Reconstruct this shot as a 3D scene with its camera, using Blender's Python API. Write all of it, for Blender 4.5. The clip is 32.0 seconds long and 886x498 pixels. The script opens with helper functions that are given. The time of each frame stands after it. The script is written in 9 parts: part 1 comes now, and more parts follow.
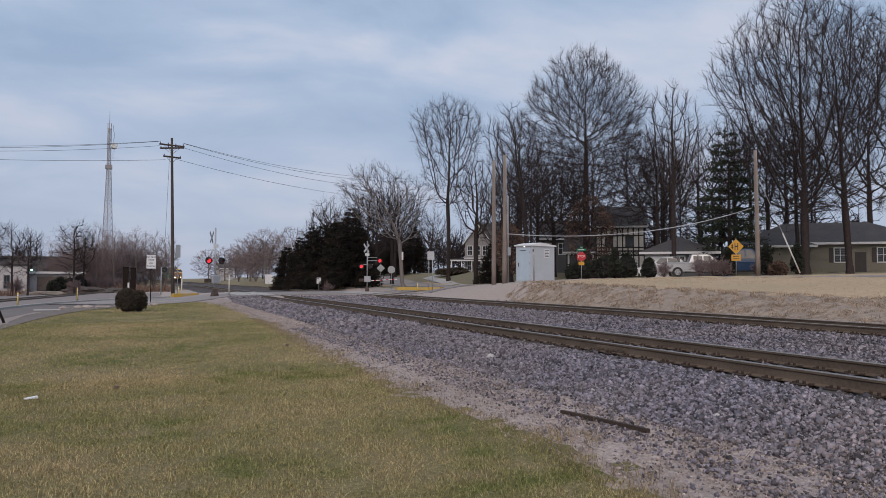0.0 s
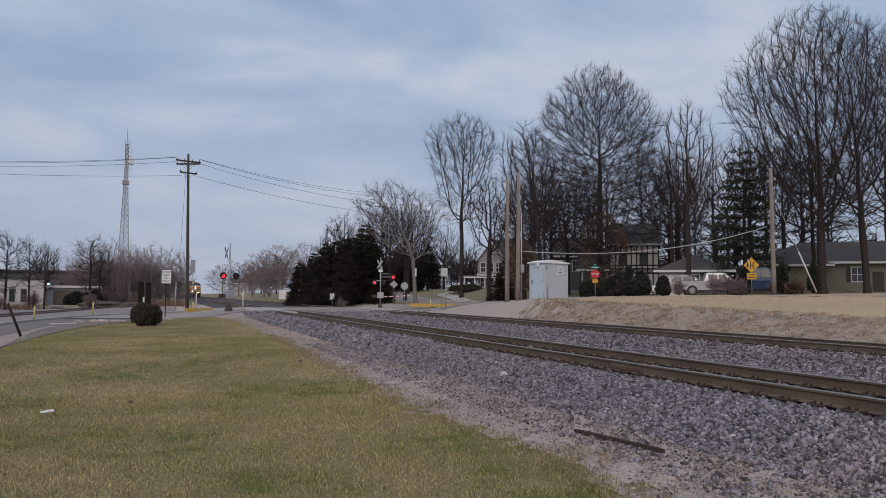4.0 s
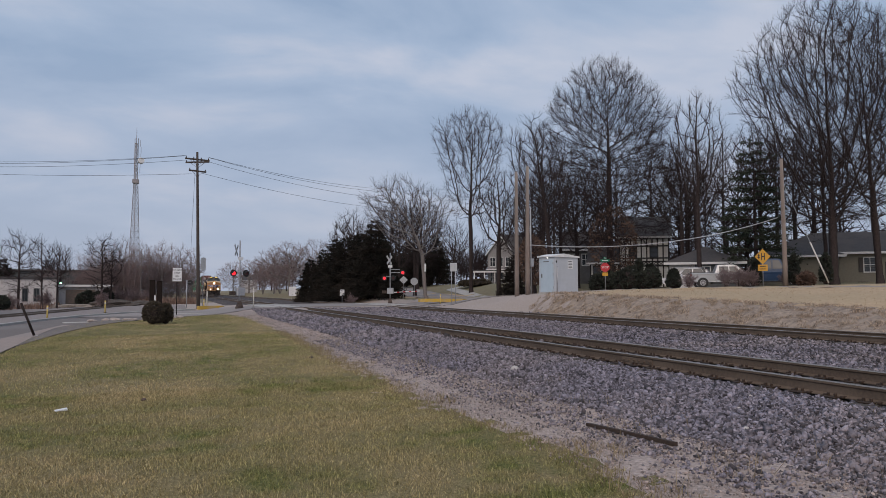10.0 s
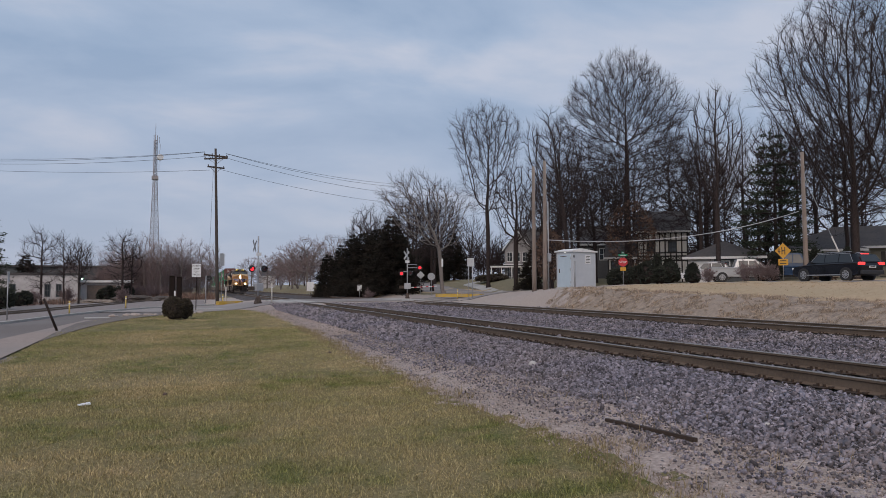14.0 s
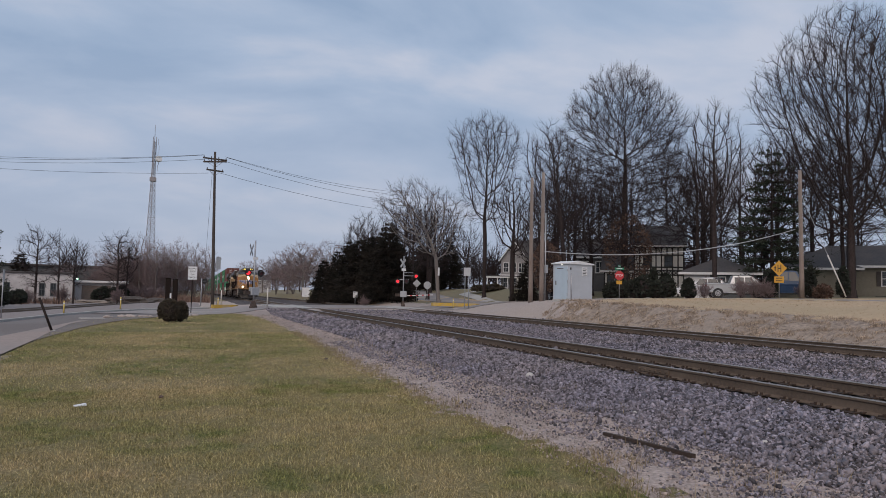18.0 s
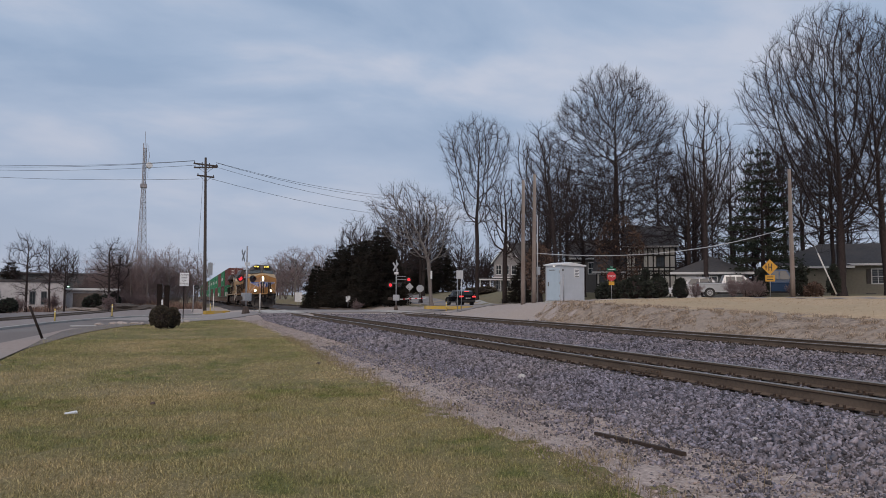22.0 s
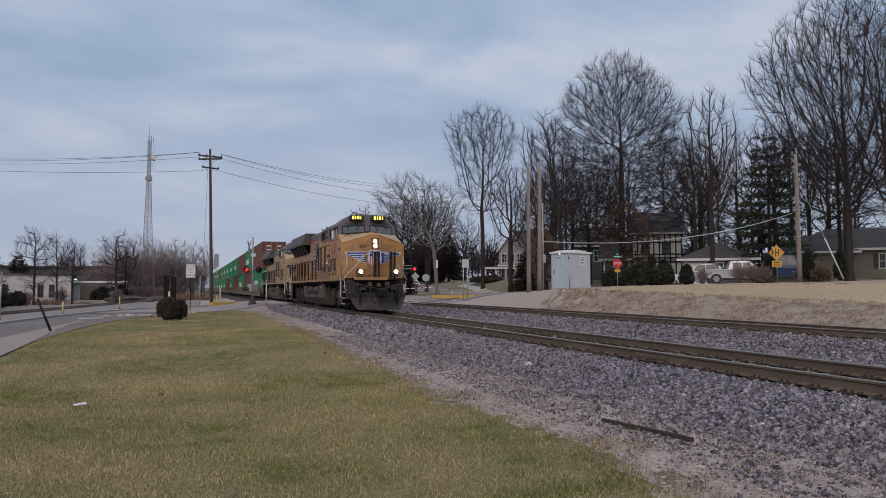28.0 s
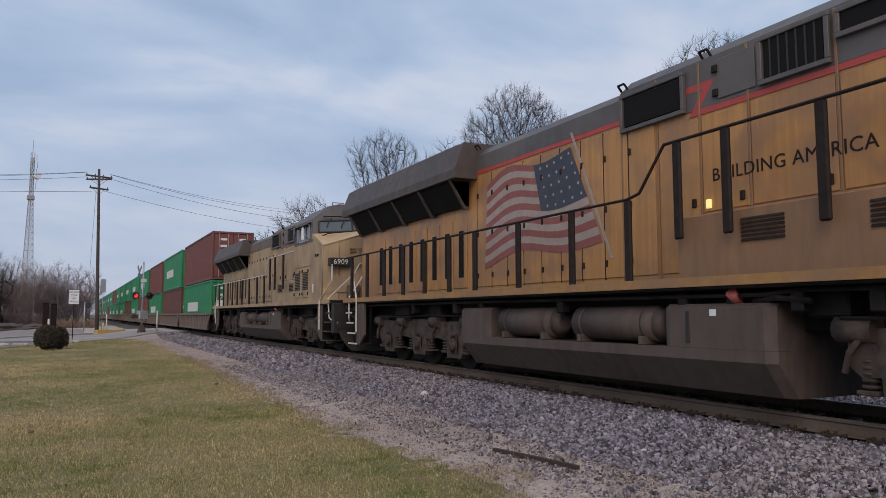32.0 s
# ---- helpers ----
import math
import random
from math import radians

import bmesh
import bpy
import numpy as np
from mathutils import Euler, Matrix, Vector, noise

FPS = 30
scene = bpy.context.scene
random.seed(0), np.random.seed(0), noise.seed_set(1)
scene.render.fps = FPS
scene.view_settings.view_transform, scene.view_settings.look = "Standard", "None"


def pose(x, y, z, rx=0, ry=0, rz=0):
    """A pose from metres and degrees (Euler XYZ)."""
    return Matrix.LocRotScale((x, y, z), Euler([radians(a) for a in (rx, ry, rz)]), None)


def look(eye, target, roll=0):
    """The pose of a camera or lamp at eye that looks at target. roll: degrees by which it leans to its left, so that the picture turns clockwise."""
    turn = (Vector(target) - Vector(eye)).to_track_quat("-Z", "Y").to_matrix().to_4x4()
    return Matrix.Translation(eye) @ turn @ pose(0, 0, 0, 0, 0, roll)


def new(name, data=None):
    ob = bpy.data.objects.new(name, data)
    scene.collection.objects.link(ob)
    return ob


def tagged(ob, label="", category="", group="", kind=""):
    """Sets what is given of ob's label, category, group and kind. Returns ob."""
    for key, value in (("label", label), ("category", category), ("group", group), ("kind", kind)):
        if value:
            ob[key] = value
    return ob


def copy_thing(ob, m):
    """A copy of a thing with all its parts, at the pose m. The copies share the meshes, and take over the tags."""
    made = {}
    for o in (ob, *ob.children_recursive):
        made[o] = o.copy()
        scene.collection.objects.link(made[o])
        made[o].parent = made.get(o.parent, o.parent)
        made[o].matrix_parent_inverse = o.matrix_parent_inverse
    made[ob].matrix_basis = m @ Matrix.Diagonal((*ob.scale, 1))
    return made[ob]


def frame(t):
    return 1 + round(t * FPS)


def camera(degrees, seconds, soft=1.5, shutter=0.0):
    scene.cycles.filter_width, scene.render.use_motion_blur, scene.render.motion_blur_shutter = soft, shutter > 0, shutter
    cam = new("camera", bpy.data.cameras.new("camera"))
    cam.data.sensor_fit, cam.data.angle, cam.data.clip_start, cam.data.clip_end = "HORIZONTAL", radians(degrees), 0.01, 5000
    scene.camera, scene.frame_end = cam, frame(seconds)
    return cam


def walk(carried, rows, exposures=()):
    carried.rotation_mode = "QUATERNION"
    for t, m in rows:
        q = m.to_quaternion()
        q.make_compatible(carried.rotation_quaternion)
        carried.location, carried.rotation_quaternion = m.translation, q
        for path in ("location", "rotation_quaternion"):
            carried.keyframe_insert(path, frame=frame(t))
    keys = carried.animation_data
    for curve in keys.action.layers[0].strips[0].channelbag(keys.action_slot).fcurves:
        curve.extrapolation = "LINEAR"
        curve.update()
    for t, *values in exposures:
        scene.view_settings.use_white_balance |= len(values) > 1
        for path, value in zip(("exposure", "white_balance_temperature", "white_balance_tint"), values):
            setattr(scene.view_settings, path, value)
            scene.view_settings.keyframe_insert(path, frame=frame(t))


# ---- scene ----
cam = camera(62.0, 32.0, soft=0.7)


def stand(x, y, z, yaw, pitch, roll):
    """Camera pose: yaw to the left from +y, pitch up, roll."""
    return pose(x, y, z) @ pose(0, 0, 0, 0, 0, yaw) @ pose(0, 0, 0, 90 + pitch) @ pose(0, 0, 0, 0, 0, roll)


PATH = [
    (0.0, 0.024, -0.002, 1.115, -21.584, 2.431, 0.101),
    (0.5, 0.024, -0.008, 1.134, -21.598, 2.925, 0.200),
    (1.0, 0.014, -0.009, 1.132, -21.634, 3.289, 0.429),
    (1.5, 0.004, -0.020, 1.129, -21.497, 3.566, 0.717),
    (2.0, 0.001, -0.020, 1.121, -21.298, 3.609, 0.854),
    (2.5, 0.005, -0.020, 1.119, -21.125, 3.682, 0.794),
    (3.0, 0.014, -0.016, 1.125, -20.958, 3.700, 0.803),
    (3.5, 0.006, -0.019, 1.121, -20.727, 3.760, 0.680),
    (5.5, 0.013, -0.005, 1.121, -20.022, 3.467, 0.027),
    (6.0, 0.009, -0.016, 1.127, -19.897, 3.351, -0.198),
    (6.5, 0.003, -0.019, 1.124, -19.822, 3.332, -0.260),
    (7.0, 0.004, -0.019, 1.124, -19.848, 3.347, -0.116),
    (7.5, -0.007, -0.022, 1.121, -19.824, 3.308, 0.056),
    (8.0, -0.006, -0.018, 1.121, -19.878, 3.292, 0.032),
    (8.5, -0.005, -0.014, 1.126, -19.873, 3.258, 0.019),
    (9.0, 0.005, -0.017, 1.128, -19.870, 3.318, 0.061),
    (9.5, 0.013, -0.002, 1.121, -19.847, 3.316, 0.019),
    (10.0, 0.010, -0.002, 1.122, -19.832, 3.324, -0.116),
    (10.5, 0.046, 0.004, 1.117, -19.819, 3.282, -0.582),
    (11.0, 0.023, 0.007, 1.116, -19.744, 3.288, -0.651),
    (11.5, 0.007, -0.006, 1.117, -19.531, 3.170, -0.621),
    (12.0, -0.003, 0.001, 1.117, -19.202, 3.000, -0.485),
    (12.5, 0.007, -0.001, 1.128, -18.886, 2.938, -0.505),
    (13.0, 0.000, 0.000, 1.122, -18.678, 2.941, -0.445),
    (13.5, 0.005, 0.006, 1.125, -18.528, 2.956, -0.390),
    (14.0, -0.005, -0.004, 1.126, -18.517, 2.944, -0.201),
    (14.5, -0.002, -0.010, 1.125, -18.501, 2.961, -0.021),
    (16.5, -0.016, 0.024, 1.120, -18.658, 3.140, 0.779),
    (17.0, -0.070, 0.048, 1.121, -18.764, 3.230, 1.064),
    (17.5, -0.114, 0.030, 1.120, -18.771, 3.370, 1.046),
    (18.0, -0.073, 0.008, 1.133, -18.804, 3.635, 1.231),
    (18.5, -0.047, -0.005, 1.131, -18.760, 4.011, 1.286),
    (19.0, -0.032, -0.001, 1.121, -18.811, 4.169, 1.109),
    (19.5, -0.038, -0.020, 1.129, -18.944, 4.205, 0.835),
    (20.0, -0.041, -0.027, 1.123, -19.091, 4.193, 0.817),
    (20.5, -0.044, -0.031, 1.123, -19.227, 4.162, 0.765),
    (21.0, -0.034, -0.022, 1.122, -19.279, 4.143, 0.659),
    (21.5, -0.044, -0.024, 1.124, -19.394, 4.014, 0.508),
    (22.0, -0.049, -0.021, 1.122, -19.375, 3.888, 0.481),
    (22.5, -0.049, -0.020, 1.126, -19.326, 3.861, 0.438),
    (23.0, -0.038, -0.015, 1.120, -19.322, 3.847, 0.398),
    (23.5, -0.028, -0.013, 1.122, -19.450, 3.806, 0.299),
    (24.0, -0.028, -0.005, 1.120, -19.543, 3.677, 0.236),
    (24.5, -0.033, -0.003, 1.118, -19.514, 3.645, 0.259),
    (25.0, -0.040, -0.008, 1.125, -19.601, 3.595, 0.208),
    (25.5, -0.037, -0.015, 1.121, -19.660, 3.508, 0.145),
    (27.5, -0.027, -0.023, 1.117, -19.680, 3.161, -0.086),
    (28.0, -0.045, -0.010, 1.114, -18.954, 3.041, -0.103),
    (28.5, -0.036, -0.013, 1.116, -18.115, 3.039, -0.084),
    (29.0, -0.030, -0.024, 1.128, -17.690, 3.173, -0.098),
    (29.5, -0.021, -0.024, 1.133, -17.699, 3.444, 0.210),
    (30.0, -0.012, -0.021, 1.138, -17.888, 3.738, 0.538),
    (30.5, 0.003, -0.039, 1.149, -18.905, 4.279, 0.923),
    (31.0, 0.009, -0.046, 1.156, -21.424, 4.736, 0.656),
    (31.5, 0.022, -0.048, 1.161, -24.197, 4.969, 0.235),
    (32.0, 0.046, -0.059, 1.161, -26.520, 5.077, -0.085),
]
# the picture starts a little brighter and brightens again as the train fills it
EXPOSURES = [(0.0, 0.12), (1.5, 0.0), (30.6, 0.0), (31.5, 0.10), (32.0, 0.17)]
walk(cam, [(r[0], stand(*r[1:])) for r in PATH], EXPOSURES)

# ---- sky and light ----
SUN_ELEV, SUN_AZ = 38.0, 212.0


def build_sky():
    world = bpy.data.worlds.new("overcast_sky")
    scene.world = world
    world.use_nodes = True
    nt = world.node_tree
    nt.nodes.clear()
    n, l = nt.nodes.new, nt.links.new
    out, bg = n("ShaderNodeOutputWorld"), n("ShaderNodeBackground")
    sky = n("ShaderNodeTexSky")
    sky.sky_type, sky.sun_disc = "NISHITA", False
    sky.sun_elevation, sky.sun_rotation = radians(SUN_ELEV), radians(SUN_AZ)
    sky.air_density, sky.dust_density = 1.0, 2.0
    co = n("ShaderNodeTexCoord")
    sep = n("ShaderNodeSeparateXYZ")
    l(co.outputs["Generated"], sep.inputs[0])
    # cloud deck: project the direction on a flat layer overhead
    zc = n("ShaderNodeMath")
    zc.operation = "MAXIMUM"
    zc.inputs[1].default_value = 0.0
    l(sep.outputs[2], zc.inputs[0])
    za = n("ShaderNodeMath")
    za.operation = "ADD"
    za.inputs[1].default_value = 0.30
    l(zc.outputs[0], za.inputs[0])
    dx, dy = n("ShaderNodeMath"), n("ShaderNodeMath")
    for d, i in ((dx, 0), (dy, 1)):
        d.operation = "DIVIDE"
        l(sep.outputs[i], d.inputs[0])
        l(za.outputs[0], d.inputs[1])
    cmb = n("ShaderNodeCombineXYZ")
    l(dx.outputs[0], cmb.inputs[0])
    l(dy.outputs[0], cmb.inputs[1])
    no = n("ShaderNodeTexNoise")
    no.inputs["Scale"].default_value = 2.3
    no.inputs["Detail"].default_value = 7.0
    no.inputs["Roughness"].default_value = 0.52
    no.inputs["Distortion"].default_value = 0.3
    mp = n("ShaderNodeMapping")
    mp.inputs["Location"].default_value = (2.3, 0.7, 0)
    mp.inputs["Scale"].default_value = (0.75, 1.15, 1)
    mp.inputs["Rotation"].default_value = (0, 0, radians(25))
    l(cmb.outputs[0], mp.inputs[0])
    l(mp.outputs[0], no.inputs["Vector"])
    ramp = n("ShaderNodeValToRGB")
    e = ramp.color_ramp.elements
    e[0].position, e[0].color = 0.37, (0.285, 0.378, 0.53, 1)
    e[1].position, e[1].color = 0.66, (0.50, 0.54, 0.645, 1)
    m = ramp.color_ramp.elements.new(0.51)
    m.color = (0.362, 0.447, 0.592, 1)
    l(no.outputs["Fac"], ramp.inputs[0])
    # paler towards the horizon
    hz = n("ShaderNodeMapRange")
    hz.inputs["From Min"].default_value, hz.inputs["From Max"].default_value = 0.0, 0.30
    hz.inputs["To Min"].default_value, hz.inputs["To Max"].default_value = 0.8, 0.0
    l(zc.outputs[0], hz.inputs["Value"])
    mix = n("ShaderNodeMix")
    mix.data_type = "RGBA"
    l(hz.outputs[0], mix.inputs["Factor"])
    l(ramp.outputs[0], mix.inputs["A"])
    mix.inputs["B"].default_value = (0.40, 0.435, 0.545, 1)
    sk = n("ShaderNodeMix")
    sk.data_type, sk.blend_type = "RGBA", "ADD"
    sc = n("ShaderNodeMix")
    sc.data_type, sc.blend_type = "RGBA", "MULTIPLY"
    sc.inputs["Factor"].default_value = 1.0
    l(sky.outputs[0], sc.inputs["A"])
    sc.inputs["B"].default_value = (0.008, 0.008, 0.008, 1)
    sk.inputs["Factor"].default_value = 1.0
    l(mix.outputs["Result"], sk.inputs["A"])
    l(sc.outputs["Result"], sk.inputs["B"])
    l(sk.outputs["Result"], bg.inputs["Color"])
    bg.inputs["Strength"].default_value = 1.0
    l(bg.outputs[0], out.inputs[0])
    sun = new("sun", bpy.data.lights.new("sun", "SUN"))
    sun.data.energy, sun.data.angle, sun.data.color = 1.7, radians(50), (1.0, 0.81, 0.675)
    d = Vector((math.sin(radians(SUN_AZ)) * math.cos(radians(SUN_ELEV)), math.cos(radians(SUN_AZ)) * math.cos(radians(SUN_ELEV)), math.sin(radians(SUN_ELEV))))
    sun.matrix_world = look(d * 100, (0, 0, 0))


build_sky()


# ---- materials ----
def surf(name, c1, c2=None, scale=6.0, rough=0.8, bump=0.15, metal=0.0, c3=None, scale2=0.35, amount3=0.5, vary=0.0, bump_dist=0.01, coord="Object", streak=None, spec=0.5):
    """A surface whose colour wanders between c1 and c2 at a fine scale and towards c3 in large patches."""
    m = bpy.data.materials.new(name)
    m.use_nodes = True
    nt = m.node_tree
    n, l = nt.nodes.new, nt.links.new
    b = nt.nodes["Principled BSDF"]
    b.inputs["Roughness"].default_value, b.inputs["Metallic"].default_value = rough, metal
    b.inputs["Specular IOR Level"].default_value = spec
    c2 = c2 or tuple(v * 0.75 for v in c1)
    if coord == "World":
        src = n("ShaderNodeNewGeometry").outputs["Position"]
    else:
        src = n("ShaderNodeTexCoord").outputs["Object"]
    if streak:
        mp = n("ShaderNodeMapping")
        mp.inputs["Scale"].default_value = streak
        l(src, mp.inputs[0])
        fsrc = mp.outputs[0]
    else:
        fsrc = src
    a = n("ShaderNodeTexNoise")
    a.inputs["Scale"].default_value, a.inputs["Detail"].default_value, a.inputs["Roughness"].default_value = scale, 5.0, 0.62
    l(fsrc, a.inputs["Vector"])
    mr = n("ShaderNodeMapRange")
    mr.inputs["From Min"].default_value, mr.inputs["From Max"].default_value = 0.3, 0.7
    l(a.outputs["Fac"], mr.inputs["Value"])
    mx = n("ShaderNodeMix")
    mx.data_type = "RGBA"
    l(mr.outputs[0], mx.inputs["Factor"])
    mx.inputs["A"].default_value, mx.inputs["B"].default_value = (*c1, 1), (*c2, 1)
    col = mx.outputs["Result"]
    if c3:
        a2 = n("ShaderNodeTexNoise")
        a2.inputs["Scale"].default_value, a2.inputs["Detail"].default_value = scale2, 4.0
        l(src, a2.inputs["Vector"])
        r2 = n("ShaderNodeMapRange")
        r2.inputs["From Min"].default_value, r2.inputs["From Max"].default_value = 0.42, 0.62
        r2.inputs["To Max"].default_value = amount3
        l(a2.outputs["Fac"], r2.inputs["Value"])
        m2 = n("ShaderNodeMix")
        m2.data_type = "RGBA"
        l(r2.outputs[0], m2.inputs["Factor"])
        l(col, m2.inputs["A"])
        m2.inputs["B"].default_value = (*c3, 1)
        col = m2.outputs["Result"]
    if vary:
        oi = n("ShaderNodeObjectInfo")
        geo = n("ShaderNodeNewGeometry")
        add = n("ShaderNodeMath")
        add.operation = "ADD"
        l(oi.outputs["Random"], add.inputs[0])
        l(geo.outputs["Random Per Island"], add.inputs[1])
        fr = n("ShaderNodeMath")
        fr.operation = "FRACT"
        l(add.outputs[0], fr.inputs[0])
        vr = n("ShaderNodeMapRange")
        vr.inputs["To Min"].default_value, vr.inputs["To Max"].default_value = 1 - vary, 1 + vary
        l(fr.outputs[0], vr.inputs["Value"])
        hsv = n("ShaderNodeHueSaturation")
        l(vr.outputs[0], hsv.inputs["Value"])
        l(col, hsv.inputs["Color"])
        col = hsv.outputs[0]
    l(col, b.inputs["Base Color"])
    if bump:
        bp = n("ShaderNodeBump")
        bp.inputs["Strength"].default_value, bp.inputs["Distance"].default_value = bump, bump_dist
        l(a.outputs["Fac"], bp.inputs["Height"])
        l(bp.outputs[0], b.inputs["Normal"])
        rr = n("ShaderNodeMapRange")
        rr.inputs["To Min"].default_value, rr.inputs["To Max"].default_value = max(rough - 0.1, 0.02), min(rough + 0.1, 1)
        l(a.outputs["Fac"], rr.inputs["Value"])
        l(rr.outputs[0], b.inputs["Roughness"])
    return m


def glow(name, color, strength, base=None):
    m = bpy.data.materials.new(name)
    m.use_nodes = True
    b = m.node_tree.nodes["Principled BSDF"]
    b.inputs["Base Color"].default_value = (*(base or color), 1)
    b.inputs["Emission Color"].default_value = (*color, 1)
    b.inputs["Emission Strength"].default_value = strength
    return m


M = {}
M["asphalt"] = surf("asphalt", (0.27, 0.245, 0.23), (0.20, 0.18, 0.172), 18, 0.9, 0.3, c3=(0.31, 0.28, 0.262), scale2=0.12, coord="World")
M["apron"] = surf("concrete_apron", (0.33, 0.265, 0.23), (0.255, 0.205, 0.18), 7, 0.9, 0.25, c3=(0.24, 0.215, 0.20), scale2=0.25, coord="World")
M["concrete"] = surf("concrete", (0.46, 0.44, 0.41), (0.36, 0.35, 0.33), 9, 0.9, 0.25, c3=(0.3, 0.29, 0.28), scale2=0.6)
M["yellow_paint"] = surf("yellow_curb_paint", (0.52, 0.33, 0.04), (0.40, 0.27, 0.06), 14, 0.8, 0.2, c3=(0.35, 0.30, 0.22), scale2=1.5)
M["white_paint"] = surf("white_road_paint", (0.62, 0.62, 0.60), (0.48, 0.48, 0.47), 14, 0.85, 0.2)
M["rail_side"] = surf("rusty_rail_steel", (0.14, 0.10, 0.07), (0.088, 0.064, 0.047), 20, 0.75, 0.3, metal=0.15, c3=(0.175, 0.13, 0.095), scale2=0.9)
M["rail_top"] = surf("worn_rail_head", (0.42, 0.385, 0.35), (0.27, 0.235, 0.205), 25, 0.36, 0.1, metal=0.75)
M["tie"] = surf("weathered_tie", (0.085, 0.072, 0.062), (0.045, 0.04, 0.036), 9, 0.95, 0.6, streak=(1, 9, 9), vary=0.25)
M["steel_plate"] = surf("rusty_plate", (0.07, 0.045, 0.032), (0.035, 0.026, 0.021), 22, 0.8, 0.3, metal=0.3)
M["wood_pole"] = surf("weathered_pole", (0.265, 0.208, 0.178), (0.165, 0.13, 0.113), 5, 0.95, 0.5, streak=(6, 6, 0.5), c3=(0.28, 0.25, 0.215), scale2=0.5)
M["wood_pole_dark"] = surf("dark_creosoted_pole", (0.075, 0.06, 0.052), (0.042, 0.036, 0.033), 5, 0.95, 0.5, streak=(6, 6, 0.5))
M["galv"] = surf("galvanised_steel", (0.42, 0.43, 0.45), (0.32, 0.33, 0.35), 9, 0.5, 0.1, metal=0.55)
M["black"] = surf("black_paint", (0.022, 0.022, 0.024), (0.014, 0.014, 0.015), 12, 0.6, 0.1)
M["rubber"] = surf("rubber", (0.02, 0.02, 0.02), (0.03, 0.03, 0.03), 16, 0.85, 0.2)
M["wire"] = surf("black_cable", (0.03, 0.03, 0.033), (0.02, 0.02, 0.022), 4, 0.7, 0.0)
M["wire_pale"] = surf("pale_aluminium_cable", (0.42, 0.42, 0.43), (0.33, 0.33, 0.34), 4, 0.6, 0.0)
M["tower"] = surf("tower_steel", (0.30, 0.29, 0.30), (0.22, 0.2, 0.21), 3, 0.6, 0.1, metal=0.4)
M["sign_white"] = surf("white_sign_face", (0.72, 0.73, 0.74), (0.6, 0.61, 0.62), 5, 0.6, 0.05)
M["sign_grey"] = surf("bare_sign_back", (0.46, 0.47, 0.48), (0.37, 0.38, 0.39), 6, 0.5, 0.08, metal=0.3)
M["sign_yellow"] = surf("yellow_sign_face", (0.55, 0.285, 0.02), (0.46, 0.235, 0.02), 5, 0.55, 0.05)
M["sign_red"] = surf("red_sign_face", (0.45, 0.02, 0.03), (0.38, 0.02, 0.025), 5, 0.55, 0.05)
M["sign_green"] = surf("green_sign_face", (0.01, 0.23, 0.12), (0.01, 0.19, 0.1), 5, 0.55, 0.05)
M["red_lit"] = glow("red_signal_lit", (1.0, 0.03, 0.045), 1.1)
M["tail_off"] = surf("unlit_tail_light", (0.16, 0.012, 0.012), (0.12, 0.01, 0.01), 5, 0.3, 0.0)
M["red_dim"] = surf("unlit_red_signal_lens", (0.07, 0.012, 0.014), (0.05, 0.01, 0.012), 5, 0.3, 0.0)
M["lamp_warm"] = glow("lit_headlight", (1.0, 0.78, 0.46), 90.0)
M["glass_dark"] = surf("dark_window_glass", (0.03, 0.035, 0.04), (0.025, 0.03, 0.035), 2, 0.08, 0.0)
M["bark"] = surf("grey_brown_bark", (0.06, 0.047, 0.045), (0.026, 0.021, 0.021), 7, 0.95, 0.6, streak=(3, 3, 0.6), spec=0.1)
M["bark_pale"] = surf("pale_grey_bark", (0.20, 0.175, 0.16), (0.12, 0.105, 0.10), 7, 0.95, 0.6, streak=(3, 3, 0.6))
M["twig"] = surf("bare_twigs", (0.046, 0.034, 0.035), (0.024, 0.018, 0.02), 3, 0.95, 0.0, spec=0.1)
M["twig_scrub"] = surf("purple_brown_scrub_twigs", (0.26, 0.198, 0.195), (0.15, 0.113, 0.115), 3, 0.95, 0.0, spec=0.1)
M["conifer"] = surf("dark_conifer_needles", (0.024, 0.023, 0.019), (0.011, 0.011, 0.010), 3, 0.9, 0.0, c3=(0.042, 0.032, 0.025), scale2=0.6, vary=0.35, spec=0.15)
M["pine"] = surf("pine_needles", (0.05, 0.065, 0.045), (0.025, 0.036, 0.026), 3, 0.9, 0.0, c3=(0.06, 0.055, 0.04), scale2=0.5, vary=0.3, spec=0.15)
M["oak_leaf"] = surf("dead_brown_leaves", (0.11, 0.066, 0.046), (0.06, 0.038, 0.03), 3, 0.9, 0.0, vary=0.35)


# ---- building helpers ----
rnd = random.Random(7)


def part(name, bm, material, parent=None, label=""):
    """Links a bmesh as one mesh object under a thing or a part."""
    me = bpy.data.meshes.new(name)
    bm.to_mesh(me)
    bm.free()
    for m in material if isinstance(material, (list, tuple)) else [material]:
        me.materials.append(m)
    ob = new(name, me)
    ob.parent = parent
    if label:
        ob["label"] = label
    return ob


def again(ob, parent, m):
    """The same part once more, on the same mesh, at the pose m in its parent's space."""
    o = new(ob.name.split(".")[0], ob.data)
    o.parent, o.matrix_basis = parent, m
    if "label" in ob:
        o["label"] = ob["label"]
    return o


def thing(name, label, category, group="", m=None, kind=""):
    ob = new(name)
    ob.empty_display_size = 0.2
    if m is not None:
        ob.matrix_basis = m
    return tagged(ob, label, category, group, kind)


def B():
    return bmesh.new()


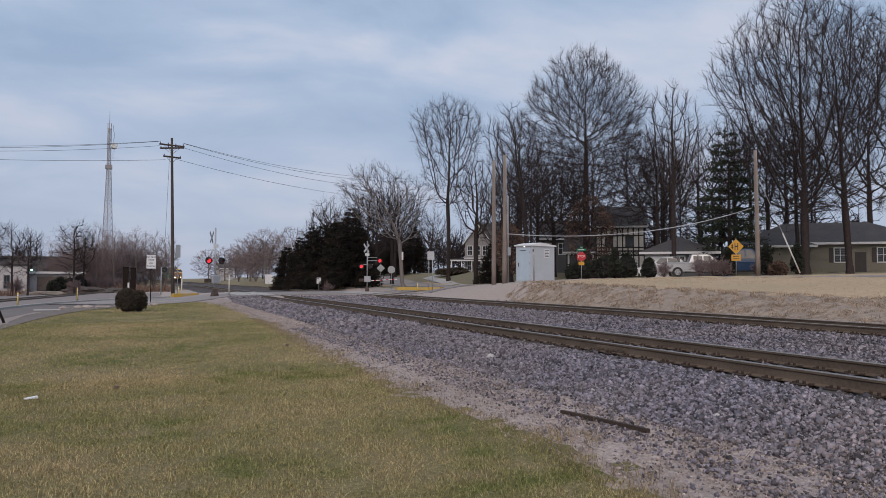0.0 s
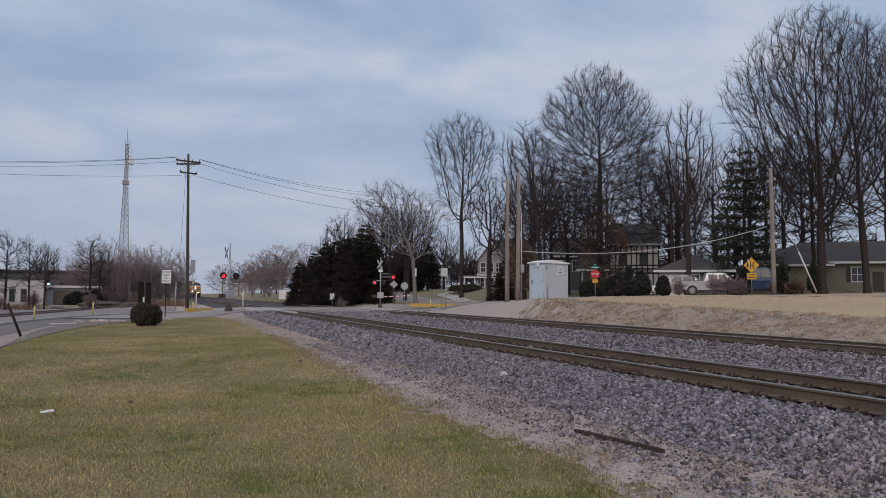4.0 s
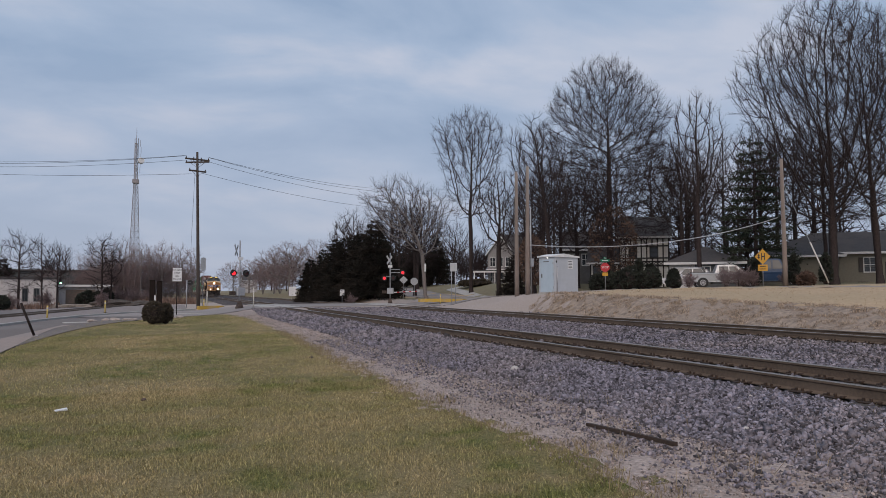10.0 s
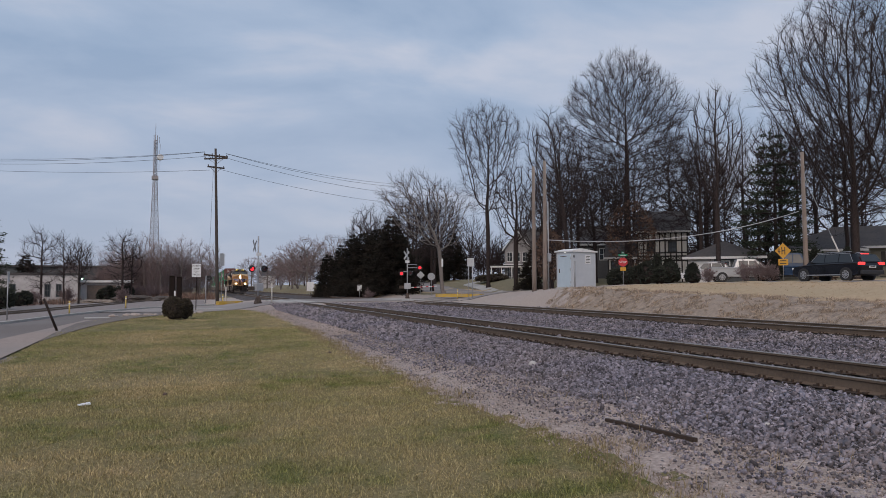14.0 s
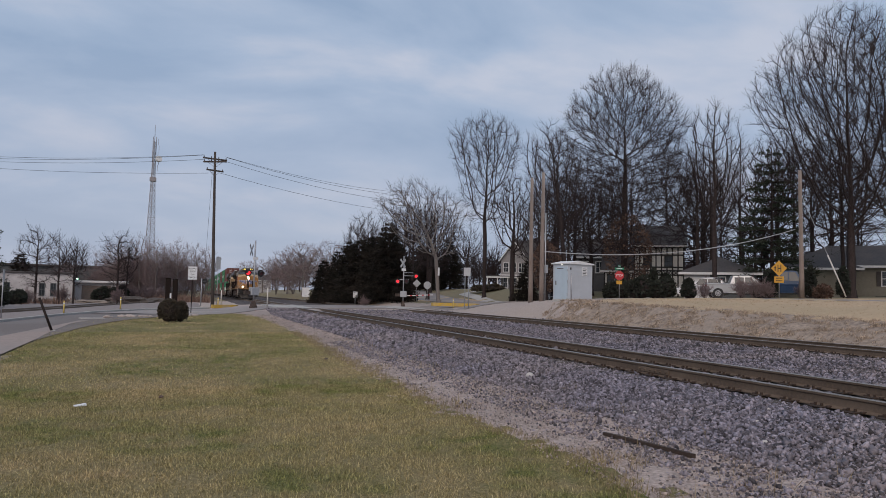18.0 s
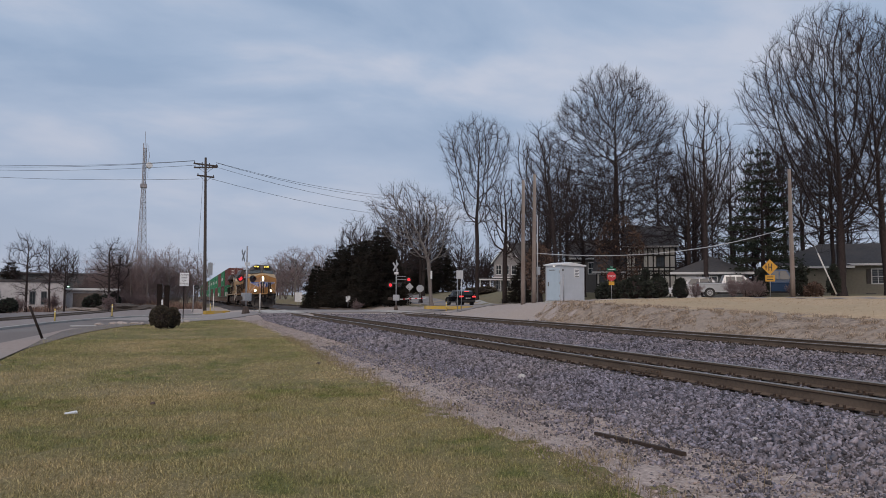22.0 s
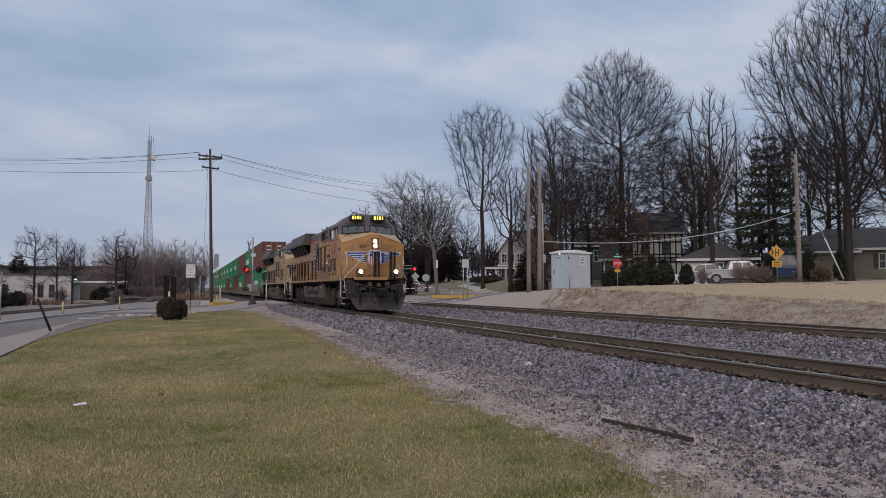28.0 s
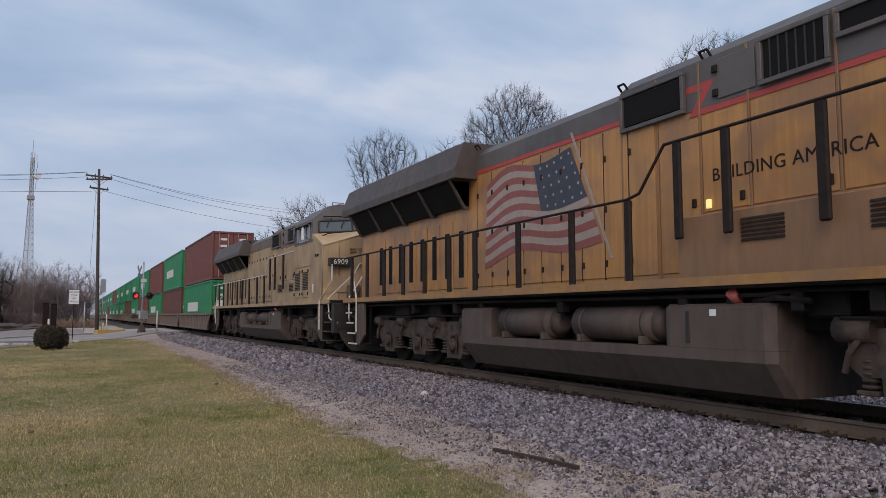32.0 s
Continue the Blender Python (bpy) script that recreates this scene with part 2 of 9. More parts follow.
def box(bm, x0, x1, y0, y1, z0, z1, bev=0.0, m=None, mi=0):
    """A box, its edges chamfered by bev."""
    r = bmesh.ops.create_cube(bm, size=1.0)
    vs = r["verts"]
    for v in vs:
        v.co = Vector((x0 if v.co.x < 0 else x1, y0 if v.co.y < 0 else y1, z0 if v.co.z < 0 else z1))
    if bev:
        es = {e for v in vs for e in v.link_edges}
        out = bmesh.ops.bevel(bm, geom=list(es), offset=bev, segments=1, affect="EDGES", profile=0.5)
        vs = list({v for f in out["faces"] for v in f.verts} | {v for v in vs if v.is_valid})
    if m is not None:
        bmesh.ops.transform(bm, matrix=m, verts=[v for v in vs if v.is_valid])
    if mi:
        for f in {f for v in vs if v.is_valid for f in v.link_faces}:
            f.material_index = mi
    return bm


def tube(bm, p0, p1, r0, r1=None, seg=8, cap=True, mi=0):
    """A tapered round bar from p0 to p1."""
    p0, p1 = Vector(p0), Vector(p1)
    r1 = r0 if r1 is None else r1
    d = p1 - p0
    q = d.to_track_quat("Z", "Y")
    a, b = [], []
    for k in range(seg):
        c, s = math.cos(2 * math.pi * k / seg), math.sin(2 * math.pi * k / seg)
        a.append(bm.verts.new(p0 + q @ Vector((c * r0, s * r0, 0))))
        b.append(bm.verts.new(p1 + q @ Vector((c * r1, s * r1, 0))))
    for k in range(seg):
        f = bm.faces.new((a[k], a[(k + 1) % seg], b[(k + 1) % seg], b[k]))
        f.smooth, f.material_index = seg > 6, mi
    if cap:
        bm.faces.new(a[::-1]).material_index = mi
        bm.faces.new(b).material_index = mi
    return bm


def pipe(bm, pts, r, seg=6):
    """A round bar bent along points."""
    for p, q in zip(pts, pts[1:]):
        tube(bm, p, q, r, r, seg)
    return bm


def prism(bm, poly, axis, a, b, mi=0):
    """A polygon in the plane across the axis, drawn out from a to b. x: (y, z); y: (x, z); z: (x, y)."""
    def at(p, t):
        return {"x": (t, p[0], p[1]), "y": (p[0], t, p[1]), "z": (p[0], p[1], t)}[axis]
    va, vb = [bm.verts.new(at(p, a)) for p in poly], [bm.verts.new(at(p, b)) for p in poly]
    n = len(poly)
    fs = [bm.faces.new((va[i], va[(i + 1) % n], vb[(i + 1) % n], vb[i])) for i in range(n)]
    fs += [bm.faces.new(va[::-1]), bm.faces.new(vb)]
    for f in fs:
        f.material_index = mi
    bmesh.ops.recalc_face_normals(bm, faces=fs)
    return bm


def loft(bm, rings, close=True, mi=0, smooth=False):
    """Skin between rings of equal numbers of points; ends are closed."""
    vv = [[bm.verts.new(p) for p in r] for r in rings]
    n = len(rings[0])
    fs = []
    for a, b in zip(vv, vv[1:]):
        for k in range(n if close else n - 1):
            fs.append(bm.faces.new((a[k], a[(k + 1) % n], b[(k + 1) % n], b[k])))
    if close:
        fs += [bm.faces.new(vv[0][::-1]), bm.faces.new(vv[-1])]
    for f in fs:
        f.material_index, f.smooth = mi, smooth
    bmesh.ops.recalc_face_normals(bm, faces=fs)
    return bm


def text_mesh(body, size, extrude=0.004, spacing=1.0):
    """Built-in letters as a mesh, centred, facing +z, reading along +x."""
    cu = bpy.data.curves.new("lettering", "FONT")
    cu.body, cu.size, cu.extrude, cu.align_x, cu.align_y, cu.space_character = body, size, extrude, "CENTER", "CENTER", spacing
    cu.resolution_u = 3
    ob = bpy.data.objects.new("lettering", cu)
    scene.collection.objects.link(ob)
    me = bpy.data.meshes.new_from_object(ob.evaluated_get(bpy.context.evaluated_depsgraph_get()))
    bpy.data.objects.remove(ob)
    bpy.data.curves.remove(cu)
    return me


def lettering(body, size, material, parent, m, label="", spacing=1.0, name="lettering"):
    me = text_mesh(body, size, spacing=spacing)
    me.materials.clear()
    me.materials.append(material)
    ob = new(name, me)
    ob.parent, ob.matrix_basis = parent, m
    if label:
        ob["label"] = label
    return ob


def mesh_from(name, verts, faces, material, smooth=False, mats=None):
    me = bpy.data.meshes.new(name)
    me.from_pydata(verts, [], faces)
    for m in material if isinstance(material, (list, tuple)) else [material]:
        me.materials.append(m)
    if mats is not None:
        me.polygons.foreach_set("material_index", np.asarray(mats, dtype=np.int32))
    if smooth:
        me.polygons.foreach_set("use_smooth", np.ones(len(me.polygons), dtype=bool))
    me.update()
    return new(name, me)


# ---- ground ----
TRACK1, TRACK2 = 8.47, 17.06


def smooth(a, b, x):
    t = np.clip((np.asarray(x, float) - a) / (b - a), 0, 1)
    return t * t * (3 - 2 * t)


def ground_z(x, y):
    """Height of the ground over the rail tops of the near track."""
    x, y = np.broadcast_arrays(np.asarray(x, float), np.asarray(y, float))
    hb = np.interp(y, [0, 15, 24, 38, 44, 50, 56, 74, 95], [0.25, 0.42, 0.62, 1.0, 0.85, 0.2, -0.1, -0.1, 0.9])
    xb = np.interp(y, [15, 24, 38, 60], [23.4, 23.0, 21.0, 22.0])
    hc = np.interp(y, [0, 32, 41, 54, 63, 72, 85, 100, 140], [1.2, 1.26, 1.28, 1.12, 0.78, 0.48, 0.40, 0.65, 1.4])
    hd = np.interp(y, [0, 40, 60, 75, 95, 140], [1.75, 1.85, 1.95, 2.0, 2.3, 2.4])
    left = np.interp(x, [-400, -60, -25, -9, -4, 3.4, 5.0, 18.9], [-1.2, -1.0, -0.85, -0.58, -0.5, -0.47, -0.42, -0.42])
    t1 = np.clip((x - 18.9) / (xb - 18.9), 0, 1)
    z = left + t1 * t1 * (3 - 2 * t1) * (hb + 0.42)
    t2 = np.clip((x - xb) / (30.5 - xb), 0, 1)
    z = z + (1 - (1 - t2) ** 1.6) * (hc - hb)
    t3 = np.clip((x - 31 - 3 * smooth(74, 84, y)) / (30.0 - 21 * smooth(74, 84, y)), 0, 1)
    z = z + t3 * (hd - hc)
    z = z + np.clip((x - 61) / 200, 0, 1) * 4
    hump = smooth(50, 57, y) * (1 - smooth(73, 80, y)) * smooth(1, 6, x) * (1 - smooth(20, 25, x))
    z = z * (1 - hump) + (-0.07) * hump
    return z


def lawn_right(y):
    return np.interp(y, [-30, 4.8, 6.5, 8, 10, 13, 18.4, 26, 36, 46, 52, 55], [3.3, 3.45, 3.74, 3.55, 3.38, 3.5, 3.62, 3.85, 4.1, 4.1, 3.6, 2.0])


def lawn_left(y):
    return np.interp(y, [-30, 12, 19, 25, 31, 38, 43, 48, 52, 54], [-3.4, -3.8, -4.2, -4.5, -4.9, -5.2, -4.6, -2.6, 0.2, 3.6])


def stepped(*runs):
    out = [runs[0][0]]
    for a, b, s in runs:
        out += list(np.linspace(a, b, max(int(round((b - a) / s)), 1) + 1)[1:])
    return np.array(out)


def ground_material(name, cols, coarse, bump=0.5, tint=None):
    return surf(name, cols[0], cols[1], coarse, 0.95, bump, c3=tint, scale2=0.22, coord="World", bump_dist=0.03)


def lawn_material():
    m = bpy.data.materials.new("dormant_lawn")
    m.use_nodes = True
    nt = m.node_tree
    n, l = nt.nodes.new, nt.links.new
    b = nt.nodes["Principled BSDF"]
    b.inputs["Roughness"].default_value = 0.95
    b.inputs["Specular IOR Level"].default_value = 0.15
    pos = n("ShaderNodeNewGeometry")

    def noise_at(scale, detail, lo, hi):
        t = n("ShaderNodeTexNoise")
        t.inputs["Scale"].default_value, t.inputs["Detail"].default_value = scale, detail
        l(pos.outputs["Position"], t.inputs["Vector"])
        r = n("ShaderNodeMapRange")
        r.inputs["From Min"].default_value, r.inputs["From Max"].default_value = lo, hi
        l(t.outputs["Fac"], r.inputs["Value"])
        return t, r.outputs[0]

    def mixed(f, a, c):
        x = n("ShaderNodeMix")
        x.data_type = "RGBA"
        l(f, x.inputs["Factor"])
        for s, v in (("A", a), ("B", c)):
            if isinstance(v, tuple):
                x.inputs[s].default_value = (*v, 1)
            else:
                l(v, x.inputs[s])
        return x.outputs["Result"]

    _, big = noise_at(0.42, 6, 0.375, 0.585)
    fine, small = noise_at(34, 6, 0.34, 0.66)
    _, mid = noise_at(2.2, 4, 0.35, 0.65)
    straw = mixed(small, (0.58, 0.46, 0.265), (0.27, 0.21, 0.105))
    green = mixed(small, (0.275, 0.285, 0.105), (0.095, 0.112, 0.035))
    base = mixed(big, straw, green)
    worn = mixed(mid, base, mixed(small, (0.43, 0.36, 0.20), (0.22, 0.19, 0.09)))
    oi = n("ShaderNodeMapRange")
    l(pos.outputs["Random Per Island"], oi.inputs["Value"])
    oi.inputs["To Min"].default_value, oi.inputs["To Max"].default_value = 0.5, 1.6
    hs = n("ShaderNodeHueSaturation")
    l(oi.outputs[0], hs.inputs["Value"])
    l(worn, hs.inputs["Color"])
    l(hs.outputs[0], b.inputs["Base Color"])
    bp = n("ShaderNodeBump")
    bp.inputs["Strength"].default_value, bp.inputs["Distance"].default_value = 0.6, 0.03
    l(fine.outputs["Fac"], bp.inputs["Height"])
    l(bp.outputs[0], b.inputs["Normal"])
    return m


M["lawn"] = lawn_material()
M["dirt"] = ground_material("trodden_dirt_and_cinders", ((0.54, 0.445, 0.395), (0.235, 0.195, 0.177)), 19, 1.0, (0.205, 0.172, 0.158))
M["straw"] = ground_material("dry_tan_grass", ((0.48, 0.36, 0.23), (0.36, 0.265, 0.162)), 5, 0.5, (0.34, 0.275, 0.175))
M["rough_grass"] = ground_material("rough_dead_grass", ((0.40, 0.32, 0.25), (0.13, 0.102, 0.082)), 5.5, 1.0, (0.30, 0.245, 0.20))
M["gravel_ground"] = ground_material("pale_gravel", ((0.44, 0.375, 0.335), (0.29, 0.245, 0.22)), 10, 0.8, (0.37, 0.31, 0.265))
M["grey_gravel"] = ground_material("packed_grey_gravel", ((0.27, 0.235, 0.222), (0.19, 0.165, 0.155)), 9, 0.8, (0.22, 0.19, 0.178))
M["field"] = ground_material("winter_field", ((0.21, 0.185, 0.10), (0.15, 0.13, 0.075)), 2, 0.5, (0.22, 0.17, 0.10))


def build_ground():
    xs = stepped((-2600, -400, 300), (-400, -60, 28), (-60, -10, 3), (-10, -4, 0.5), (-4, 5.5, 0.2), (5.5, 18.5, 1.2), (18.5, 31, 0.4), (31, 70, 1.5), (70, 200, 10), (200, 2600, 240))
    ys = stepped((-2600, -300, 300), (-300, -20, 20), (-20, 3, 1.0), (3, 24, 0.22), (24, 58, 0.5), (58, 110, 1.5), (110, 300, 8), (300, 3600, 250))
    X, Y = np.meshgrid(xs, ys)
    Z = ground_z(X, Y)
    r = np.random.default_rng(3)
    near = (np.abs(X) < 40) & (Y < 110) & (Y > -20)
    Z = Z + near * r.normal(0, 1, Z.shape) * np.where(X > 18.8, 0.035, 0.008) * np.where((X > 23) & (X < 31), 0.35, 1.0)
    nx, ny = len(xs), len(ys)
    verts = np.stack([X, Y, Z], -1).reshape(-1, 3)
    i = np.arange((ny - 1) * (nx - 1))
    a = (i // (nx - 1)) * nx + i % (nx - 1)
    faces = np.stack([a, a + 1, a + 1 + nx, a + nx], -1)
    cx, cy = verts[faces].mean(1)[:, 0], verts[faces].mean(1)[:, 1]
    jit = r.normal(0, 1, len(cx))
    mats = np.full(len(cx), 5)
    ll, lr = lawn_left(cy), lawn_right(cy)
    mats[(cx > -400) & (cx < 60) & (cy < 120)] = 4
    mats[(cx > -400) & (cx < 1.0) & (cy < 100)] = 6
    mats[(cx > 18 + 0.2 * jit) & (cy > -200) & (cy < 50)] = 3
    top = np.interp(cy, [15, 24, 38, 50], [23.4, 23.0, 21.6, 24.5])
    mats[(cx > top + 0.35 * jit) & (cx < 90) & (cy < 47 + 2 * jit)] = 2
    mats[(cx > 18.4) & (cx < 26.5 + jit) & (cy > 37.5 + 1.2 * (cx - 19) * 0.3 + jit) & (cy < 60)] = 4
    mats[(cx > 24) & (cy > 78 + 2 * jit) & (cx < 120) & (cy < 170)] = 5
    mats[(cx > 42) & (cx < 120) & (cy >= 44)] = 5
    mats[(cx > 19) & (cx < 36) & (cy > 84) & (cy < 120)] = 2
    mats[(cx > 1.5) & (cx < 6.5) & (cy > -60) & (cy < 62)] = 1
    mats[(cx > ll) & (cx < lr + 0.12 * jit) & (cy < 56)] = 0
    ob = mesh_from("ground", verts.tolist(), faces.tolist(), [M["lawn"], M["dirt"], M["straw"], M["rough_grass"], M["gravel_ground"], M["field"], M["grey_gravel"]], True, mats)
    tagged(ob, "dormant winter ground of lawn, dry grass, dirt and gravel", "ground", kind="structure")


build_ground()


def ribbon(name, line, half, material, lift, label, category, thick=0.12, n=60):
    """A slab of road along a smooth line of (x, y); half: half width, one or one a point; it follows the ground."""
    P = [Vector((p[0], p[1], 0)) for p in line]
    H = [half] * len(P) if not isinstance(half, (list, tuple)) else list(half)
    cum = [0.0]
    for p, q in zip(P, P[1:]):
        cum.append(cum[-1] + (q - p).length)
    pts, hs = [], []
    for k in range(n + 1):
        s = cum[-1] * k / n
        # smooth the corners by averaging nearby stations
        acc, ah = Vector(), 0.0
        for o in (-2, -1, 0, 1, 2):
            u = min(max(s + o * cum[-1] * 0.02, 0), cum[-1])
            j = max(i for i in range(len(P) - 1) if cum[i] <= u + 1e-9)
            t = (u - cum[j]) / (cum[j + 1] - cum[j])
            acc += P[j].lerp(P[j + 1], t) / 5
            ah += (H[j] + (H[j + 1] - H[j]) * t) / 5
        pts.append(acc)
        hs.append(ah)
    verts, faces, m = [], [], 9
    for k, (p, h) in enumerate(zip(pts, hs)):
        d = (pts[min(k + 1, n)] - pts[max(k - 1, 0)]).normalized()
        s = Vector((d.y, -d.x, 0))
        for j in range(m):
            q = p + s * h * (2 * j / (m - 1) - 1)
            verts.append((q.x, q.y, float(ground_z(q.x, q.y)) + lift))
    top = len(verts)
    for k in range(n):
        for j in range(m - 1):
            a = k * m + j
            faces.append((a, a + 1, a + 1 + m, a + m))
    for k in range(n + 1):
        for j in (0, m - 1):
            v = verts[k * m + j]
            verts.append((v[0], v[1], v[2] - thick))
    for k in range(n):
        for s, j in ((0, 0), (1, m - 1)):
            a, b2 = k * m + j, (k + 1) * m + j
            c, d2 = top + 2 * (k + 1) + s, top + 2 * k + s
            faces.append((a, b2, c, d2) if s else (a, d2, c, b2))
    ob = mesh_from(name, verts, faces, material, True)
    return tagged(ob, label, category, kind="structure")


# ---- track ----
RAIL = [(-0.07, -0.18), (0.07, -0.18), (0.07, -0.168), (0.012, -0.145), (0.01, -0.05), (0.034, -0.036), (0.036, -0.008), (0.028, 0.0), (-0.028, 0.0), (-0.036, -0.008), (-0.034, -0.036), (-0.01, -0.05), (-0.012, -0.145), (-0.07, -0.168)]


def build_rail(x, y0, y1, parent, step=13.0):
    bm = B()
    prism(bm, [(x + p[0], p[1]) for p in RAIL], "y", y0, y1)
    bm.faces.ensure_lookup_table()
    for f in bm.faces:
        if f.normal.z > 0.6 and f.calc_center_median().z > -0.02:
            f.material_index = 1
    part("rail", bm, [M["rail_side"], M["rail_top"]], parent, "rust-brown steel rail with a worn bright head")


def build_track(x, y0, y1, label, ties_to):
    tr = thing("railway_track", label, "railway track", kind="structure")
    for s in (-0.7525, 0.7525):
        build_rail(x + s, y0, y1, tr)
    bm = box(B(), -1.3, 1.3, -0.115, 0.115, -0.34, -0.181, 0.012)
    tie = None
    bmp = B()
    box(bmp, -0.19, 0.19, -0.095, 0.095, -0.181, -0.166, 0.004)
    for sx in (-0.11, 0.11):
        for sy in (-0.05, 0.05):
            box(bmp, sx - 0.016, sx + 0.016, sy - 0.014, sy + 0.014, -0.17, -0.126, 0.004)
    for sy in (-0.125, 0.125):
        box(bmp, -0.1, 0.1, sy - 0.03, sy + 0.03, -0.185, -0.152, 0.008)
    plate = None
    y = -6.0
    while y < ties_to:
        if y < 56.5 or y > 73:
            yy, rz = y + rnd.uniform(-0.03, 0.03), rnd.uniform(-1.5, 1.5)
            if tie is None:
                tie = part("tie", bm, M["tie"], tr)
                tie.matrix_basis = pose(x, yy, rnd.uniform(-0.02, 0), 0, 0, rz)
                plate = part("tie_plate", bmp, M["steel_plate"], tr)
                plate.matrix_basis = pose(x - 0.7525, yy, 0)
            else:
                again(tie, tr, pose(x, yy, rnd.uniform(-0.02, 0), 0, 0, rz))
                again(plate, tr, pose(x - 0.7525, yy, 0))
            again(plate, tr, pose(x + 0.7525, yy, 0))
        y += 0.52
    # joint bars
    bmj = B()
    box(bmj, 0.012, 0.03, -0.45, 0.45, -0.14, -0.055, 0.004)
    for k in range(6):
        tube(bmj, (0.028, -0.38 + k * 0.152, -0.098), (0.055, -0.38 + k * 0.152, -0.098), 0.016, 0.016, 6)
    j = part("joint_bar", bmj, M["rail_side"], tr)
    j.matrix_basis = pose(x - 0.7525, 11.2, 0, 0, 0, 180)
    again(j, tr, pose(x + 0.7525, 19.4, 0, 0, 0, 180))
    return tr


build_track(TRACK1, -60, 430, "near main track, rusty steel rails on timber ties in grey ballast", 60)
build_track(TRACK2, -60, 430, "second track, rusty rails on timber ties in grey ballast", 56)


def ballast_z(x, y=0):
    return np.interp(x, [4.9, 5.6, 6.5, 7.0, 7.6, 9.9, 10.5, 12.5, 14.5, 15.4, 15.9, 18.5, 19.0, 19.9], [-0.50, -0.38, -0.25, -0.215, -0.225, -0.22, -0.245, -0.33, -0.275, -0.22, -0.225, -0.225, -0.27, -0.5])


# bed colour near black: it holds the shade in the gaps between stones
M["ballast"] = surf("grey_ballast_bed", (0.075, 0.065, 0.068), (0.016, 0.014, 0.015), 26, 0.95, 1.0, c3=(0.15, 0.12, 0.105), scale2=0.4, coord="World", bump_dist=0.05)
M["stone"] = surf("crushed_ballast_stone", (0.255, 0.237, 0.278), (0.06, 0.054, 0.068), 22, 0.85, 0.25, coord="World", vary=0.8, c3=(0.25, 0.21, 0.198), scale2=0.35, amount3=0.4)
M["grit"] = surf("brown_cinder_grit", (0.43, 0.355, 0.32), (0.19, 0.155, 0.14), 14, 0.95, 0.2, coord="World", vary=0.6)


def build_ballast():
    r = np.random.default_rng(5)
    for y0, y1, step in ((-60, 57.0, 0.35), (73.0, 430, 3.0)):
        xs = np.arange(4.9, 19.95, 0.25)
        ys = np.arange(y0, y1 + step, step)
        ys[-1] = y1
        X, Y = np.meshgrid(xs, ys)
        Z = ballast_z(X) + r.normal(0, 0.012, X.shape)
        X = X + r.normal(0, 0.03, X.shape)
        nx, ny = len(xs), len(ys)
        i = np.arange((ny - 1) * (nx - 1))
        a = (i // (nx - 1)) * nx + i % (nx - 1)
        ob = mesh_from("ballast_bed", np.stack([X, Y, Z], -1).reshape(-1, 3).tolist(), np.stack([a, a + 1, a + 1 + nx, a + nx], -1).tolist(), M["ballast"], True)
        tagged(ob, "crushed-stone ballast bed under the tracks, coloured dark as shade between its stones", "ballast", kind="structure")


build_ballast()


def scatter_stones(name, n, xr, yr, size, zf, material, seed, label, category, power=1.0, sink=0.3):
    """Angular stones, each a knocked-about block, as one mass."""
    r = np.random.default_rng(seed)
    x = r.uniform(*xr, n)
    y = yr[0] + (yr[1] - yr[0]) * r.uniform(0, 1, n) ** power
    s = size * np.exp(r.normal(0, 0.3, n))
    z = zf(x, y) + s * (0.5 - sink)
    cube = np.array([[a, b, c] for a in (-1, 1) for b in (-1, 1) for c in (-1, 1)], float) * 0.5
    V = cube[None] * (s[:, None] * np.stack([r.uniform(0.75, 1.35, n), r.uniform(0.7, 1.1, n), r.uniform(0.5, 0.9, n)], -1))[:, None, :]
    V = V * r.uniform(0.45, 1.1, (n, 8, 1)) + r.normal(0, 0.1, V.shape) * s[:, None, None]
    q = r.normal(0, 1, (n, 4))
    q /= np.linalg.norm(q, axis=1, keepdims=True)
    w, a, b, c = q.T
    R = np.stack([1 - 2 * (b * b + c * c), 2 * (a * b - w * c), 2 * (a * c + w * b), 2 * (a * b + w * c), 1 - 2 * (a * a + c * c), 2 * (b * c - w * a), 2 * (a * c - w * b), 2 * (b * c + w * a), 1 - 2 * (a * a + b * b)], -1).reshape(n, 3, 3)
    V = np.einsum("nij,nkj->nki", R, V) + np.stack([x, y, z], -1)[:, None]
    F = np.array([[0, 1, 3, 2], [4, 6, 7, 5], [0, 4, 5, 1], [2, 3, 7, 6], [0, 2, 6, 4], [1, 5, 7, 3]])
    faces = (F[None] + 8 * np.arange(n)[:, None, None]).reshape(-1, 4)
    me = bpy.data.meshes.new(name)
    me.vertices.add(8 * n)
    me.vertices.foreach_set("co", V.ravel())
    me.loops.add(faces.size)
    me.loops.foreach_set("vertex_index", faces.ravel().astype(np.int32))
    me.polygons.add(len(faces))
    me.polygons.foreach_set("loop_start", np.arange(0, faces.size, 4, dtype=np.int32))
    me.update(calc_edges=True)
    me.materials.append(material)
    return tagged(new(name, me), label, category, kind="stuff")


def bz(x, y):
    return np.maximum(ballast_z(x), ground_z(x, y))


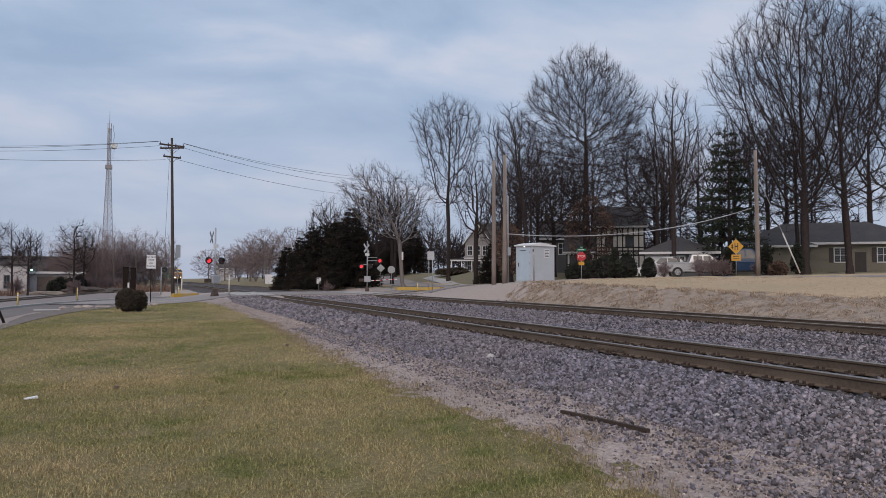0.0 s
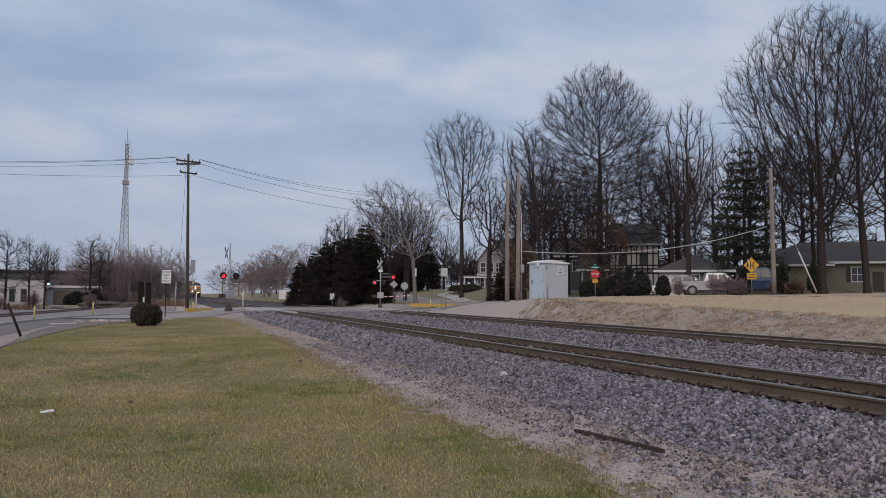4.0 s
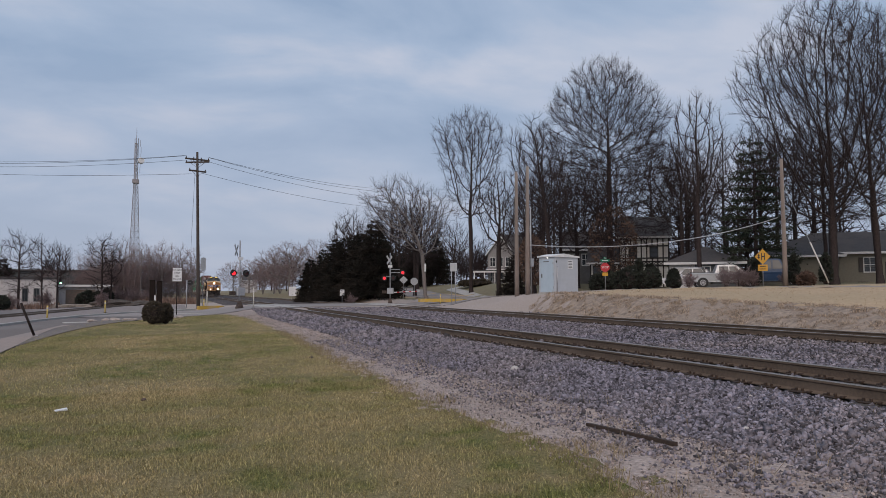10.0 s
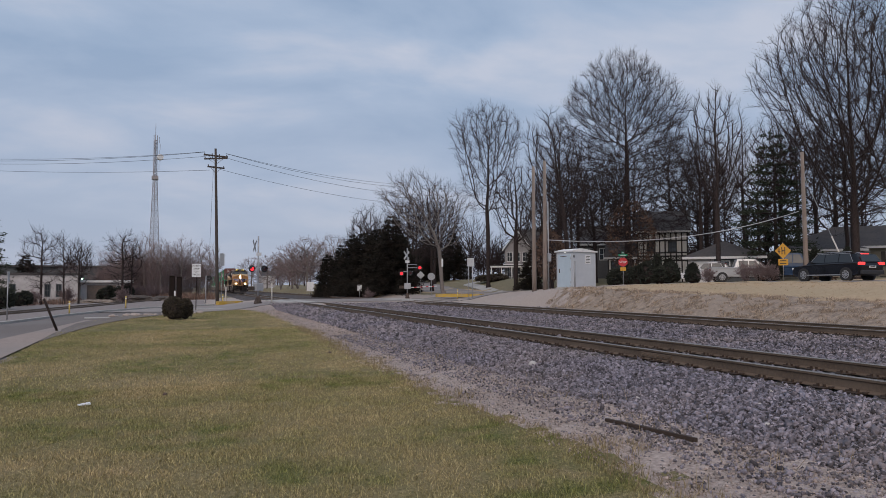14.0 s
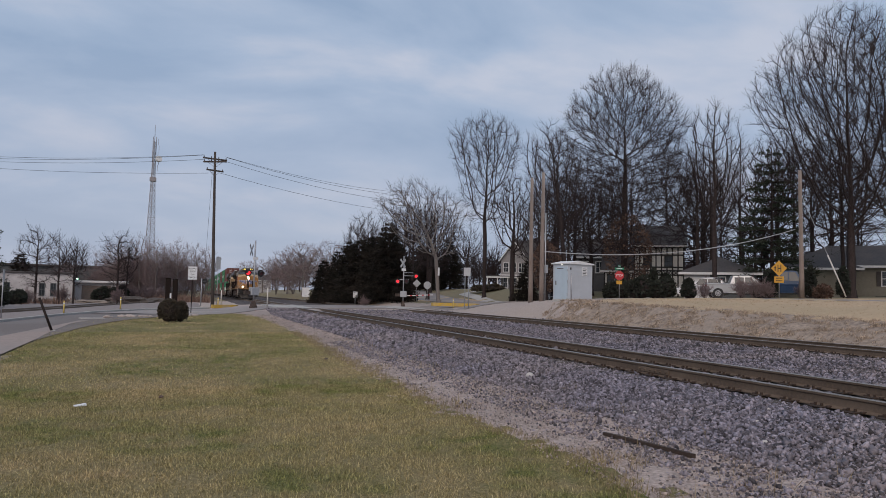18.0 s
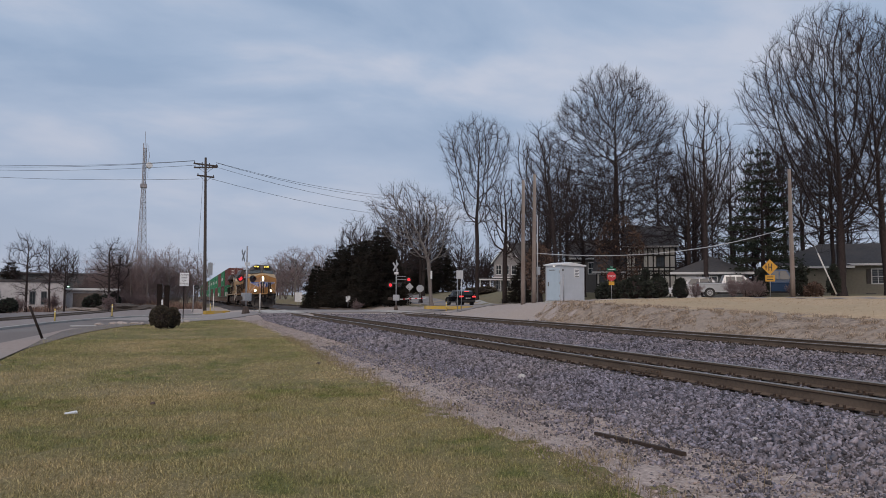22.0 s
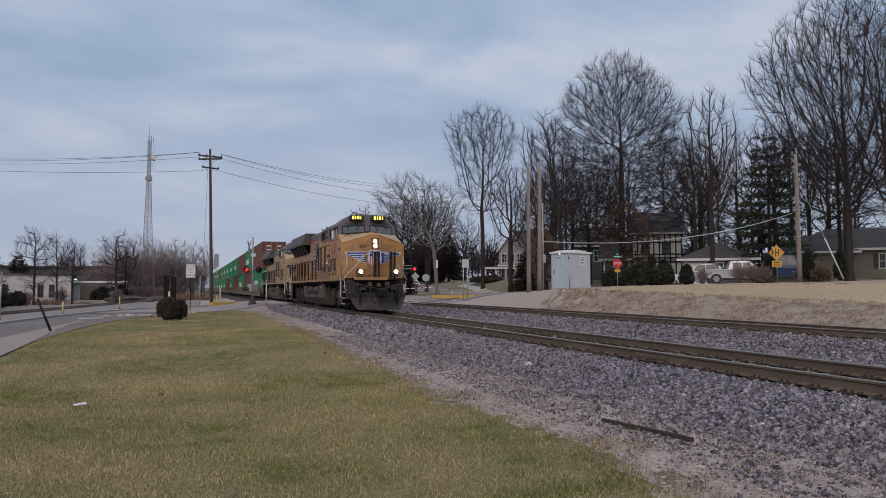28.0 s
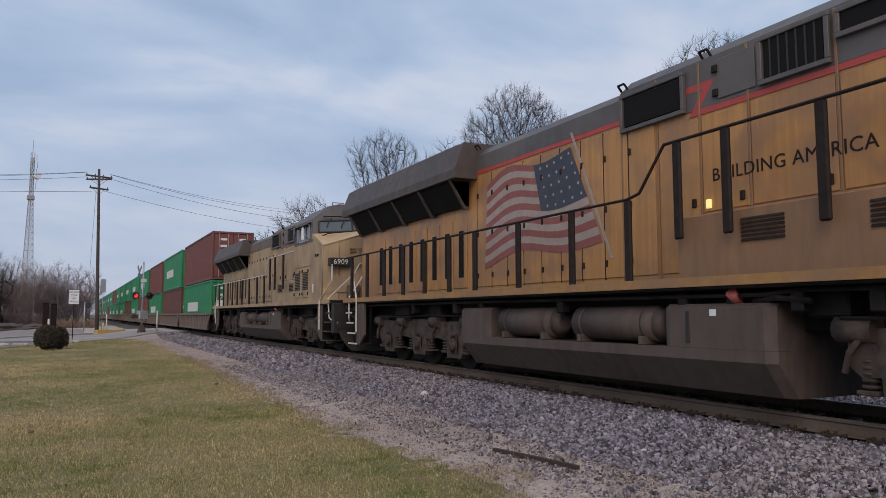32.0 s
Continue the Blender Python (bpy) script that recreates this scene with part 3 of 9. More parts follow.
STONE_SETS = (
    ("ballast_stones", 50000, (5.1, 7.6), (0.5, 22), 0.032, 11, 1.45),
    ("ballast_stones", 9000, (5.2, 7.55), (4.0, 10.5), 0.034, 18, 1.0),
    ("ballast_stones", 7000, (4.2, 5.4), (3.5, 24), 0.024, 17, 1.3),
    ("ballast_stones", 1500, (3.7, 4.6), (3.5, 24), 0.02, 19, 1.3),
    ("ballast_stones", 13000, (5.2, 7.6), (20, 56), 0.06, 12, 1.2),
    ("ballast_stones", 6000, (7.90, 9.05), (1, 40), 0.042, 13, 1.3),
    ("ballast_stones", 32000, (9.42, 16.1), (4, 34), 0.044, 14, 1.3),
    ("ballast_stones", 13000, (9.42, 16.1), (32, 56), 0.055, 15, 1.0),
    ("ballast_stones", 5000, (17.8, 19.6), (8, 56), 0.055, 16, 1.0),
)
for nm, cnt, xr, yr, sz, sd, pw in STONE_SETS:
    scatter_stones(nm, cnt, xr, yr, sz, bz, M["stone"], sd, "loose grey crushed ballast stones along the rails", "gravel", pw, 0.16)


# ---- roads ----
M["asphalt_dark"] = surf("dark_asphalt", (0.175, 0.148, 0.134), (0.115, 0.098, 0.09), 18, 0.9, 0.3, c3=(0.19, 0.175, 0.168), scale2=0.2, coord="World")
ribbon("road", [(-9.5, -40), (-8.6, 0), (-7.6, 22), (-6.9, 36), (-5.6, 46), (-3.2, 53.2)], [3.6, 3.4, 3.0, 2.7, 3.0, 4.2], M["asphalt_dark"], 0.026, "dark asphalt street bending towards the level crossing", "road", n=80)
ribbon("road", [(-3.4, 52.8), (-2.0, 55.8), (2, 60.5), (6.4, 63)], [4.2, 4.8, 6.0, 6.5], M["asphalt"], 0.034, "worn grey asphalt approach to the level crossing", "road", n=40)
ribbon("road", [(19.3, 66.4), (24, 67.6), (29, 69.5), (33, 71.5)], [6.6, 6.0, 5.5, 5.5], M["asphalt"], 0.035, "grey asphalt road leading off the level crossing", "road", n=40)
ribbon("road", [(40.0, -60), (38.8, 0), (37.7, 34), (36.6, 44), (34.0, 55), (32.4, 68), (31.0, 80), (31.0, 92), (32.5, 104), (36, 125), (44, 170)], 3.4, M["asphalt"], 0.02, "grey asphalt street running behind the grassy bank", "road", n=120)

ribbon("footpath", [(33.6, 79), (36.0, 90), (38.6, 104), (44.5, 104.5)], 0.8, M["concrete"], 0.03, "pale concrete footpath across the winter lawn", "footpath", n=30)


def crossing_panels():
    """Level crossing surface: slabs between and beside the rails, skewed like the road."""
    for x0, x1, mt in ((6.1, 7.62, "concrete"), (7.84, 9.10, "concrete"), (9.32, 12.7, "asphalt"), (12.7, 16.2, "asphalt"), (16.44, 17.68, "concrete"), (17.90, 19.5, "concrete")):
        bm = B()
        f0 = lambda x: 57.6 + 0.30 * (x - 7.3)
        prism(bm, [(x0, f0(x0)), (x1, f0(x1)), (x1, f0(x1) + 13.0), (x0, f0(x0) + 13.0)], "z", -0.25, -0.012)
        tagged(part("crossing_panel", bm, M[mt]), "level crossing panel beside the rails", "crossing panel", kind="structure")


crossing_panels()


# ---- train ----
MOVERS = []
TRAIN_Y = [(0.0, 268.3), (3.0, 243.9), (6.0, 219.3), (9.0, 194.5), (13.0, 161.2), (16.5, 131.8), (21.0, 93.5), (24.0, 68.1), (25.5, 55.3), (27.5, 38.4), (28.5, 29.9), (29.5, 21.15), (30.0, 16.7), (30.5, 12.15), (31.0, 7.62), (31.5, 3.12), (32.0, -1.35)]

M["loco_yellow"] = surf("armour_yellow_paint", (0.475, 0.24, 0.066), (0.34, 0.168, 0.055), 2.2, 0.45, 0.05, c3=(0.25, 0.135, 0.07), scale2=1.6, amount3=0.75, streak=(5, 5, 0.22))
M["loco_yellow_dirty"] = surf("faded_dusty_yellow_paint", (0.43, 0.305, 0.165), (0.30, 0.21, 0.12), 2.4, 0.65, 0.08, c3=(0.22, 0.16, 0.105), scale2=1.2, amount3=0.75, streak=(5, 5, 0.22))
M["loco_rust"] = surf("soot_browned_yellow", (0.27, 0.145, 0.068), (0.19, 0.105, 0.055), 3.0, 0.6, 0.08, c3=(0.18, 0.11, 0.065), scale2=0.8, streak=(2, 2, 0.4))
M["loco_grey"] = surf("loco_grey_paint", (0.10, 0.092, 0.094), (0.066, 0.06, 0.062), 4, 0.55, 0.08, c3=(0.13, 0.115, 0.10), scale2=0.7)
M["dust_brown"] = surf("dusty_brown_hood_top", (0.17, 0.135, 0.105), (0.105, 0.085, 0.07), 3, 0.7, 0.08, c3=(0.085, 0.07, 0.06), scale2=1.0, streak=(4, 4, 0.3))
M["lamp_box"] = surf("brown_lamp_housing", (0.12, 0.07, 0.04), (0.075, 0.05, 0.035), 5, 0.5, 0.08)
M["wing_brown"] = surf("soot_brown_radiator_paint", (0.085, 0.062, 0.05), (0.05, 0.04, 0.036), 4, 0.6, 0.08, c3=(0.045, 0.042, 0.042), scale2=0.6)
M["loco_sand"] = surf("sun_bleached_nose_top", (0.46, 0.33, 0.19), (0.38, 0.26, 0.14), 5, 0.6, 0.08, c3=(0.5, 0.40, 0.27), scale2=0.9)
M["sill_orange"] = surf("worn_orange_deck_edge", (0.37, 0.20, 0.06), (0.25, 0.135, 0.05), 6, 0.5, 0.08, c3=(0.22, 0.13, 0.07), scale2=1.2, amount3=0.7)
M["plough_dark"] = surf("dark_worn_plough_steel", (0.03, 0.026, 0.025), (0.016, 0.014, 0.0135), 5, 0.42, 0.15, c3=(0.075, 0.062, 0.055), scale2=1.4, amount3=0.6, spec=0.2)
# grimy steel, its colour taken near black to include the shade beneath the train
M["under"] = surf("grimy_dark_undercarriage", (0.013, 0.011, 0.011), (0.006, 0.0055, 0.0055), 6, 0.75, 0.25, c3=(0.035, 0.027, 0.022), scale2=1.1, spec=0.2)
M["tank_grey"] = surf("dusty_grey_tank_paint", (0.105, 0.08, 0.07), (0.062, 0.048, 0.043), 4, 0.55, 0.12, c3=(0.11, 0.088, 0.076), scale2=0.8, streak=(1.5, 1.5, 0.5), spec=0.2)
M["truck_grey"] = surf("dusty_truck_frame", (0.115, 0.086, 0.073), (0.035, 0.027, 0.024), 5, 0.7, 0.25, c3=(0.045, 0.036, 0.03), scale2=1.2, spec=0.2)
M["loco_red"] = surf("red_stripe_paint", (0.42, 0.055, 0.045), (0.34, 0.05, 0.04), 4, 0.55, 0.05)
M["handrail_white"] = surf("white_handrail_paint", (0.62, 0.60, 0.56), (0.45, 0.42, 0.38), 12, 0.55, 0.1)
M["old_timber"] = surf("dark_reddish_old_timber", (0.024, 0.016, 0.014), (0.012, 0.009, 0.008), 6, 0.9, 0.4, streak=(6, 6, 0.6), spec=0.15)
M["post_dark"] = surf("dark_brown_handrail_post", (0.026, 0.017, 0.014), (0.013, 0.010, 0.009), 9, 0.7, 0.1, spec=0.2)
M["logo_blue"] = surf("blue_emblem_paint", (0.02, 0.055, 0.26), (0.018, 0.045, 0.2), 5, 0.5, 0.03)
M["logo_white"] = surf("white_emblem_paint", (0.66, 0.64, 0.62), (0.54, 0.52, 0.50), 5, 0.55, 0.03)
M["logo_pale_red"] = surf("faded_red_emblem_paint", (0.40, 0.10, 0.09), (0.32, 0.08, 0.075), 5, 0.55, 0.03)
M["flag_white"] = surf("faded_flag_white", (0.36, 0.30, 0.26), (0.28, 0.235, 0.205), 5, 0.6, 0.03)
M["flag_red"] = surf("faded_flag_red", (0.27, 0.085, 0.075), (0.21, 0.07, 0.06), 5, 0.6, 0.03)
M["flag_blue"] = surf("faded_flag_blue", (0.045, 0.052, 0.075), (0.035, 0.042, 0.06), 5, 0.6, 0.03)
M["cab_glass"] = surf("windscreen_glass", (0.10, 0.125, 0.14), (0.08, 0.10, 0.115), 2, 0.06, 0.0)
M["number_lit"] = glow("lit_number_characters", (1.0, 0.78, 0.12), 2.2)
M["screen"] = surf("black_screen_mesh", (0.008, 0.008, 0.008), (0.012, 0.011, 0.011), 40, 0.8, 0.4, spec=0.15)


def side_m(x, y, z):
    """Lettering on the side that faces the lawn."""
    return Matrix(((0, 0, -1, x), (-1, 0, 0, y), (0, 1, 0, z), (0, 0, 0, 1)))


def front_m(x, y, z):
    return Matrix(((1, 0, 0, x), (0, 0, -1, y), (0, 1, 0, z), (0, 0, 0, 1)))


def flat(name, polys, material, parent, m, depth=0.006, label=""):
    """Painted shapes: polygons in the plane of a lettering pose, a hair thick."""
    bm = B()
    for p in polys:
        prism(bm, p, "z", 0.0, depth)
    ob = part(name, bm, material, parent, label)
    ob.matrix_basis = m
    return ob


def wheelset(parent, y, r=0.53):
    """Two wheels on an axle; turns about x."""
    bm = B()
    for s in (-1, 1):
        tube(bm, (s * 0.685, 0, 0), (s * 0.82, 0, 0), r, r, 24)
        tube(bm, (s * 0.665, 0, 0), (s * 0.69, 0, 0), r + 0.028, r + 0.028, 24)
        for k in range(3):
            a = k * 2.09
            tube(bm, (s * 0.80, 0.3 * math.cos(a), 0.3 * math.sin(a)), (s * 0.835, 0.3 * math.cos(a), 0.3 * math.sin(a)), 0.07, 0.06, 8)
    tube(bm, (-0.9, 0, 0), (0.9, 0, 0), 0.095, 0.095, 10)
    w = part("wheelset", bm, M["under"], parent)
    w.matrix_basis = pose(0, y, r)
    return w


WHEELS = []


def truck(parent, yc, sp, fac=1.0, loco=True):
    """A three-axle locomotive truck; side frames on both sides."""
    n = (-1, 0, 1)
    for k in n:
        WHEELS.append((wheelset(parent, yc + k * sp, 0.53), yc + k * sp, 0.53))
    L = sp + 0.72
    for s in (-1, 1):
        bm = B()
        x0, x1 = sorted((s * 0.98, s * 1.16))
        # arched frame: deep over the axles, cut away between
        top = [(yc - L, 0.92), (yc - L + 0.25, 1.02), (yc - sp * 0.5 - 0.2, 1.0), (yc - sp * 0.5, 0.90), (yc - 0.35, 1.06), (yc + 0.35, 1.06), (yc + sp * 0.5, 0.90), (yc + sp * 0.5 + 0.2, 1.0), (yc + L - 0.25, 1.02), (yc + L, 0.92)]
        bot = [(yc + L, 0.62), (yc + L - 0.15, 0.50), (yc + sp * 0.55, 0.64), (yc + 0.55, 0.62), (yc - 0.55, 0.62), (yc - sp * 0.55, 0.64), (yc - L + 0.15, 0.50), (yc - L, 0.62)]
        prism(bm, top + bot, "x", x0, x1)
        fr = part("truck_frame", bm, M["truck_grey"], parent, "dusty grey cast truck side frame")
        for k in n:
            y = yc + k * sp
            bm = B()
            prism(bm, [(y - 0.38, 0.96), (y + 0.38, 0.96), (y + 0.36, 0.36), (y + 0.29, 0.24), (y - 0.29, 0.24), (y - 0.36, 0.36)], "x", min(x0, x1) - 0.005, max(x0, x1) + 0.03)
            tube(bm, (s * 1.18, y, 0.53), (s * 1.24, y, 0.53), 0.13, 0.12, 14)
            for a in range(6):
                tube(bm, (s * 1.23, y + 0.085 * math.cos(a * 1.05), 0.53 + 0.085 * math.sin(a * 1.05)), (s * 1.26, y + 0.085 * math.cos(a * 1.05), 0.53 + 0.085 * math.sin(a * 1.05)), 0.018, 0.018, 6)
            box(bm, min(s * 1.19, s * 1.21), max(s * 1.19, s * 1.21), y - 0.17, y - 0.13, 0.34, 0.74)
            box(bm, min(s * 1.19, s * 1.21), max(s * 1.19, s * 1.21), y + 0.13, y + 0.17, 0.34, 0.74)
            part("journal_box", bm, M["truck_grey"], parent)
            # dark disc on the face, painting a hollow's shade round the bearing
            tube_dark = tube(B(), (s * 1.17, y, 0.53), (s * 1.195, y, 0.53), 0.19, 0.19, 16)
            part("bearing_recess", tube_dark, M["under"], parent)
            for d in (-0.52, 0.52):
                bm = B()
                for q in range(5):
                    z = 0.40 + q * 0.065
                    tube(bm, (s * 1.07, y + d, z), (s * 1.07, y + d, z + 0.035), 0.105, 0.105, 10)
                tube(bm, (s * 1.07, y + d, 0.36), (s * 1.07, y + d, 0.72), 0.06, 0.06, 8)
                box(bm, s * 1.07 - 0.11, s * 1.07 + 0.11, y + d - 0.12, y + d + 0.12, 0.33, 0.38, 0.01)
                part("coil_spring", bm, M["truck_grey"], parent)
        for y in (yc - L + 0.1, yc + L - 0.1, yc - sp * 0.5, yc + sp * 0.5):
            bm = B()
            tube(bm, (s * 1.15, y - 0.22, 1.0), (s * 1.15, y + 0.2, 1.0), 0.14, 0.14, 12)
            pipe(bm, [(s * 1.2, y - 0.1, 0.95), (s * 1.22, y + 0.05, 0.75), (s * 1.2, y + 0.12, 0.55)], 0.035)
            part("brake_cylinder", bm, M["truck_grey"], parent)
        bm = B()
        pipe(bm, [(s * 1.25, yc - L, 1.12), (s * 1.25, yc - 0.6, 1.14), (s * 1.25, yc + 0.6, 1.10), (s * 1.25, yc + L, 1.12)], 0.022)
        pipe(bm, [(s * 1.22, yc - L + 0.3, 1.12), (s * 1.28, yc - L + 0.35, 1.3), (s * 1.2, yc - L + 0.5, 1.45)], 0.025)
        part("air_line", bm, M["under"], parent)


def build_loco(name, label, number, lead, dirty):
    Y = M["loco_yellow_dirty"] if dirty else M["loco_yellow"]
    G = M["loco_grey"]
    lo = thing(name, label, "locomotive", "locomotives of the train")
    # underframe and walkway
    bm = box(B(), -1.52, 1.52, 0.55, 21.55, 1.46, 1.60, 0.02)
    part("walkway", bm, M["under"], lo)
    bm = B()
    for s in (-1, 1):
        box(bm, min(s * 1.525, s * 1.545), max(s * 1.525, s * 1.545), 0.55, 21.5, 1.50, 1.62, 0.0)
    part("deck_sill", bm, M["sill_orange"] if lead else Y, lo, "worn orange painted deck edge")
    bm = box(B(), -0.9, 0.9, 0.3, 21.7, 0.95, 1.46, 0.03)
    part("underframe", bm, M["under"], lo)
    # nose and cab side walls as one shell
    bm = B()
    fy = lambda x: 0.86 + 0.28 * max(abs(x) - 0.16, 0)
    lowf = [bm.verts.new((x, fy(x), 1.62)) for x in (-1.55, -0.16, 0.16, 1.55)]
    topf = [bm.verts.new((x, fy(x), z)) for x, z in ((-1.55, 3.32), (-0.16, 3.75), (0.16, 3.75), (1.55, 3.32))]
    lowr = [bm.verts.new((x, 2.56, 1.62)) for x in (-1.5, -0.16, 0.16, 1.5)]
    topr = [bm.verts.new((x, 2.56, z)) for x, z in ((-1.5, 3.84), (-0.16, 3.98), (0.16, 3.98), (1.5, 3.84))]
    for k in range(3):
        bm.faces.new((lowf[k], lowf[k + 1], topf[k + 1], topf[k]))
        bm.faces.new((topf[k], topf[k + 1], topr[k + 1], topr[k])).material_index = 1
        bm.faces.new((lowf[k], lowr[k], lowr[k + 1], lowf[k + 1]))
    bm.faces.new((lowf[0], topf[0], topr[0], lowr[0]))
    bm.faces.new((lowf[3], lowr[3], topr[3], topf[3]))
    bmesh.ops.bevel(bm, geom=[e for e in bm.edges if e.verts[0].co.z > 1.7 and e.verts[1].co.z > 1.7 and not e.is_boundary], offset=0.035, segments=2, affect="EDGES", profile=0.5)
    part("nose", bm, [Y, M["loco_sand"]], lo)
    bm = B()
    low = [(-1.5, 1.62), (1.5, 1.62), (1.5, 3.58), (-1.5, 3.58)]
    prism(bm, low, "y", 2.55, 4.75)
    part("cab_wall", bm, Y, lo)
    # upper cab with sloping roof and raked windscreen
    up = lambda y0, rake: [(-1.5, y0, 3.58), (1.5, y0, 3.58), (1.46, y0 + rake * 0.62, 4.32), (0.92, y0 + rake * 0.95, 4.78), (0.55, y0 + rake, 4.88), (-0.55, y0 + rake, 4.88), (-0.92, y0 + rake * 0.95, 4.78), (-1.46, y0 + rake * 0.62, 4.32)]
    bm = loft(B(), [up(2.42, 0.30), up(4.75, 0.0)])
    part("cab_roof", bm, G, lo, "grey cab roof")
    for x in (-1.5015, 1.5015):
        bm = box(B(), x - 0.0065, x + 0.0065, 2.44, 4.75, 3.55, 3.64)
        part("red_stripe" if lead else "cab_stripe", bm, M["loco_red"] if lead else M["dust_brown"], lo)
    # windscreens
    for s in (-1, 1):
        rk = lambda z: 2.42 + (z - 3.58) * 0.2514 - 0.005
        xa, xb = (s * 0.12, s * 1.30)
        bm = B()
        q = [(xa, 3.96), (xb, 3.86), (xb - s * 0.03, 4.24), (xa + s * 0.02, 4.34)]
        loft(bm, [[(x, rk(z) - 0.03, z) for x, z in q], [(x, rk(z) + 0.02, z) for x, z in q]])
        win = part("windscreen", bm, M["cab_glass"], lo)
        bm = B()
        for (a, b) in zip(q, q[1:] + q[:1]):
            tube(bm, (a[0], rk(a[1]) - 0.035, a[1]), (b[0], rk(b[1]) - 0.035, b[1]), 0.03, 0.03, 6)
        part("windscreen_gasket", bm, M["black"], win)
        for o in (0.35, 0.85):
            bm = B()
            pipe(bm, [(s * o, rk(4.36) - 0.06, 4.36), (s * (o + 0.12), rk(4.2) - 0.06, 4.2), (s * (o + 0.18), rk(4.04) - 0.05, 4.04)], 0.016)
            part("wiper", bm, M["black"], win)
        bm = B()
        pipe(bm, [(s * 0.1, rk(4.42) - 0.14, 4.46), (s * 1.15, rk(4.42) - 0.14, 4.40)], 0.02)
        part("grab_iron", bm, M["post_dark"], lo)
        # number board
        if lead:
            bm = box(B(), s * 0.56 - 0.35, s * 0.56 + 0.35, 2.36, 2.80, 4.56, 4.80, 0.02)
            nb = part("number_board", bm, M["black"], lo, "black number board with lit yellow digits")
            lettering(number, 0.25, M["number_lit"], nb, front_m(s * 0.56, 2.355, 4.68), spacing=1.05)
        else:
            bm = box(B(), s * 1.08 - 0.36, s * 1.08 + 0.36, 0.84, 1.05, 2.66, 2.92, 0.02)
            nb = part("number_board", bm, M["black"], lo, "black number board with white digits")
            lettering(number, 0.23, M["logo_white"], nb, front_m(s * 1.08, 0.835, 2.79), spacing=1.05)
    # roof ribs and visors
    bm = B()
    for y in (2.9, 3.3, 3.7, 4.1, 4.5):
        box(bm, -0.5, 0.5, y, y + 0.06, 4.88, 4.91)
    pipe(bm, [(-0.7, 2.9, 4.80), (-0.7, 2.9, 4.95), (-0.3, 2.9, 4.95), (-0.3, 2.9, 4.86)], 0.015)
    part("roof_rib", bm, G, lo)
    # cab side windows and door outline on both sides
    for s in (-1, 1):
        m = s * 1.485
        for k, (a, b) in enumerate(((2.92, 3.28), (3.34, 4.02), (4.12, 4.56))):
            bm = box(B(), min(m, m + s * 0.012), max(m, m + s * 0.012), a, b, 3.66, 4.16, 0.004)
            w = part("cab_window", bm, M["glass_dark"] if k != 1 else M["cab_glass"], lo)
            bm = B()
            for y0, y1, z0, z1 in ((a - 0.03, b + 0.03, 3.62, 3.66), (a - 0.03, b + 0.03, 4.16, 4.20), (a - 0.03, a, 3.62, 4.2), (b, b + 0.03, 3.62, 4.2)):
                box(bm, min(m, m + s * 0.035), max(m, m + s * 0.035), y0, y1, z0, z1)
            part("window_frame", bm, M["galv"] if k != 2 else G, w)
        bm = B()
        q = [(s * 1.44, 2.8, 4.24), (s * 1.44, 4.7, 4.24), (s * 1.66, 4.7, 4.14), (s * 1.66, 2.8, 4.14)]
        loft(bm, [[(x, y, z) for x, y, z in q], [(x, y, z + 0.025) for x, y, z in q]])
        part("sun_visor", bm, G, lo)
        bm = box(B(), min(s * 1.6, s * 1.66), max(s * 1.6, s * 1.66), 3.15, 3.30, 3.66, 4.08, 0.01)
        pipe(bm, [(s * 1.5, 3.3, 3.7), (s * 1.62, 3.25, 3.75)], 0.014)
        part("mirror", bm, M["sign_white"], lo)
        # louvred doors below the cab
        for a, b in ((2.82, 3.62), (3.80, 4.62)):
            bm = box(B(), min(s * 1.5, s * 1.52), max(s * 1.5, s * 1.52), a, b, 1.74, 2.72, 0.006)
            d = part("equipment_door", bm, Y, lo)
            bm = B()
            for q in range(11):
                z = 2.0 + q * 0.055
                prism(bm, [(s * 1.52, z), (s * 1.535, z), (s * 1.52, z + 0.035)], "y", a + 0.08, b - 0.08)
            part("louvre", bm, M["post_dark"], d)
            for z in (1.86, 2.62):
                for y in (a + 0.06, b - 0.06):
                    bm = box(B(), min(s * 1.515, s * 1.55), max(s * 1.515, s * 1.55), y - 0.03, y + 0.03, z - 0.05, z + 0.05, 0.008)
                    part("latch", bm, M["post_dark"], d)
        bm = box(B(), min(s * 1.5, s * 1.508), max(s * 1.5, s * 1.508), 2.62, 4.7, 2.76, 2.79)
        part("drip_rail", bm, M["loco_rust"], lo)
        bm = box(B(), min(s * 1.5, s * 1.51), max(s * 1.5, s * 1.51), 2.22, 2.46, 1.88, 2.15)
        part("data_plate", bm, M["sign_white"], lo)
        for q in (1.72, 1.94):
            bm = box(B(), min(s * 1.52, s * 1.56), max(s * 1.52, s * 1.56), q, q + 0.1, 3.02, 3.10, 0.01)
            part("lifting_lug", bm, M["post_dark"], lo)
    if lead:
        lettering(number, 0.80, M["post_dark"], lo, side_m(-1.501, 3.66, 3.14), "dark edge of the road number", 1.02)
        lettering(number, 0.76, M["loco_red"], lo, side_m(-1.505, 3.66, 3.14), "large red road number", 1.07)
    # nose door, logo, headlights
    bm = box(B(), -0.42, 0.30, 0.835, 0.862, 1.75, 3.56, 0.008)
    door = part("nose_door", bm, Y, lo)
    for z in (2.0, 2.7, 3.2):
        bm = box(B(), -0.50, -0.40, 0.815, 0.88, z - 0.05, z + 0.05, 0.008)
        part("hinge", bm, M["loco_rust"], door)
    bm = B()
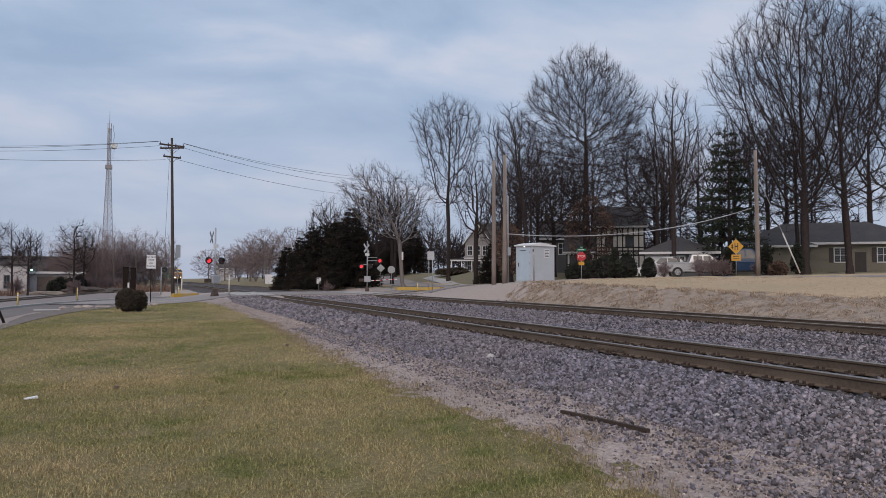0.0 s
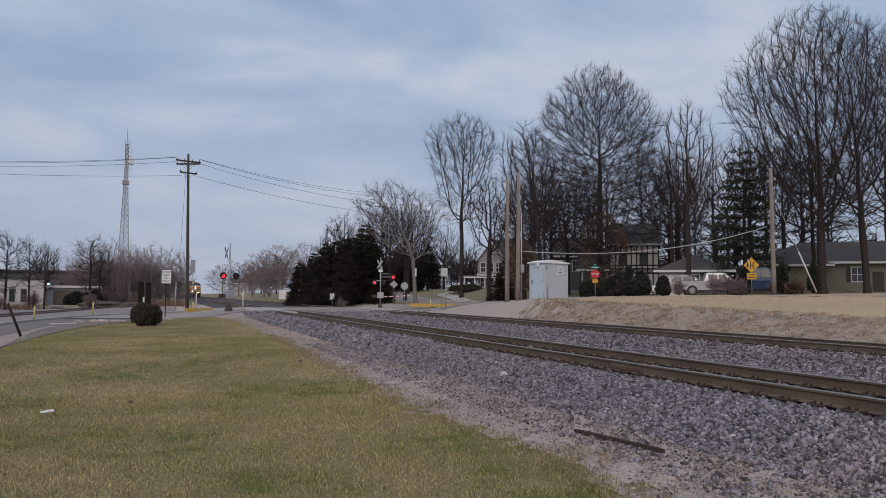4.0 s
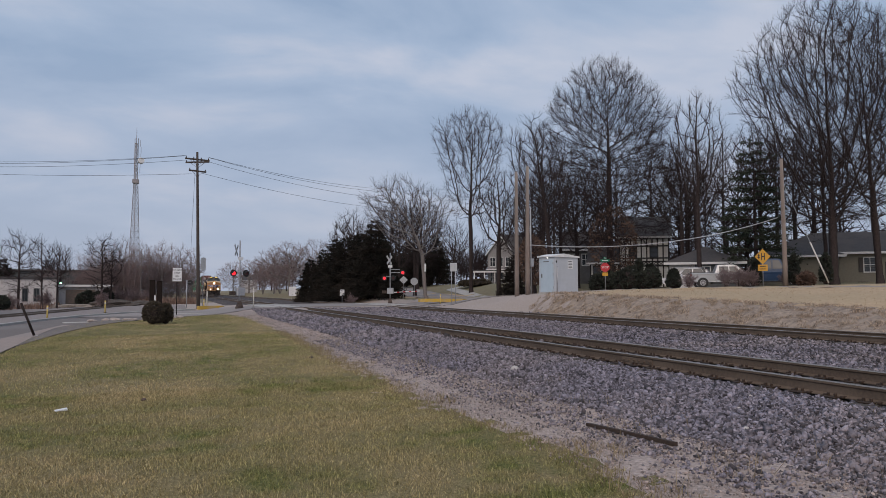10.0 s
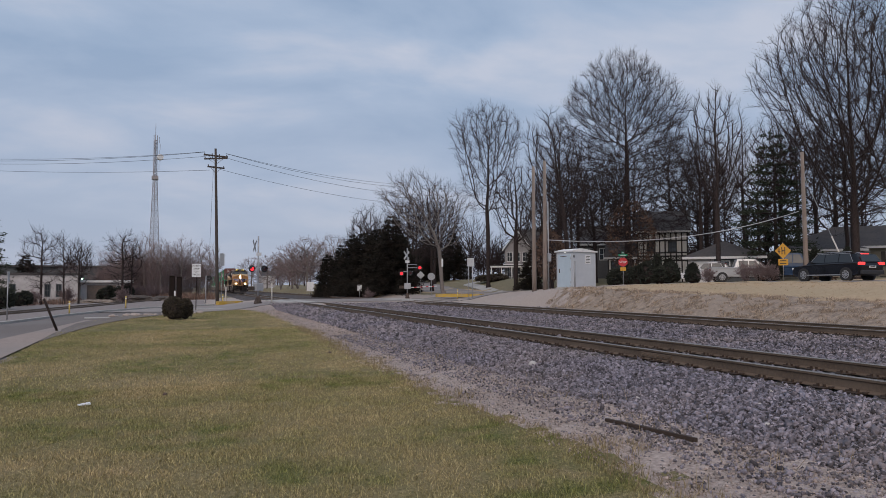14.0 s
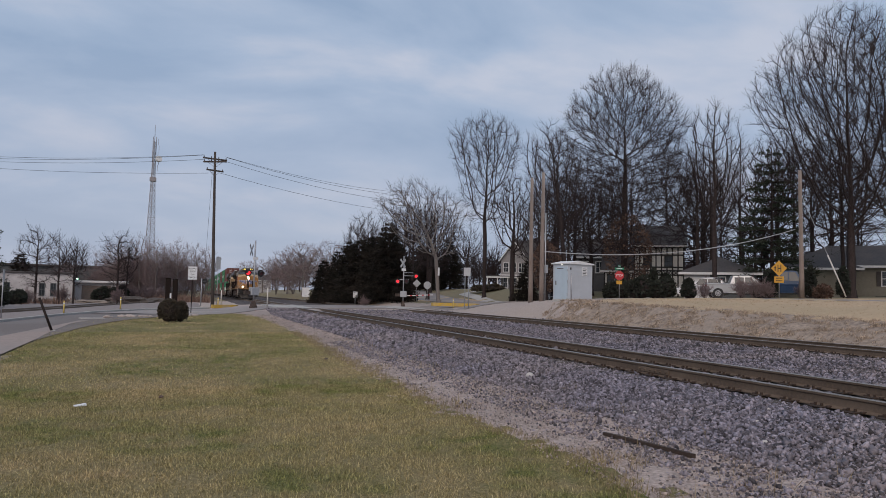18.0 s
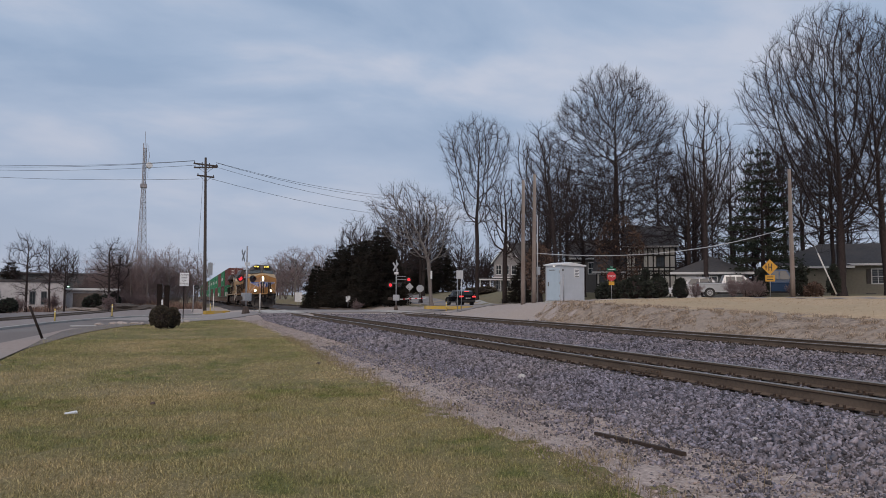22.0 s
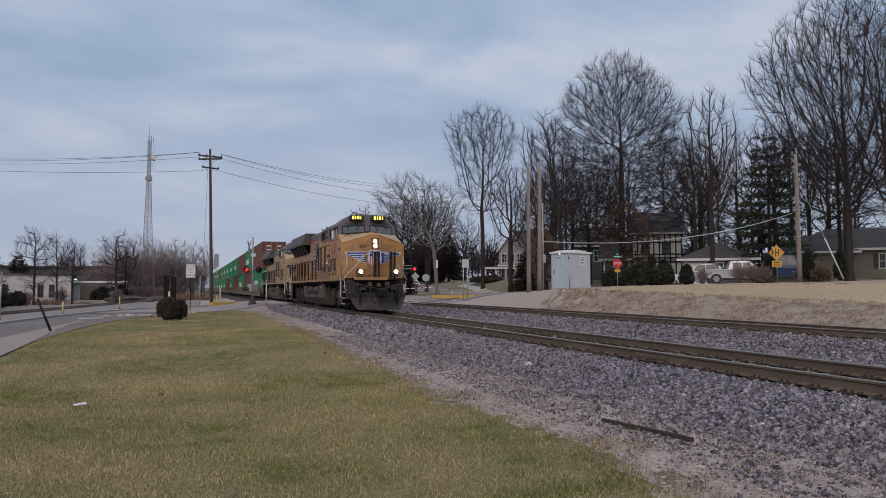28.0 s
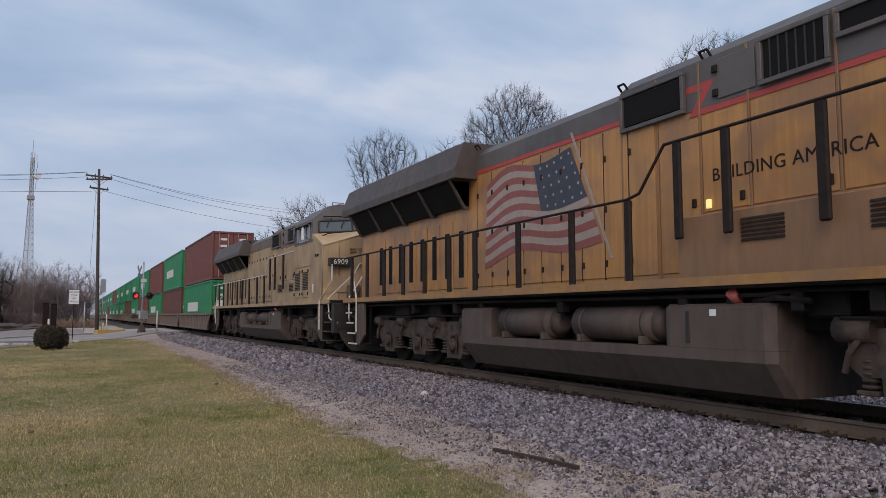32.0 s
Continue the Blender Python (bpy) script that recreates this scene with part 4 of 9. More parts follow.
    pipe(bm, [(0.16, 0.83, 2.9), (0.16, 0.79, 2.9), (0.16, 0.79, 3.2), (0.16, 0.83, 3.2)], 0.012)
    part("door_handle", bm, M["loco_rust"], door)
    bm = box(B(), -0.17, 0.19, 0.81, 0.87, 3.03, 3.58, 0.015)
    hl = part("headlight_housing", bm, M["lamp_box"], lo)
    for z in (3.17, 3.40):
        bm = tube(B(), (0.01, 0.795, z), (0.01, 0.82, z), 0.085, 0.085, 16)
        part("headlight", bm, M["lamp_warm"] if lead else M["cab_glass"], hl, "round headlight lens")
    for s in (-1, 1):
        bm = box(B(), s * 0.86 - 0.17, s * 0.86 + 0.17, 0.10, 0.46, 1.66, 2.06, 0.03)
        tube(bm, (s * 0.86, 0.06, 1.91), (s * 0.86, 0.14, 1.91), 0.135, 0.15, 18)
        dl = part("ditch_light_box", bm, M["lamp_box"], lo)
        bm = tube(B(), (s * 0.86, 0.04, 1.91), (s * 0.86, 0.07, 1.91), 0.085, 0.085, 16)
        part("ditch_light", bm, M["lamp_warm"] if lead else M["cab_glass"], dl, "round ditch light lens")
    if lead:
        for s in (-1, 1):
            fm = pose(0, 0.795, 0, 0, 0, 15.64 * s) @ front_m(0, 0, 0)
            def wing(sc, dx, dz):
                o = []
                for px, pz in ((0.16, 2.84), (1.34, 2.84), (1.30, 2.74), (1.18, 2.66), (1.02, 2.60), (0.94, 2.50), (0.74, 2.46), (0.66, 2.36), (0.48, 2.30), (0.30, 2.26), (0.16, 2.36)):
                    o.append((s * (0.74 + (px - 0.75) * sc * 1.18), 2.60 + (pz - 2.56) * sc))
                return o
            flat("emblem_wing", [wing(1.06, 0, 0)], M["logo_white"], lo, fm, 0.004, "white-edged wing of the nose emblem")
            flat("emblem_wing_field", [wing(0.93, 0, 0)], M["logo_blue"], lo, fm, 0.009, "blue wing of the nose emblem")
            bars = []
            for k in range(4):
                z = 2.44 + 0.10 * k
                bars.append([(s * 0.5, z), (s * (0.86 + 0.13 * k), z), (s * (0.86 + 0.13 * k), z + 0.03), (s * 0.5, z + 0.03)])
            flat("emblem_feather", bars, M["logo_white"], lo, fm, 0.013)
        sh = lambda k: [(-0.30 * k, 2.92), (-0.16 * k, 2.98), (0, 2.94 + 0.03 * k), (0.16 * k, 2.98), (0.30 * k, 2.92), (0.34 * k, 2.5), (0.27 * k, 2.28 - 0.06 * (k - 1)), (0, 2.16 - 0.1 * (k - 1)), (-0.27 * k, 2.28 - 0.06 * (k - 1)), (-0.34 * k, 2.5)]
        flat("emblem_shield", [sh(1.0)], M["logo_white"], lo, front_m(0, 0.835, 0.0), 0.010)
        flat("emblem_shield_field", [[(-0.27, 2.66), (-0.26, 2.89), (-0.15, 2.94), (0, 2.91), (0.15, 2.94), (0.26, 2.89), (0.27, 2.66)]], M["logo_blue"], lo, front_m(0, 0.824, 0.0), 0.006)
        flat("emblem_stripe", [[(x - 0.028, 2.26 - 0.05 * (abs(x) < 0.15)), (x + 0.028, 2.26 - 0.05 * (abs(x) < 0.15)), (x + 0.028, 2.63), (x - 0.028, 2.63)] for x in (-0.22, -0.11, 0, 0.11, 0.22)], M["logo_pale_red"], lo, front_m(0, 0.824, 0.0), 0.006)
    for z in (2.95, 3.25):
        bm = B()
        pipe(bm, [(0.62, fy(0.62) - 0.005, z), (0.62, fy(0.62) - 0.07, z), (0.96, fy(0.96) - 0.07, z - 0.02), (0.96, fy(0.96) - 0.005, z - 0.02)], 0.013)
        part("grab_iron", bm, Y, lo)
    bm = B()
    pipe(bm, [(-1.5, 2.40, 3.62), (-1.1, 2.1, 3.80), (-0.1, 2.05, 3.93), (0.0, 2.12, 3.96)], 0.018)
    box(bm, -0.16, 0.0, 2.02, 2.16, 3.86, 3.98, 0.02)
    part("bell_hose", bm, M["post_dark"], lo)
    for x, z, w, h in ((-0.62, 3.22, 0.11, 0.05), (-0.62, 3.13, 0.11, 0.05)):
        bm = box(B(), x - w, x + w, fy(x) - 0.035, fy(x) + 0.05, z - h * 0.6, z + h * 0.6, 0.008)
        part("nose_grille", bm, M["loco_rust"], lo)
    bm = B()
    prism(bm, [(-1.36, 1.86), (-0.66, 1.86), (-0.66, 2.34), (-1.36, 2.34)], "z", 0.0, 0.014)
    ac = part("nose_hatch", bm, Y, lo)
    ac.matrix_basis = pose(0, 0.795, 0, 0, 0, -15.64) @ front_m(0, 0, 0)
    for s in (-1, 1):
        bm = B()
        tube(bm, (s * 1.55, fy(1.55), 1.64), (s * 1.55, fy(1.55), 3.31), 0.022, 0.022, 8)
        tube(bm, (s * 1.55, fy(1.55), 3.31), (s * 0.16, fy(0.16), 3.75), 0.02, 0.02, 8)
        part("nose_edge", bm, Y, lo)
    for s in (-1, 1):
        bm = box(B(), -0.014, 0.014, -0.012, 0.01, 1.66, 3.3)
        sd = part("panel_seam", bm, M["loco_rust"], lo)
        sd.matrix_basis = pose(s * 1.05, fy(1.05) - 0.002, 0)
    # front platform, plough, coupler, posts, steps
    for s in (-0.16, 0.62):
        bm = box(B(), s - 0.07, s + 0.07, 0.08, 0.18, 1.60, 2.86, 0.015)
        part("platform_post", bm, M["post_dark"], lo)
        bm = box(B(), s + 0.13, s + 0.23, 0.10, 0.18, 1.60, 2.86, 0.015)
        part("platform_post", bm, M["post_dark"], lo)
    bm = box(B(), -1.2, 1.12, 0.02, 1.2, 1.50, 1.60, 0.015)
    part("front_platform", bm, M["under"], lo)
    bm = box(B(), -1.18, 0.45, -0.008, 0.022, 1.50, 1.64, 0.008)
    part("platform_sill", bm, M["sill_orange"], lo, "yellow painted platform edge")
    bm = B()
    us = (-1.0, -0.78, -0.42, 0.0, 0.42, 0.78, 1.0)
    loft(bm, [[(u * w, y0 + abs(u) * 0.24, z) for u in us] + [(u * w, y0 + abs(u) * 0.24 + 0.04, z) for u in us[::-1]] for y0, z, w in ((-0.30, 0.10, 1.02), (-0.20, 0.22, 1.12), (-0.10, 0.42, 1.24), (-0.03, 0.66, 1.34), (-0.02, 0.90, 1.40))])
    part("snow_plough", bm, M["plough_dark"], lo, "dark worn steel snow plough with a curved face")
    for x in (-0.9, 0.9):
        bm = box(B(), x - 0.03, x + 0.03, -0.02, 0.35, 0.3, 1.0, 0.01)
        part("plough_bracket", bm, M["under"], lo)
    for x, z0, z1 in ((-0.95, 1.2, 0.78), (-0.7, 1.15, 0.6), (0.62, 1.15, 0.6), (0.8, 1.2, 0.7), (1.0, 1.2, 0.82)):
        bm = B()
        pts = [(x, 0.34, z0), (x + 0.03, 0.06, z0 - 0.12), (x + 0.05, -0.08, (z0 + z1) / 2), (x, -0.1, z1)]
        pipe(bm, pts, 0.022)
        part("brake_hose", bm, M["rubber"], lo)
    for s in (-1, 1):
        bm = B()
        pipe(bm, [(s * 1.18, 0.0, 1.42), (s * 1.18, -0.16, 1.30), (s * 0.5, -0.22, 1.22), (s * 0.25, -0.2, 1.12)], 0.014)
        part("uncoupling_lever", bm, M["truck_grey"], lo)
        bm = box(B(), s * 0.42 - 0.1, s * 0.42 + 0.1, -0.02, 0.16, 1.22, 1.42, 0.02)
        part("receptacle_box", bm, M["truck_grey"], lo)
    bm = tube(B(), (0.0, 0.0, 1.28), (0.0, 0.16, 1.28), 0.10, 0.10, 12)
    part("buffer_cap", bm, M["truck_grey"], lo)
    bm = box(B(), -1.46, 1.30, 0.34, 0.6, 0.6, 1.5, 0.02)
    part("pilot_plate", bm, M["black"], lo)
    for yy, dr in ((0.16, -1), (21.75, 1)):
        bm = box(B(), -0.16, 0.16, min(yy, yy + dr * 0.62), max(yy, yy + dr * 0.62), 0.78, 1.02, 0.03)
        box(bm, -0.22, 0.26, min(yy + dr * 0.50, yy + dr * 0.72), max(yy + dr * 0.50, yy + dr * 0.72), 0.70, 1.08, 0.05)
        part("coupler", bm, M["under"], lo)
        bm = B()
        for s in (-1, 1):
            pipe(bm, [(s * 0.35, yy, 1.25), (s * 0.42, yy + dr * 0.22, 1.0), (s * 0.40, yy + dr * 0.28, 0.62), (s * 0.22, yy + dr * 0.3, 0.45)], 0.025)
        pipe(bm, [(-1.1, yy + dr * 0.12, 1.36), (-0.5, yy + dr * 0.3, 1.16), (0.2, yy + dr * 0.34, 1.08), (1.2, yy + dr * 0.12, 1.34)], 0.02)
        part("air_hose", bm, M["black"], lo)
        for s in (-0.75, 0.75):
            bm = box(B(), s - 0.14, s + 0.14, min(yy, yy + dr * 0.16), max(yy, yy + dr * 0.16), 1.02, 1.18, 0.02)
            part("mu_receptacle", bm, M["truck_grey"], lo)
    for s in (-1, 1):
        for y0, d in ((0.24, 1), (21.5, -1)):
            bm = B()
            ya, yb = sorted((y0 + d * 0.45, y0 + d * 1.02))
            box(bm, min(s * 1.12, s * 1.52), max(s * 1.12, s * 1.52), yb - 0.02 if d > 0 else ya, yb if d > 0 else ya + 0.02, 0.40, 1.5, 0.004)
            box(bm, min(s * 1.02, s * 1.05), max(s * 1.02, s * 1.05), ya - 0.35 if d > 0 else ya, yb if d > 0 else yb + 0.35, 0.36, 1.5, 0.004)
            sw = part("step_well", bm, M["under"], lo)
            pa, pb = sorted((y0 + d * 1.04, y0 + d * 1.62))
            bm = B()
            prism(bm, [(pa, 1.5), (pa, 0.40), (pa + (pb - pa) * 0.35, 0.34), (pb, 0.62), (pb, 1.5)] if d > 0 else [(pb, 1.5), (pb, 0.40), (pb - (pb - pa) * 0.35, 0.34), (pa, 0.62), (pa, 1.5)], "x", min(s * 1.44, s * 1.50), max(s * 1.44, s * 1.50))
            part("step_side_plate", bm, M["tank_grey"], sw)
            if d > 0 and lead:
                bm = box(B(), min(s * 1.50, s * 1.508), max(s * 1.50, s * 1.508), pa + 0.14, pa + 0.36, 1.28, 1.36)
                part("warning_label", bm, M["sign_red"], sw)
            for k, z in enumerate((0.36, 0.64, 0.92, 1.20)):
                za, zb = sorted((y0 + d * (0.42 - 0.07 * k), y0 + d * (1.10 - 0.14 * k)))
                bm = box(B(), min(s * 1.08, s * 1.50), max(s * 1.08, s * 1.50), za, zb, z, z + 0.022, 0.004)
                part("step", bm, M["truck_grey"], sw)
                bm = box(B(), min(s * 1.50, s * 1.53), max(s * 1.50, s * 1.53), za, zb, z - 0.008, z + 0.03, 0.004)
                part("step_edge", bm, M["handrail_white"] if lead else M["truck_grey"], sw)
            for pts in ([(s * 1.57, y0 + d * 1.2, 0.7), (s * 1.57, y0 + d * 1.2, 1.60), (s * 1.40, y0 + d * 0.48, 2.2), (s * 1.40, y0 + d * 0.48, 2.70)],
                        [(s * 1.50, y0 + d * 0.40, 1.06), (s * 1.52, y0 + d * 0.48, 1.64), (s * 0.85, y0 - d * 0.02, 2.42), (s * 0.72, y0 - d * 0.1, 2.70), (s * 0.3, y0 - d * 0.12, 2.80)],
                        [(s * 1.50, y0 + d * 0.40, 1.06), (s * 1.40, y0 + d * 0.2, 0.94), (s * 1.32, y0 + d * 0.1, 0.92)]):
                bm = B()
                pipe(bm, pts, 0.022)
                part("grab_rail", bm, M["handrail_white"], lo, "white painted grab rail")
    # long hood
    hw = 1.0
    bm = B()
    ring = lambda y, zt: [(-hw, y, 1.62), (hw, y, 1.62), (hw, y, zt - 0.18), (hw - 0.2, y, zt), (-hw + 0.2, y, zt), (-hw, y, zt - 0.18)]
    loft(bm, [ring(4.75, 4.74), ring(10.0, 4.74)])
    loft(bm, [ring(10.0, 4.62), ring(21.4, 4.62)])
    for f in bm.faces:
        f.normal_update()
        if f.normal.z > 0.3:
            f.material_index = 1
    hood = part("long_hood", bm, [Y, G], lo)
    # grey upper hood plates, with stripe below
    for s in (-1, 1):
        a, b = sorted((s * hw, s * (hw + 0.012)))
        bm = box(B(), a, b, 4.76, 10.0, 3.90, 4.56)
        box(bm, a, b, 10.0, 14.6, 4.14, 4.44)
        part("upper_hood_plate", bm, G if lead else M["dust_brown"], lo)
        stripe = M["loco_red"] if lead else M["dust_brown"]
        bm = box(B(), a, b, 4.76, 8.15, 3.82, 3.897)
        prism(bm, [(8.15, 3.82), (8.62, 3.82), (8.36, 4.16), (8.66, 4.16), (8.66, 4.25), (8.15, 4.25), (8.42, 3.90), (8.15, 3.90)], "x", min(a, b) - 0.002, max(a, b) + 0.002)
        box(bm, a, b, 9.95, 14.6, 4.06, 4.137)
        part("red_stripe" if lead else "hood_stripe", bm, stripe, lo)
        # frames, panel doors and lifting eyes on the upper hood
        for y0, y1, z0, z1 in ((8.66, 9.98, 3.90, 4.48), (6.47, 7.43, 3.93, 4.52), (5.70, 6.40, 4.17, 4.50)):
            bm = B()
            x0, x1 = sorted((s * (hw + 0.012), s * (hw + 0.075)))
            for ya, yb, za, zb in ((y0, y1, z0, z0 + 0.06), (y0, y1, z1 - 0.05, z1), (y0, y0 + 0.06, z0 + 0.06, z1 - 0.05), (y1 - 0.06, y1, z0 + 0.06, z1 - 0.05)):
                box(bm, x0, x1, ya, yb, za, zb, 0.006)
            part("screen_frame", bm, G, lo)
        for y0, y1 in ((7.5, 8.1), (4.86, 5.6)):
            bm = box(B(), min(s * (hw + 0.01), s * (hw + 0.03)), max(s * (hw + 0.01), s * (hw + 0.03)), y0, y1, 3.95, 4.48, 0.008)
            pd = part("panel_door", bm, G, lo)
            for z in (4.04, 4.36):
                bm = box(B(), min(s * (hw + 0.025), s * (hw + 0.06)), max(s * (hw + 0.025), s * (hw + 0.06)), y1 - 0.02, y1 + 0.07, z - 0.05, z + 0.05, 0.01)
                part("latch", bm, M["post_dark"], pd)
        for y in (4.95, 8.3, 9.95, 14.5):
            bm = B()
            pipe(bm, [(s * (hw - 0.02), y - 0.07, 4.58), (s * (hw + 0.05), y - 0.07, 4.66), (s * (hw + 0.05), y + 0.07, 4.66), (s * (hw - 0.02), y + 0.07, 4.58)], 0.018)
            part("lifting_eye", bm, M["post_dark"], lo)
        # joints between the hood sections
        for y in (6.43, 7.63, 8.43, 9.24, 10.0):
            bm = box(B(), min(s * hw, s * (hw + 0.022)), max(s * hw, s * (hw + 0.022)), y - 0.018, y + 0.018, 2.42 if y < 8.5 else 1.64, 4.54, 0.004)
            part("panel_joint", bm, M["loco_rust"], lo)
        # screens and cabinets on the upper hood
        for y0, y1, z0, z1 in ((8.75, 9.9, 3.98, 4.40), (6.55, 7.35, 3.96, 4.48), (5.75, 6.35, 4.22, 4.46)):
            bm = box(B(), min(s * (hw + 0.01), s * (hw + 0.05)), max(s * (hw + 0.01), s * (hw + 0.05)), y0, y1, z0, z1, 0.01)
            sc = part("air_screen", bm, M["screen"], lo)
            if y0 != 6.55:
                continue
            for yy in np.linspace(y0 + 0.1, y1 - 0.1, 6):
                bm = box(B(), min(s * (hw + 0.045), s * (hw + 0.06)), max(s * (hw + 0.045), s * (hw + 0.06)), yy - 0.012, yy + 0.012, z0, z1)
                part("screen_bar", bm, M["black"], sc)
        # hood doors: seams, hinges, latches
        y = 9.3
        while y < 14.4:
            bm = box(B(), min(s * hw, s * (hw + 0.016)), max(s * hw, s * (hw + 0.016)), y, y + 0.56, 1.72, 4.0, 0.008)
            d = part("hood_door", bm, Y, lo)
            bm = box(B(), min(s * hw, s * (hw + 0.010)), max(s * hw, s * (hw + 0.010)), y + 0.561, y + 0.584, 1.70, 4.02)
            part("door_seam", bm, M["post_dark"], d)
            for z in (1.95, 2.8, 3.6):
                bm = box(B(), min(s * (hw + 0.01), s * (hw + 0.04)), max(s * (hw + 0.01), s * (hw + 0.04)), y + 0.50, y + 0.55, z - 0.05, z + 0.05, 0.008)
                part("latch", bm, M["post_dark"], d)
            y += 0.585
        for y0, y1, z0, z1 in ((4.85, 6.4, 2.5, 3.78), (6.46, 7.6, 2.5, 3.78), (7.66, 8.4, 2.5, 3.78), (8.46, 9.2, 1.72, 3.78)):
            bm = box(B(), min(s * hw, s * (hw + 0.016)), max(s * hw, s * (hw + 0.016)), y0, y1, z0, z1, 0.008)
            d = part("hood_door", bm, Y, lo)
            bm = B()
            box(bm, min(s * (hw + 0.01), s * (hw + 0.045)), max(s * (hw + 0.01), s * (hw + 0.045)), y0 + 0.06, y0 + 0.13, 2.58, 2.70, 0.01)
            part("latch", bm, M["post_dark"], d)
        # lower electrical cabinets
        bm = box(B(), min(s * hw, s * 1.36), max(s * hw, s * 1.36), 4.76, 8.55, 1.60, 2.42, 0.02)
        cab2 = part("equipment_cabinet", bm, M["loco_rust"] if not dirty else Y, lo, "soot-browned equipment cabinet")
        for y0 in (5.3, 6.9):
            bm = B()
            for q in range(6):
                prism(bm, [(s * 1.36, 2.02 + q * 0.05), (s * 1.385, 2.02 + q * 0.05), (s * 1.36, 2.05 + q * 0.05)], "y", y0, y0 + 0.6)
            part("louvre", bm, M["post_dark"], cab2)
        # radiator air-intake slots at the rear
        for k in range(8):
            y = 15.0 + k * 0.66
            bm = box(B(), min(s * hw, s * (hw + 0.02)), max(s * hw, s * (hw + 0.02)), y, y + 0.6, 1.72, 3.2, 0.008)
            d = part("hood_door", bm, Y, lo)
            bm = box(B(), min(s * (hw + 0.02), s * (hw + 0.032)), max(s * (hw + 0.02), s * (hw + 0.032)), y + 0.14, y + 0.34, 1.95, 2.95)
            part("air_slot", bm, M["screen"], d)
        # underside of the wing: dark screens leaning out
        bm = B()
        q = [(s * 1.02, 3.44), (s * 1.02, 3.95), (s * 1.42, 3.95), (s * 1.1, 3.44)]
        prism(bm, q, "y", 14.9, 21.3)
        part("radiator_screen", bm, M["screen"], lo)
        for y in (14.9, 16.5, 18.1, 19.7, 21.2):
            bm = B()
            prism(bm, [(s * 1.02, 3.38), (s * 1.02, 3.98), (s * 1.48, 3.98), (s * 1.12, 3.38)], "y", y, y + 0.07)
            part("wing_bracket", bm, M["wing_brown"], lo)
    bm = B()
    prism(bm, [(-1.52, 3.98), (1.52, 3.98), (1.52, 4.16), (1.30, 4.72), (-1.30, 4.72), (-1.52, 4.16)], "y", 14.6, 21.75)
    part("radiator_wing", bm, M["wing_brown"], lo, "wide overhanging radiator section at the rear")
    bm = B()
    prism(bm, [(-1.53, 3.97), (1.53, 3.97), (1.53, 4.16), (1.31, 4.73), (-1.31, 4.73), (-1.53, 4.16)], "y", 14.56, 14.64)
    part("wing_end", bm, M["wing_brown"], lo)
    bm = box(B(), -1.26, 1.26, 14.9, 21.5, 4.72, 4.76, 0.01)
    part("radiator_top", bm, G, lo)
    for y in np.linspace(5.2, 14.2, 10):
        bm = tube(B(), (0.55, y, 4.6), (0.55, y, 4.82), 0.05, 0.05, 8)
        part("roof_vent", bm, G, lo)
    bm = box(B(), -0.35, 0.35, 11.2, 12.4, 4.6, 4.8, 0.03)
    part("exhaust_stack", bm, G, lo)
    bm = box(B(), -0.95, 0.95, 21.36, 21.46, 1.62, 4.0, 0.01)
    part("rear_wall", bm, Y, lo)
    # handrails on posts
    for s in (-1, 1):
        tall = (6.3, 7.58, 8.38)
        short = (9.35, 10.67, 12.23, 13.8, 14.9, 16.1, 17.3, 18.5, 19.7, 20.9)
        for k, y in enumerate(tall + short):
            t = k < 3
            z0, z1 = (2.12 if t else 1.58), (3.40 if t else 2.76)
            bm = box(B(), min(s * 1.46, s * 1.52), max(s * 1.46, s * 1.52), y - 0.07, y + 0.07, z0, z1, 0.02)
            part("handrail_post", bm, M["post_dark"], lo)
        bm = B()
        pipe(bm, [(s * 1.5, 4.78, 3.42), (s * 1.5, 8.6, 3.40), (s * 1.5, 9.1, 2.82), (s * 1.5, 9.35, 2.77), (s * 1.5, 20.9, 2.77), (s * 1.5, 21.4, 2.77)], 0.022)
        part("handrail", bm, M["post_dark"] if lead else M["handrail_white"], lo)
    # fuel tank and air reservoirs: deep trough with upright blocks at its ends
    bm = B()
    loft(bm, [[(-w, y, 0.74), (w, y, 0.74), (w, y, 0.60), (w - 0.30, y, 0.20), (-w + 0.30, y, 0.20), (-w, y, 0.60)] for y, w in ((7.05, 1.36), (7.17, 1.44), (14.40, 1.44), (14.52, 1.36))])
    tank = part("fuel_tank", bm, M["tank_grey"], lo, "dusty grey fuel tank with bevelled ends")
    for y0, y1 in ((7.05, 8.75), (13.40, 14.52)):
        bm = B()
        loft(bm, [[(-w, y, 0.742), (w, y, 0.742), (w, y, 1.24), (w - 0.06, y, 1.29), (-w + 0.06, y, 1.29), (-w, y, 1.24)] for y, w in ((y0, 1.36), (y0 + 0.12, 1.44), (y1 - 0.1, 1.44), (y1, 1.40))])
        part("tank_end", bm, M["tank_grey"], tank)
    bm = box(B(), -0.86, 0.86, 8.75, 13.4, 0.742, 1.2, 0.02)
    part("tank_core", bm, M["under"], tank)
